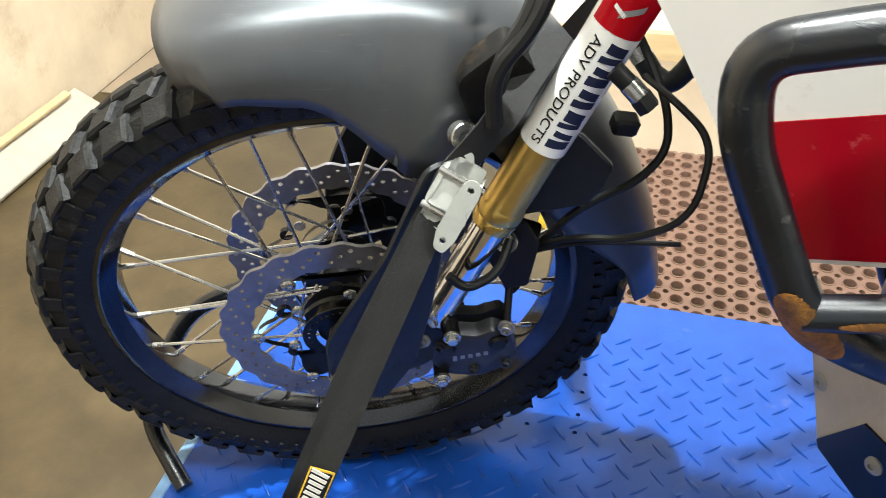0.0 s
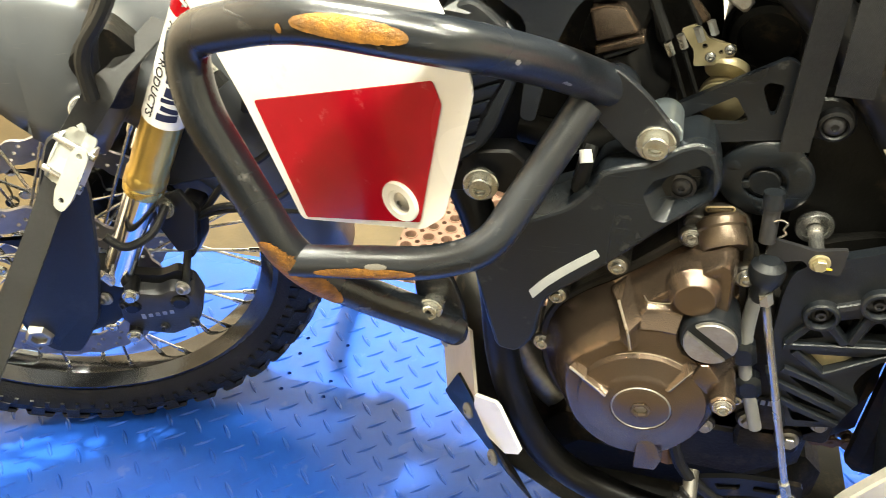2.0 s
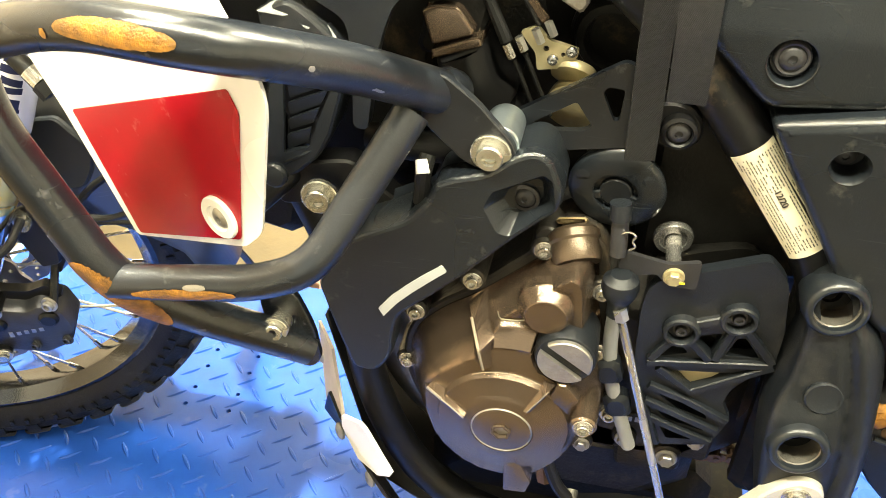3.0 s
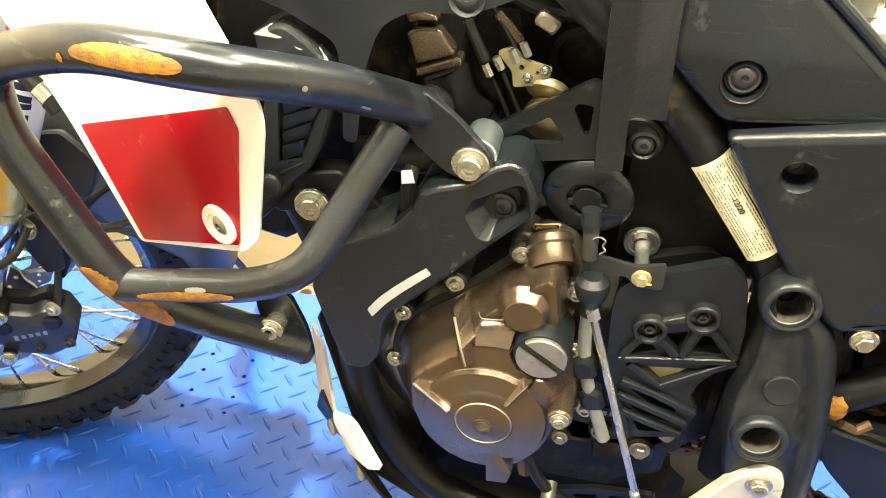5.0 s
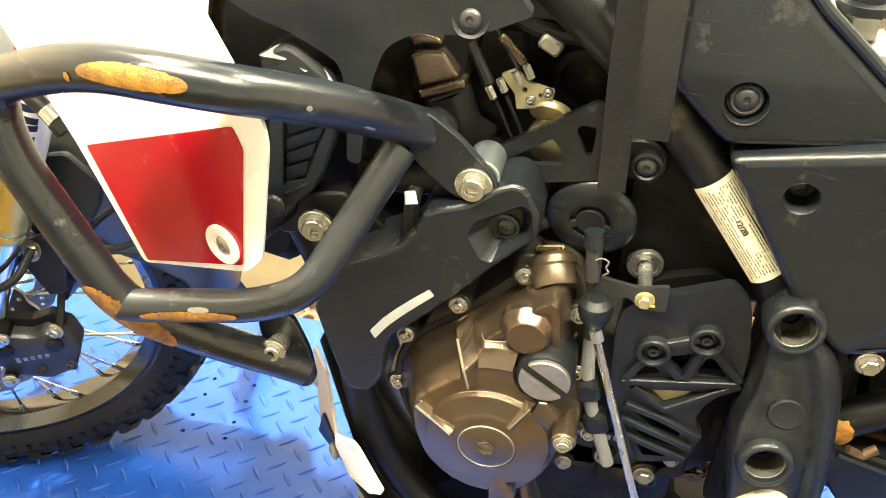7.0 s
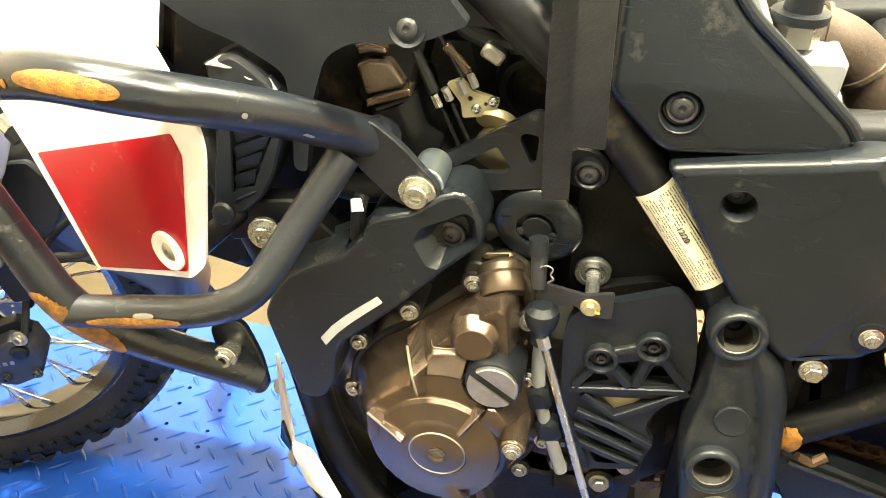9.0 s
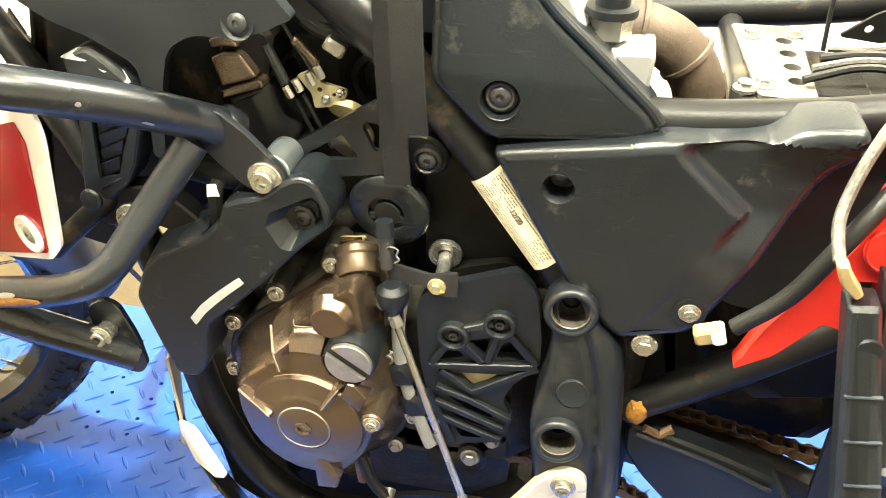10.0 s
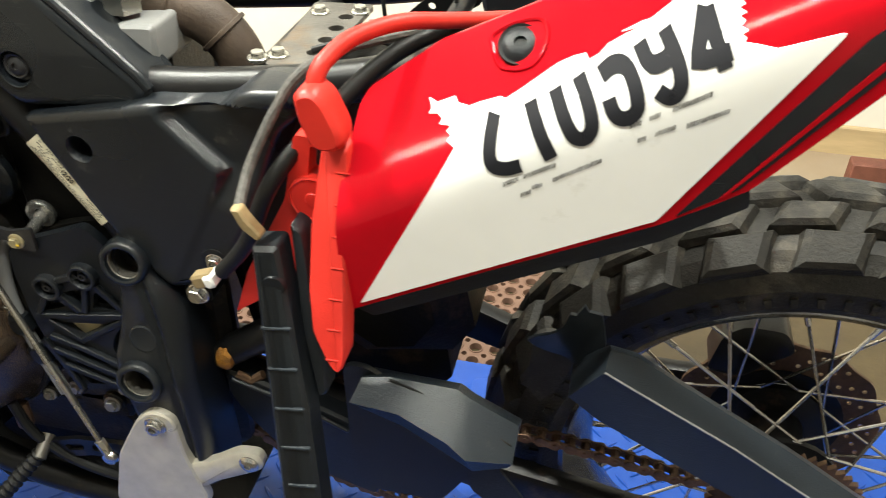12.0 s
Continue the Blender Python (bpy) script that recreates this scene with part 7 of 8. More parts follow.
for s in (-1,):
    face = TAIL
    pts = [(1.2027, 0.8026), (1.2070, 0.8110), (1.2572, 0.8459), (1.3332, 0.8827), (1.4581, 0.9480), (1.62, 1.00), (1.75, 1.02), (1.74, 0.98), (1.56, 0.885), (1.508, 0.826), (1.475, 0.789), (1.455, 0.7765), (1.421, 0.7575), (1.3155, 0.712), (1.208, 0.664, 0.003), (1.203, 0.70), (1.2003, 0.7621)]
    tail = part("tail_panel", sheet(pts, face, 0.0035, 0.006, 0.004), RED, bike, "red tail panel with a white torn sticker")
    top = [(1.26, 0.8141), (1.2566, 0.818), (1.2634, 0.8171), (1.2758, 0.823), (1.2785, 0.8203), (1.2874, 0.8208), (1.2943, 0.8243), (1.3079, 0.8299), (1.3115, 0.8296), (1.3212, 0.8364), (1.3275, 0.8413), (1.3432, 0.8532), (1.3527, 0.8584), (1.36, 0.8613), (1.3625, 0.8587), (1.3686, 0.8626), (1.3729, 0.8679), (1.3835, 0.8748), (1.3948, 0.881), (1.3803, 0.875), (1.3932, 0.8826), (1.3972, 0.8842), (1.4057, 0.8914), (1.4117, 0.8966), (1.4275, 0.9034), (1.4401, 0.9064)]
    right = [(1.4504, 0.9008), (1.4469, 0.8985), (1.4515, 0.8973), (1.448, 0.8949), (1.4514, 0.8936), (1.449, 0.8906), (1.4535, 0.8896), (1.4501, 0.887), (1.4531, 0.8859), (1.4522, 0.8837), (1.4606, 0.8839), (1.471, 0.8832)]
    left = [(1.2815, 0.7994), (1.2756, 0.8013), (1.2777, 0.8046), (1.2741, 0.8057), (1.2762, 0.8089), (1.2677, 0.8077), (1.2691, 0.8107), (1.2653, 0.8123), (1.2586, 0.8107)]
    white = [(1.217, 0.6725, 0.002)] + left + top + right + [(1.5074, 0.8960, 0.004), (1.4195, 0.7615, 0.002)]
    part("white_field", sheet(white, TAIL, 0.0012, 0.006, 0.0004, 0.0014, 2), WHITE, tail, "white sticker field with a torn edge")
    part("black_band", sheet([(1.431, 0.7655), (1.519, 0.892), (1.5597, 0.9302), (1.565, 0.910), (1.532, 0.868), (1.468, 0.7895)], TAIL, 0.0008, 0.012, 0.002, 0.0010), PLASTIC_FINE, tail, "black band near the rear edge")
    part("red_line", sheet([(1.456, 0.7815), (1.5275, 0.8755), (1.5619, 0.9176), (1.563, 0.9140), (1.5300, 0.8720), (1.4605, 0.7845)], TAIL, 0.0008, 0.012, 0.001, 0.0020), RED, tail)
    part("lower_lip", sheet([(1.208, 0.6635), (1.3155, 0.7115), (1.421, 0.757), (1.475, 0.789), (1.478, 0.772), (1.424, 0.740), (1.316, 0.694), (1.225, 0.655)], lambda x, z: TAIL(x, z) + 0.006, 0.003, 0.02, 0.003), PLASTIC, tail)
    # the figures on the sticker stay plain slanted bars

    def rounded_line(line):
        """Cut the corners of an open line twice, to bend it."""
        for _ in range(2 if len(line) > 3 else 0):
            cut = [line[0]]
            for p, q in zip(line, line[1:]):
                cut += [(p[0] * 0.75 + q[0] * 0.25, p[1] * 0.75 + q[1] * 0.25), (p[0] * 0.25 + q[0] * 0.75, p[1] * 0.25 + q[1] * 0.75)]
            line = cut + [line[-1]]
        return line

    def ribbon(line, w):
        """A flat band of ink along a line on the panel."""
        pts = [Vector(p) for p in line]
        dense = [p.lerp(q, k / 5) for p, q in zip(pts, pts[1:]) for k in range(5)] + [pts[-1]]
        rings = []
        for i, p in enumerate(dense):
            u = (dense[min(i + 1, len(dense) - 1)] - dense[max(i - 1, 0)]).normalized()
            v = Vector((-u.y, u.x)) * w / 2
            rings.append([(c.x, TAIL(c.x, c.y) - h, c.y) for c, h in ((p - v, 0.0012), (p - v, 0.0024), (p + v * 0.0, 0.0026), (p + v, 0.0024), (p + v, 0.0012))])
        return Geo().loops(rings, False, False, False)

    marks = Geo()
    figures = (((1.3056, 0.8220), (1.3053, 0.8060), (1.3081, 0.7944), (1.3180, 0.7932), (1.3280, 0.7972)),
               ((1.3284, 0.8328), (1.3470, 0.8041)),
               ((1.3433, 0.8419), (1.3551, 0.8245), (1.3610, 0.8182), (1.3680, 0.8192), (1.3710, 0.8273), (1.3660, 0.8399), (1.3572, 0.8509)),
               ((1.3711, 0.8536), (1.3780, 0.8607), (1.3870, 0.8615), (1.3950, 0.8496), (1.3970, 0.8392), (1.3900, 0.8332), (1.3830, 0.8353), (1.3780, 0.8438)),
               ((1.3919, 0.8730), (1.3999, 0.8631), (1.4098, 0.8681), (1.4118, 0.8733)),
               ((1.4057, 0.8820), (1.4168, 0.8689), (1.4209, 0.8564), (1.4160, 0.8482), (1.4069, 0.8525)),
               ((1.4275, 0.8960), (1.4269, 0.8697), (1.4458, 0.8786)),
               ((1.4285, 0.8960), (1.4439, 0.8693)))
    for line in figures:
        smooth = rounded_line(line)
        g = ribbon(smooth, 0.0088)
        marks.add(g.v, g.f)
    tagged(part("figures_print", marks, INK, tail, "large black shapes of the torn print"), kind="stuff")
    rnd = random.Random(8)
    small = Geo()
    for p, q in (((1.318, 0.783), (1.328, 0.7885)), ((1.331, 0.790), (1.352, 0.801)), ((1.337, 0.782), (1.345, 0.786)), ((1.350, 0.789), (1.380, 0.806)), ((1.3940, 0.8301), (1.4020, 0.8341)), ((1.4050, 0.8361), (1.4120, 0.8401)), ((1.4180, 0.8431), (1.4400, 0.8551)), ((1.400, 0.821), (1.406, 0.824)), ((1.410, 0.826), (1.422, 0.832)), ((1.428, 0.833), (1.452, 0.845)), ((1.330, 0.776), (1.338, 0.780))):
        a, b = Vector(p), Vector(q)
        u = (b - a).normalized()
        lean = Vector((-u.y, u.x)) * 0.0017 + u * 0.0009
        for k in range(int((b - a).length / 0.0019)):
            c = a + u * (0.0019 * k)
            w = u * rnd.uniform(0.0004, 0.0007)
            lo, hi = c - lean * rnd.uniform(0.7, 1), c + lean * rnd.uniform(0.7, 1)
            small.add([(e.x, TAIL(e.x, e.y) - 0.0021, e.y) for e in (lo - w, lo + w, hi + w, hi - w)], [(0, 1, 2, 3)])
    tagged(part("print", small, INK_FADED, tail), kind="stuff")
    # moulded screw pocket: crisp raised rim, sloping wall, black disc for the hole's shade
    sx, sz = 1.3157, 0.8557
    rim = [(1.2927, 0.8551), (1.2985, 0.8594), (1.3069, 0.8645), (1.3207, 0.8695), (1.3297, 0.871), (1.3337, 0.8658), (1.3338, 0.8586), (1.3305, 0.8517), (1.3252, 0.8466), (1.3151, 0.8428), (1.3053, 0.8416), (1.3006, 0.8439), (1.2961, 0.8498)]
    nrm = Vector((-0.05, -1, 1.1)).normalized()
    lp = rounded([(x, z, 0.004) for x, z in rim], 0.004, 3)
    rings = []
    for s, h in ((1.06, -0.0005), (1.02, 0.0016), (0.98, 0.0018), (0.90, 0.0008)):
        rings.append([Vector((sx + (x - sx) * s, TAIL(sx + (x - sx) * s, sz + (z - sz) * s), sz + (z - sz) * s)) + nrm * h for x, z in lp])
    part("pocket_rim", Geo().loops(rings, True, False, False), RED, tail, "", 25)
    spot = along((sx, TAIL(sx, sz), sz), nrm)
    part("screw_hole_shade", Geo().lathe([(0.0158, -0.0005), (0.0150, 0.0012), (0.0142, 0.0008), (0.0135, 0.0002), (0, 0.0002)], 36, spot), HOSE, tail, "black disc for the shade in the screw hole")
    bolt(tail, Vector((sx, TAIL(sx, sz), sz)), nrm, 0.0085, "button", PLASTIC)

# ---- tail frame hardware between the rails ----
g = cut_plate([(1.075, 0.075), (1.135, 0.080), (1.130, -0.085), (1.085, -0.085)], [circle(1.118, y, 0.0075, 12) for y in (-0.05, -0.02, 0.01, 0.04)], 0.0, -0.005, 0.006)
g.v = [(x, z, y + 0.779) for x, y, z in g.v]
plate = part("bracket_plate", g, ALU_RAW, bike, "stained aluminium bracket with holes")
for x, y in ((1.09, -0.065), (1.09, 0.045), (1.128, 0.055), (1.075, -0.075)):
    bolt(plate, (x, y, 0.780), (0, 0, 1), 0.0065, "hex", ZINC)
part("cross_member", Geo().tube([(1.08, -0.12, 0.765), (1.08, 0.12, 0.765)], 0.012, 12), BLACK_METAL, frame_part)
part("cross_member", Geo().tube([(1.23, -0.115, 0.795), (1.23, 0.115, 0.795)], 0.010, 12), BLACK_METAL, frame_part)
hose = Geo().tube([(0.955, -0.055, 0.806), (0.985, -0.050, 0.812), (1.018, -0.044, 0.800), (1.042, -0.042, 0.772), (1.052, -0.04, 0.730)], lambda t: 0.0235 - 0.002 * t, 28, 0.022, True, 6)
boot = part("intake_boot", hose, RUBBER_BOOT, bike, "perished brown rubber intake boot")
for p, dr in (((0.990, -0.049, 0.811), (0.9, 0.05, -0.1)), ((1.030, -0.043, 0.787), (0.65, 0.02, -0.72))):
    part("band", Geo().lathe([(0.0220, -0.0025), (0.0246, -0.0018), (0.0246, 0.0018), (0.0220, 0.0025)], 32, along(p, dr), closed=True), RUBBER_BOOT, boot)
g = Geo().lathe([(0.030, 0.0), (0.034, 0.001), (0.034, 0.006), (0.022, 0.007), (0.020, 0.014), (0.017, 0.018), (0, 0.018)], 6, pose(0.958, -0.085, 0.822, 90, 0, 0))
filler = part("breather_cap", Geo().lathe([(0.020, 0.0), (0.020, 0.006), (0.013, 0.007), (0.013, 0.018), (0.010, 0.021), (0, 0.021)], 24, pose(0.965, -0.090, 0.835, 90, 0, 0)), PLASTIC, bike, "dark cap on a grey plastic housing")
part("nut", Geo().lathe([(0.017, -0.014), (0.017, 0.001), (0, 0.001)], 6, pose(0.965, -0.090, 0.832, 90, 0, 0)), ZINC, filler)
part("housing", shell([(0.925, 0.870), (0.958, 0.812), (1.002, 0.815), (1.000, 0.775), (0.94, 0.79), (0.90, 0.86)], [(0, 0.08), (0, 0.004), (0.003, 0)], flat_y(-0.112), 0.006), GREY_PLASTIC, filler, "grey plastic housing")
part("battery_tray", Geo().box((0.20, 0.17, 0.04), pose(1.18, 0.01, 0.735), 0.008), DARK, bike)
for x, y, z, sx, sy, sz in ((1.283, 0.00, 0.822, 0.045, 0.035, 0.035), (1.30, -0.035, 0.812, 0.05, 0.03, 0.02), (1.36, 0.03, 0.868, 0.045, 0.03, 0.03)):
    rel = part("relay", Geo().box((sx, sy, sz), pose(x, y, z, 0, -14, 4), 0.004), PLASTIC, bike, "black relay box")
    part("terminal", Geo().box((sx * 0.5, sy * 0.5, 0.012), pose(x, y - sy * 0.5, z - 0.014, 0, -14, 4), 0.001), BRASS if y == 0.0 else DULL, rel)
g = cut_plate([(1.17, 0.775), (1.21, 0.772), (1.245, 0.79), (1.245, 0.815), (1.20, 0.800)], [circle(1.195, 0.784, 0.004, 10), circle(1.225, 0.796, 0.004, 10)], 0, 0.004, 0.006, flat_y(0.075))
part("rail_tab", g, BLACK_METAL, frame_part)
g = cut_plate([(1.245, 0.78), (1.275, 0.785), (1.28, 0.82), (1.25, 0.82)], [circle(1.262, 0.80, 0.005, 10)], 0, 0.004, 0.006, flat_y(0.08))
part("rail_tab", g, BLACK_METAL, frame_part)
part("loop_wire", Geo().tube([(1.155, 0.05, 0.77), (1.150, 0.05, 0.83), (1.185, 0.045, 0.868), (1.225, 0.04, 0.835), (1.230, 0.03, 0.79)], 0.0022, 8, 0.04), HOSE, bike)
for k in range(4):
    part("wiring", Geo().tube([(1.12 + 0.01 * k, -0.06 + 0.025 * k, 0.785), (1.17, -0.05 + 0.02 * k, 0.80 - 0.004 * k), (1.22 + 0.01 * k, -0.06 + 0.03 * k, 0.79), (1.28, -0.03, 0.80)], 0.0035, 8, 0.03), (HOSE, WIRE_GREY, HOSE, ALU_RAW)[k], bike)

# ---- clamps of a booster cable, hung over the frame ----
RC = lambda x, z: -0.222 - 0.457 * (0.781 - z)
red = thing("cable_clamp", "red booster cable clamp hung over the frame", "cable clamp", (1.18, -0.2, 0.62), "booster clamps")
inv = Matrix.Translation((-1.18, 0.2, -0.62))


def rpart(nm, g, mat, label=""):
    return part(nm, g.moved(inv), mat, red, label)


rpart("jaw_handle", shell([(1.184, 0.788), (1.204, 0.784), (1.207, 0.750), (1.207, 0.712), (1.212, 0.656), (1.213, 0.638, 0.005), (1.2085, 0.631, 0.005), (1.201, 0.637), (1.187, 0.658), (1.182, 0.685), (1.180, 0.730)], [(0, 0.024), (0, 0.003), (0.0015, 0.0005), (0.003, 0.0)], RC, 0.004), RED_SOFT)
rpart("jaw_body", cut_plate([(1.160, 0.786), (1.186, 0.782), (1.194, 0.700), (1.184, 0.651), (1.168, 0.656), (1.144, 0.664), (1.118, 0.628), (1.092, 0.609, 0.002), (1.108, 0.655), (1.148, 0.730)], [[(1.172, 0.778), (1.181, 0.777), (1.178, 0.750), (1.168, 0.752)], [(1.152, 0.704), (1.172, 0.706), (1.174, 0.668), (1.158, 0.672)]], 0, 0.018, 0.005, lambda x, z: -0.212), RED_SOFT)
rpart("hinge", Geo().lathe([(0.0195, 0.004), (0.0190, -0.002), (0.0175, -0.003), (0.0165, -0.0022), (0.006, -0.0022), (0.005, -0.0035), (0, -0.0035)], 32, pose(1.171, -0.213, 0.734)), RED_SOFT)
for k in range(7):
    z = 0.768 - 0.021 * k
    rpart("grip_rib", Geo().box((0.010, 0.0016, 0.0014), pose(1.2015 + 0.0004 * k, RC(1.2, z) - 0.0002, z), 0.0004), RED_SOFT)
rpart("cable_boot", shell([(1.171, 0.829), (1.185, 0.834), (1.195, 0.826), (1.205, 0.803), (1.206, 0.791), (1.191, 0.786), (1.181, 0.790), (1.173, 0.811)], [(0.002, 0.030), (0, 0.022), (0, 0.006), (0.002, 0.002), (0.004, 0.0)], flat_y(-0.238), 0.006), RED_SOFT)
rpart("cable", Geo().tube([(1.181, -0.222, 0.815), (1.182, -0.215, 0.838), (1.196, -0.190, 0.852), (1.225, -0.160, 0.857), (1.265, -0.12, 0.846), (1.31, -0.08, 0.838)], 0.0062, 14, 0.03), RED_SOFT, "orange-red cable")
BC = lambda x, z: -0.262 - 0.35 * max(0, 0.71 - z)
blk = thing("cable_clamp", "black ribbed booster cable clamp hung beside the red one", "cable clamp", (1.17, -0.3, 0.45), "booster clamps")
inv2 = Matrix.Translation((-1.17, 0.3, -0.45))
part("jaw_handle", shell([(1.138, 0.716), (1.159, 0.719), (1.172, 0.660), (1.186, 0.600), (1.205, 0.500), (1.215, 0.42), (1.19, 0.415), (1.172, 0.500), (1.153, 0.620)], [(0, 0.024), (0, 0.004), (0.003, 0.0), (0.006, -0.0005)], BC, 0.004).moved(inv2), PLASTIC, blk)
part("jaw_handle", shell([(1.162, 0.728), (1.172, 0.722), (1.186, 0.650), (1.196, 0.600), (1.188, 0.595), (1.172, 0.65)], [(0, 0.02), (0, 0.003), (0.002, 0)], lambda x, z: BC(x, z) + 0.02, 0.004).moved(inv2), PLASTIC, blk)
for k in range(7):
    z = 0.66 - 0.030 * k
    x = 1.160 + (0.66 - z) * 0.21
    part("grip_rib", Geo().box((0.024, 0.004, 0.0022), pose(x, BC(x, z) - 0.001, z, 0, -8, 0), 0.0006).moved(inv2), GUARD, blk)
part("boss", Geo().lathe([(0.009, 0.003), (0.0085, -0.001), (0, -0.0015)], 20, pose(1.157, BC(1.157, 0.69), 0.69)).moved(inv2), PLASTIC, blk)

# ---- loose wires with a plug ----
wire = thing("wiring_lead", "grey sleeved lead with a yellow plug hanging from the frame", "cable", (1.13, -0.2, 0.74))
inv3 = Matrix.Translation((-1.13, 0.2, -0.74))
part("sleeve", Geo().tube([(1.24, -0.12, 0.838), (1.184, -0.168, 0.836), (1.154, -0.185, 0.820), (1.136, -0.205, 0.785), (1.126, -0.225, 0.757), (1.128, -0.248, 0.742)], 0.0042, 10, 0.03).moved(inv3), WIRE_GREY, wire)
part("plug", shell([(1.124, 0.745), (1.132, 0.746), (1.136, 0.738), (1.147, 0.724), (1.143, 0.719), (1.131, 0.729)], [(0, 0.010), (0, 0.002), (0.0015, 0)], flat_y(-0.258), 0.003).moved(inv3), YELLOW_PLUG, wire)
lead = thing("wiring_lead", "black taped lead with a corroded white plug", "cable", (1.08, -0.2, 0.66))
inv4 = Matrix.Translation((-1.08, 0.2, -0.66))
part("sleeve", Geo().tube([(1.26, -0.10, 0.838), (1.215, -0.150, 0.828), (1.176, -0.190, 0.790), (1.142, -0.222, 0.752), (1.114, -0.218, 0.685), (1.085, -0.213, 0.650)], 0.0068, 12, 0.04).moved(inv4), HOSE, lead)
part("plug", Geo().box((0.021, 0.014, 0.013), pose(1.068, -0.212, 0.640, 0, -20, 0), 0.002).moved(inv4), YELLOW_PLUG, lead)
part("insert", Geo().box((0.010, 0.018, 0.012), pose(1.075, -0.2125, 0.642, 0, -20, 0), 0.002).moved(inv4), WHITE, lead)

# ---- footrest hanger, gear lever, stand ----
pts = [(0.905, 0.300), (0.925, 0.380), (0.958, 0.440), (0.978, 0.457, 0.014), (0.999, 0.450, 0.012), (1.003, 0.400), (1.02, 0.33), (1.00, 0.29)]
peg = part("footrest_hanger", shell(pts, [(0, 0.012), (0, 0.002), (0.002, 0)], flat_y(-0.208), 0.01), ALU, bike, "bare aluminium footrest hanger")
part("arm", shell([(0.980, 0.372), (1.030, 0.392), (1.060, 0.414, 0.008), (1.085, 0.417, 0.01), (1.089, 0.398, 0.01), (1.070, 0.385), (1.035, 0.365), (0.985, 0.325)], [(0, 0.012), (0, 0.002), (0.003, 0)], flat_y(-0.206), 0.006), ALU, peg)
bolt(peg, (0.979, -0.2085, 0.437), (0, -1, 0), 0.0078, "allen", STEEL)
bolt(peg, (1.073, -0.207, 0.402), (0, -1, 0), 0.0070, "button", STEEL)
g = cut_plate([(0.80, 0.330), (0.845, 0.345), (0.905, 0.350), (0.908, 0.325), (0.86, 0.322), (0.81, 0.305)], [[(0.825, 0.331), (0.85, 0.337), (0.85, 0.328), (0.83, 0.322)], [(0.862, 0.339), (0.885, 0.341), (0.885, 0.331), (0.862, 0.330)]], 0, 0.006, 0.006, flat_y(-0.172))
lever = part("gear_lever", g, BLACK_METAL, bike, "black gear lever with a ribbed rubber toe piece")
pts2 = [Vector((0.802, -0.185, 0.325)).lerp(Vector((0.752, -0.225, 0.268)), k / 40) for k in range(41)]
part("toe_rubber", Geo().tube(pts2, lambda t: 0.0082 + 0.0014 * math.sin(t * 62), 14), RUBBER, lever)
part("toe_tip", Geo().tube([(0.752, -0.225, 0.268), (0.749, -0.2275, 0.2645)], 0.0088, 14), RUST, lever)
part("joint", Geo().tube([(0.803, -0.165, 0.335), (0.803, -0.19, 0.322)], 0.0075, 12), ALU_RAW, lever)
part("drain_hose", Geo().tube([(0.775, -0.17, 0.385), (0.790, -0.175, 0.345), (0.835, -0.170, 0.300), (0.93, -0.165, 0.275)], 0.006, 10, 0.03), HOSE, engine)
part("drain_nut", Geo().tube([(0.773, -0.16, 0.372), (0.778, -0.165, 0.345)], 0.009, 8), RUSTY, engine)
part("sump", Geo().box((0.30, 0.20, 0.08), pose(0.80, 0.0, 0.25), 0.02), DARK, engine)
# skid plate
def slab(outline, thick):
    """A flat sheet bent nowhere: the outline and a copy of it behind."""
    p = [Vector(q) for q in outline]
    nrm = (p[1] - p[0]).cross(p[2] - p[0]).normalized() * thick
    k = len(p)
    return Geo().add(p + [q + nrm for q in p], [tuple(range(k)), tuple(range(2 * k - 1, k - 1, -1))] + [(i, i + k, (i + 1) % k + k, (i + 1) % k) for i in range(k)])


skid = part("skid_plate", slab([(0.517, -0.055, 0.394), (0.571, -0.160, 0.466), (0.582, -0.175, 0.394), (0.579, -0.170, 0.380), (0.559, -0.140, 0.383), (0.537, -0.103, 0.312)], 0.003), BOARD, bike, "grey and white aluminium skid plate")
part("front_plate", slab([(0.535, -0.106, 0.316), (0.557, -0.143, 0.387), (0.578, -0.173, 0.388), (0.601, -0.187, 0.348), (0.622, -0.187, 0.300), (0.662, -0.175, 0.225), (0.612, -0.126, 0.222), (0.540, -0.103, 0.300)], 0.003), BLACK_METAL, skid)
part("bent_edge", slab([(0.582, -0.178, 0.397), (0.605, -0.193, 0.409), (0.610, -0.194, 0.403), (0.634, -0.196, 0.348), (0.632, -0.194, 0.341), (0.618, -0.188, 0.331), (0.599, -0.188, 0.352), (0.582, -0.178, 0.382)], 0.004), WHITE, skid, "bent white edge of the plate")
g = Geo().add([(0.525, -0.05, 0.40), (0.525, 0.05, 0.40), (0.60, 0.12, 0.24), (0.60, -0.12, 0.24), (0.70, 0.14, 0.20), (0.70, -0.14, 0.20), (1.0, 0.12, 0.20), (1.0, -0.12, 0.20)], [(0, 1, 2, 3), (3, 2, 4, 5), (5, 4, 6, 7)])
part("belly_plate", g, BLACK_METAL, skid, "", 35, 0.004)
for p in ((0.572, -0.160, 0.352), (0.602, -0.166, 0.292), (0.528, -0.083, 0.372)):
    bolt(skid, p, (-0.75, -0.65, 0.1), 0.006, "button", GREY_PLASTIC)
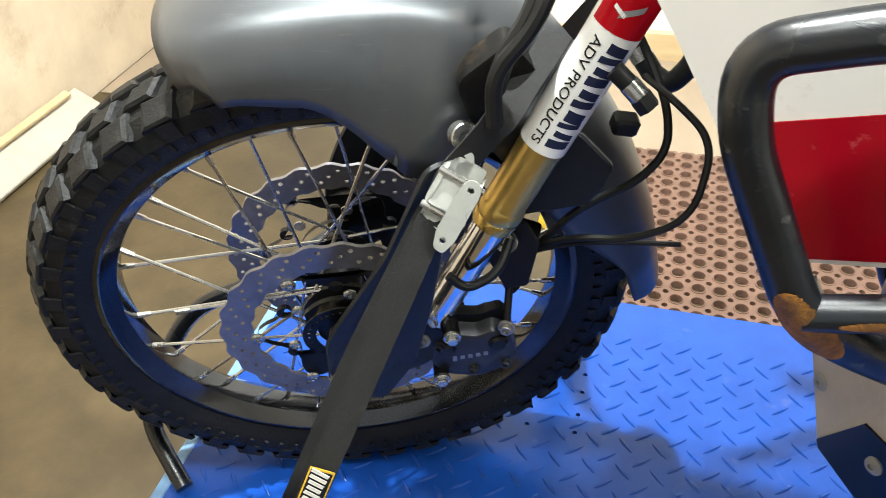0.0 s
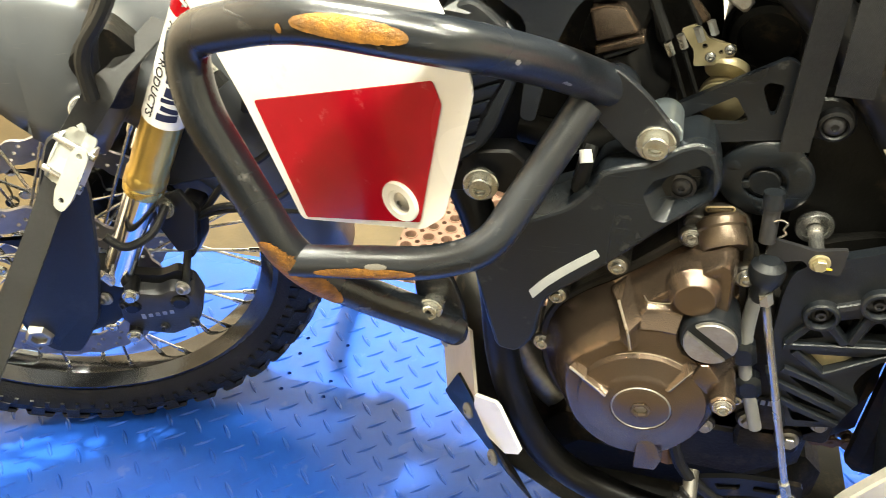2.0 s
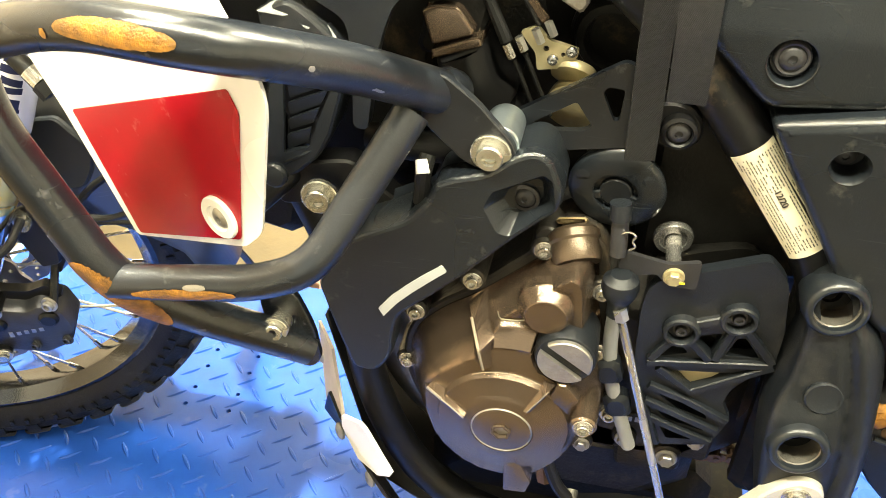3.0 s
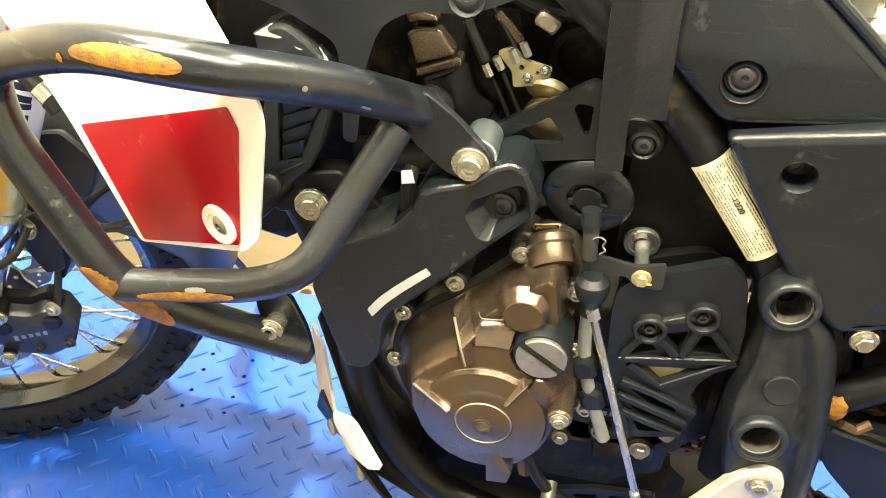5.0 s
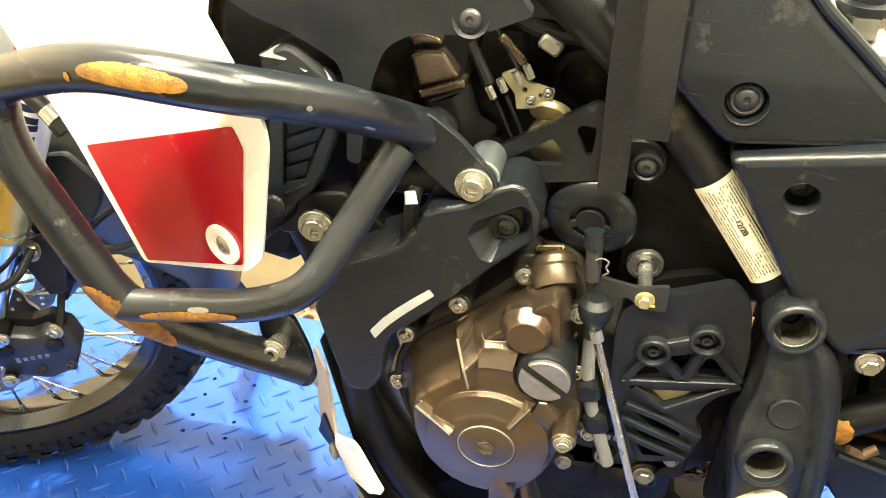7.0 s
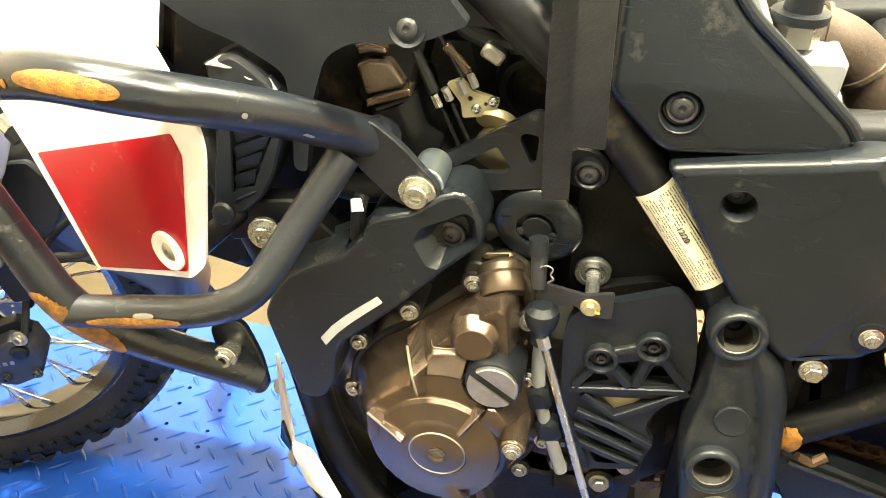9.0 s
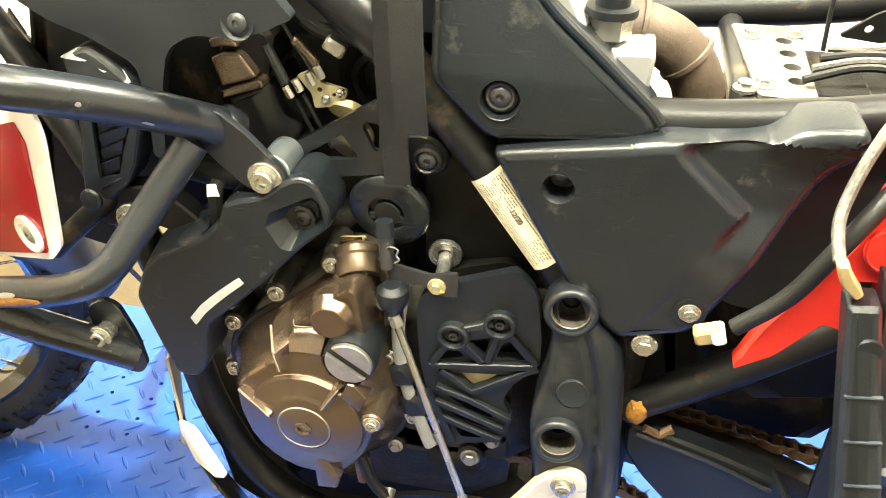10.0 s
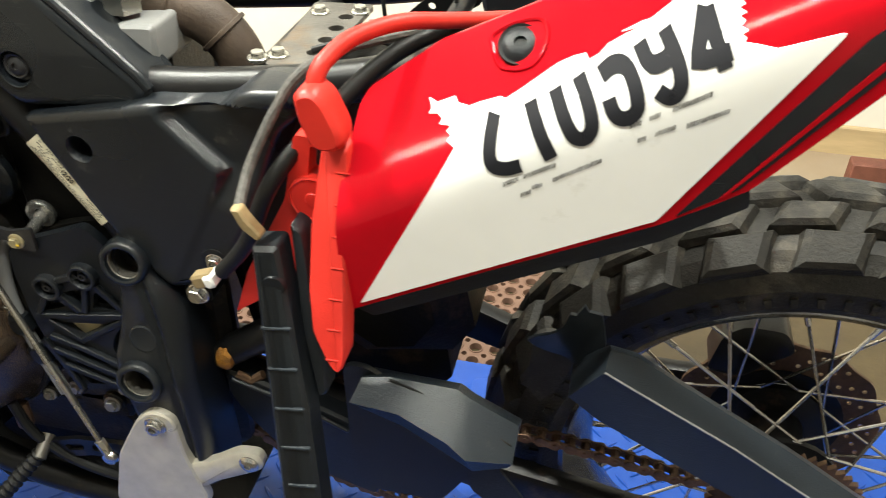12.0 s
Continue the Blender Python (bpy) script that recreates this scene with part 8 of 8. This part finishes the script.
# engine rubbish behind: hoses and rods low down
part("exhaust_pipe", Geo().tube([(0.64, -0.03, 0.62), (0.58, -0.04, 0.50), (0.60, -0.04, 0.33), (0.70, -0.04, 0.235), (1.0, 0.05, 0.24)], 0.021, 16, 0.08), DULL, bike)
part("coolant_hose", Geo().tube([(0.60, -0.10, 0.66), (0.66, -0.12, 0.665), (0.70, -0.13, 0.70), (0.73, -0.11, 0.66)], 0.013, 12, 0.04), HOSE, bike)
part("sensor", Geo().tube([(0.662, -0.165, 0.690), (0.660, -0.172, 0.680), (0.657, -0.168, 0.650)], 0.0062, 10, 0.008), HOSE, bike)
part("sensor_tip", Geo().tube([(0.6585, -0.170, 0.688), (0.6605, -0.176, 0.680)], 0.0052, 10), WHITE, bike)
part("carrier_plate", Geo().box((0.16, 0.02, 0.20), pose(0.90, -0.105, 0.68), 0.01), DARK, bike)

# ---- straps ----
def strap(name, label, base):
    return thing(name, label, "strap", base, "tie-down straps")


front = strap("tie_down_strap", "black webbing tie-down strap with a steel cam buckle", (0.0, -0.36, 0.0))
invf = Matrix.Translation((0, 0.36, 0))
part("webbing", Geo().ribbon([(0.250, -0.070, 0.705), (0.222, -0.142, 0.668), (0.178, -0.150, 0.610), (0.118, -0.236, 0.450), (0.082, -0.292, 0.355), (0.000, -0.360, 0.13), (-0.045, -0.40, 0.003)], 0.0265, 0.0026, (0.92, 0.30, 0.22), 0.02).moved(invf), WEBBING, front)
part("webbing", Geo().ribbon([(0.168, -0.146, 0.590), (0.100, -0.222, 0.440), (0.055, -0.285, 0.320), (-0.03, -0.345, 0.11), (-0.07, -0.38, 0.003)], 0.0255, 0.0024, (0.9, 0.25, 0.3), 0.02).moved(invf), WEBBING, front)
bl = Vector((-0.42, -0.33, -0.85)).normalized()
bn = Vector((0.16, -0.57, 0.41))
bn = (bn - bl * bn.dot(bl)).normalized()
ba = bl.cross(bn)
bk = Matrix.Translation((0.180, -0.160, 0.592)) @ Matrix((ba, bl, bn)).transposed().to_4x4()


def buckle_plate(outline, holes, lift, tip, side):
    """A bent metal plate of the buckle, laid across its frame."""
    g = cut_plate(outline, holes, -0.0013, 0.0013, 0.004)
    m = bk @ pose(side, 0, lift, tip, 0, 0)
    g.v = [tuple(m @ Vector((x, z, y))) for x, y, z in g.v]
    return g.moved(invf)


b_ob = part("buckle", buckle_plate([(-0.015, -0.036), (0.015, -0.036), (0.015, 0.036), (-0.015, 0.036)], [[(-0.009, 0.022), (0.009, 0.022), (0.009, 0.029), (-0.009, 0.029)]], 0.002, 0, 0.0), BUCKLE, front, "pale zinc-plated cam buckle")
for side, slide, lift, w in ((-0.0105, 0.007, 0.016, 0.0090), (0.0085, -0.009, 0.002, 0.0115)):
    ends = [(-w, slide - 0.026), (-w * 0.5, slide - 0.035), (w * 0.6, slide - 0.034), (w, slide - 0.024), (w * 1.05, slide + 0.018), (w * 0.5, slide + 0.034), (-w * 0.6, slide + 0.035), (-w * 1.05, slide + 0.020)]
    part("cheek_plate", buckle_plate(ends, [circle(0, slide - 0.026, 0.0030, 12), circle(0, slide + 0.024, 0.0030, 12)], lift, 0, side), BUCKLE, b_ob)
part("cam_lever", Geo().box((0.026, 0.030, 0.005), bk @ pose(0.004, -0.004, 0.0065, 10, 0, 0), 0.0015).moved(invf), BUCKLE, b_ob)
for s in (-1, 1):
    g = cut_plate([(-0.030, -0.004), (-0.026, 0.008), (0.000, 0.012), (0.022, 0.008), (0.028, -0.004)], [circle(-0.018, 0.006, 0.003, 12)], -0.0011, 0.0011, 0.006)
    g.v = [tuple(bk @ Vector((s * 0.0165 + y, x, z))) for x, y, z in g.v]
    part("side_plate", g.moved(invf), BUCKLE, b_ob)
for yy in (-0.020, 0.014):
    part("pin", Geo().tube([bk @ Vector((-0.021, yy, 0.008)), bk @ Vector((0.021, yy, 0.008))], 0.0032, 10).moved(invf), STEEL, b_ob)
# woven label on the strap
def strap_point(t):
    a, b = Vector((0.082, -0.292, 0.355)), Vector((0.000, -0.360, 0.13))
    return a.lerp(b, t)


ax = (strap_point(1) - strap_point(0)).normalized()
wx = Vector((0.92, 0.30, 0.22))
wx = (wx - ax * wx.dot(ax)).normalized()
nz = wx.cross(ax)
if nz.y > 0:
    nz = -nz
for k in range(3):
    c = strap_point(0.10 + 0.36 * k) + nz * 0.0024
    M = Matrix.Translation(c) @ Matrix((wx, ax, nz)).transposed().to_4x4()
    ob = part("woven_label", Geo().box((0.0240, 0.070, 0.0012), M, 0.0005).moved(invf), YELLOW, front, "yellow and black woven label")
    part("label_ground", Geo().box((0.0210, 0.065, 0.0014), M @ Matrix.Translation((0, 0, 0.0002)), 0.0002).moved(invf), INK, ob)
    rnd = random.Random(k)
    g = Geo()
    for q in range(6):
        g.box((0.016 + rnd.uniform(-0.003, 0.003), 0.0042, 0.0012), M @ pose((-0.001), -0.030 + q * 0.0068 + (0.034 if k == 1 else 0), 0.0008, 0, 0, 14), 0.0002)
    tagged(part("print", g.moved(invf), WHITE_THREAD, ob), kind="stuff")
    part("label_patch", Geo().box((0.020, 0.022, 0.0012), M @ Matrix.Translation((0, 0.020 if k != 1 else -0.02, 0.0006)), 0.0004).moved(invf), YELLOW, ob)
right = strap("tie_down_strap", "black webbing tie-down strap beyond the front wheel", (0.25, 0.40, 0.0))
part("webbing", Geo().ribbon([(0.300, 0.10, 0.70), (0.20, 0.17, 0.55), (0.215, 0.22, 0.34), (0.25, 0.39, 0.003)], 0.036, 0.0026, (0.8, -0.5, 0.2), 0.05).moved(Matrix.Translation((-0.25, -0.40, 0))), WEBBING, right)
part("woven_label", Geo().box((0.028, 0.003, 0.07), pose(0.216, 0.216, 0.33, -20, 0, -30), 0.0005).moved(Matrix.Translation((-0.25, -0.40, 0))), YELLOW, right, "yellow woven label")
mid = strap("tie_down_strap", "black webbing strap folded over the frame beside the tank", (0.81, -0.15, 0.73))
invm = Matrix.Translation((-0.81, 0.15, -0.73))
part("webbing", Geo().ribbon([(0.806, -0.150, 0.96), (0.8062, -0.152, 0.86), (0.807, -0.150, 0.790), (0.8095, -0.146, 0.735), (0.811, -0.144, 0.695)], 0.0215, 0.0026, (1, 0.15, 0.0), 0.03).moved(invm), WEBBING, mid)
part("webbing_tail", Geo().ribbon([(0.824, -0.165, 0.96), (0.8265, -0.180, 0.86), (0.829, -0.180, 0.80), (0.8312, -0.176, 0.760)], 0.0245, 0.0026, (1, -0.1, 0.10), 0.03).moved(invm), WEBBING, mid, "loose cut end of webbing")
# washer and screw on the bracket behind the fork leg
seat = part("fork_screw_washer", Geo().lathe([(0.0050, 0.0), (0.0125, 0.0), (0.0128, 0.0012), (0.0120, 0.0024), (0.0050, 0.0024)], 30, along((0.2015, -0.052, 0.4677), (0.15, -1, 0.25)), closed=True), STEEL, bike, "bright steel washer")
bolt(seat, (0.2015, -0.052, 0.4677), (0.15, -1, 0.25), 0.0052, "allen", STEEL)
# ---- cables at the fork ----
part("brake_line", Geo().tube([(0.235, -0.05, 0.465), (0.275, -0.07, 0.500), (0.330, -0.09, 0.520), (0.380, -0.095, 0.555), (0.388, -0.07, 0.620), (0.350, -0.04, 0.640), (0.322, 0.0, 0.640)], 0.0036, 8, 0.03), HOSE, bike)
part("sensor_wire", Geo().tube([(0.225, -0.05, 0.455), (0.262, -0.062, 0.482), (0.31, -0.07, 0.500), (0.375, -0.08, 0.515)], 0.0026, 8, 0.03), HOSE, bike)
part("brake_line", Geo().tube([(0.300, 0.00, 0.700), (0.318, 0.01, 0.665), (0.345, -0.02, 0.625), (0.352, -0.04, 0.590), (0.330, -0.05, 0.560), (0.275, -0.05, 0.520), (0.24, -0.05, 0.47)], 0.0042, 8, 0.03), HOSE, bike)
conn = part("hose_connector", Geo().tube([(0.300, 0.03, 0.668), (0.328, 0.02, 0.634)], 0.0105, 14), PLASTIC, bike, "black and chrome hose connector")
part("ferrule", Geo().tube([(0.310, 0.026, 0.655), (0.318, 0.023, 0.646)], 0.0108, 14), STEEL, conn)
part("hose_bend", Geo().tube([(0.328, 0.02, 0.634), (0.345, 0.01, 0.628), (0.365, 0.01, 0.655), (0.370, 0.01, 0.72)], 0.010, 12, 0.02), HOSE, conn)
part("clamp_loom", Geo().tube([(0.250, -0.10, 0.81), (0.240, -0.135, 0.75), (0.219, -0.142, 0.715), (0.212, -0.138, 0.685)], 0.008, 10, 0.03), HOSE, bike)
part("clamp_loom", Geo().tube([(0.262, -0.11, 0.82), (0.245, -0.14, 0.745), (0.212, -0.150, 0.705), (0.214, -0.150, 0.66)], 0.007, 10, 0.03), HOSE, bike)
g = shell([(0.205, 0.45), (0.215, 0.49), (0.240, 0.485), (0.232, 0.43), (0.215, 0.40), (0.203, 0.41)], [(0, 0.02), (0, 0.0)], flat_y(-0.055), 0.006)
brk = part("hose_bracket", g, BLACK_METAL, bike)
bolt(brk, (0.200, -0.060, 0.463), (0.15, -1, 0.3), 0.0070, "button", STEEL)


# parts of parts of parts move up one level
for ob in list(scene.objects):
    while ob.parent and ob.parent.parent and ob.parent.parent.parent:
        ob.parent = ob.parent.parent
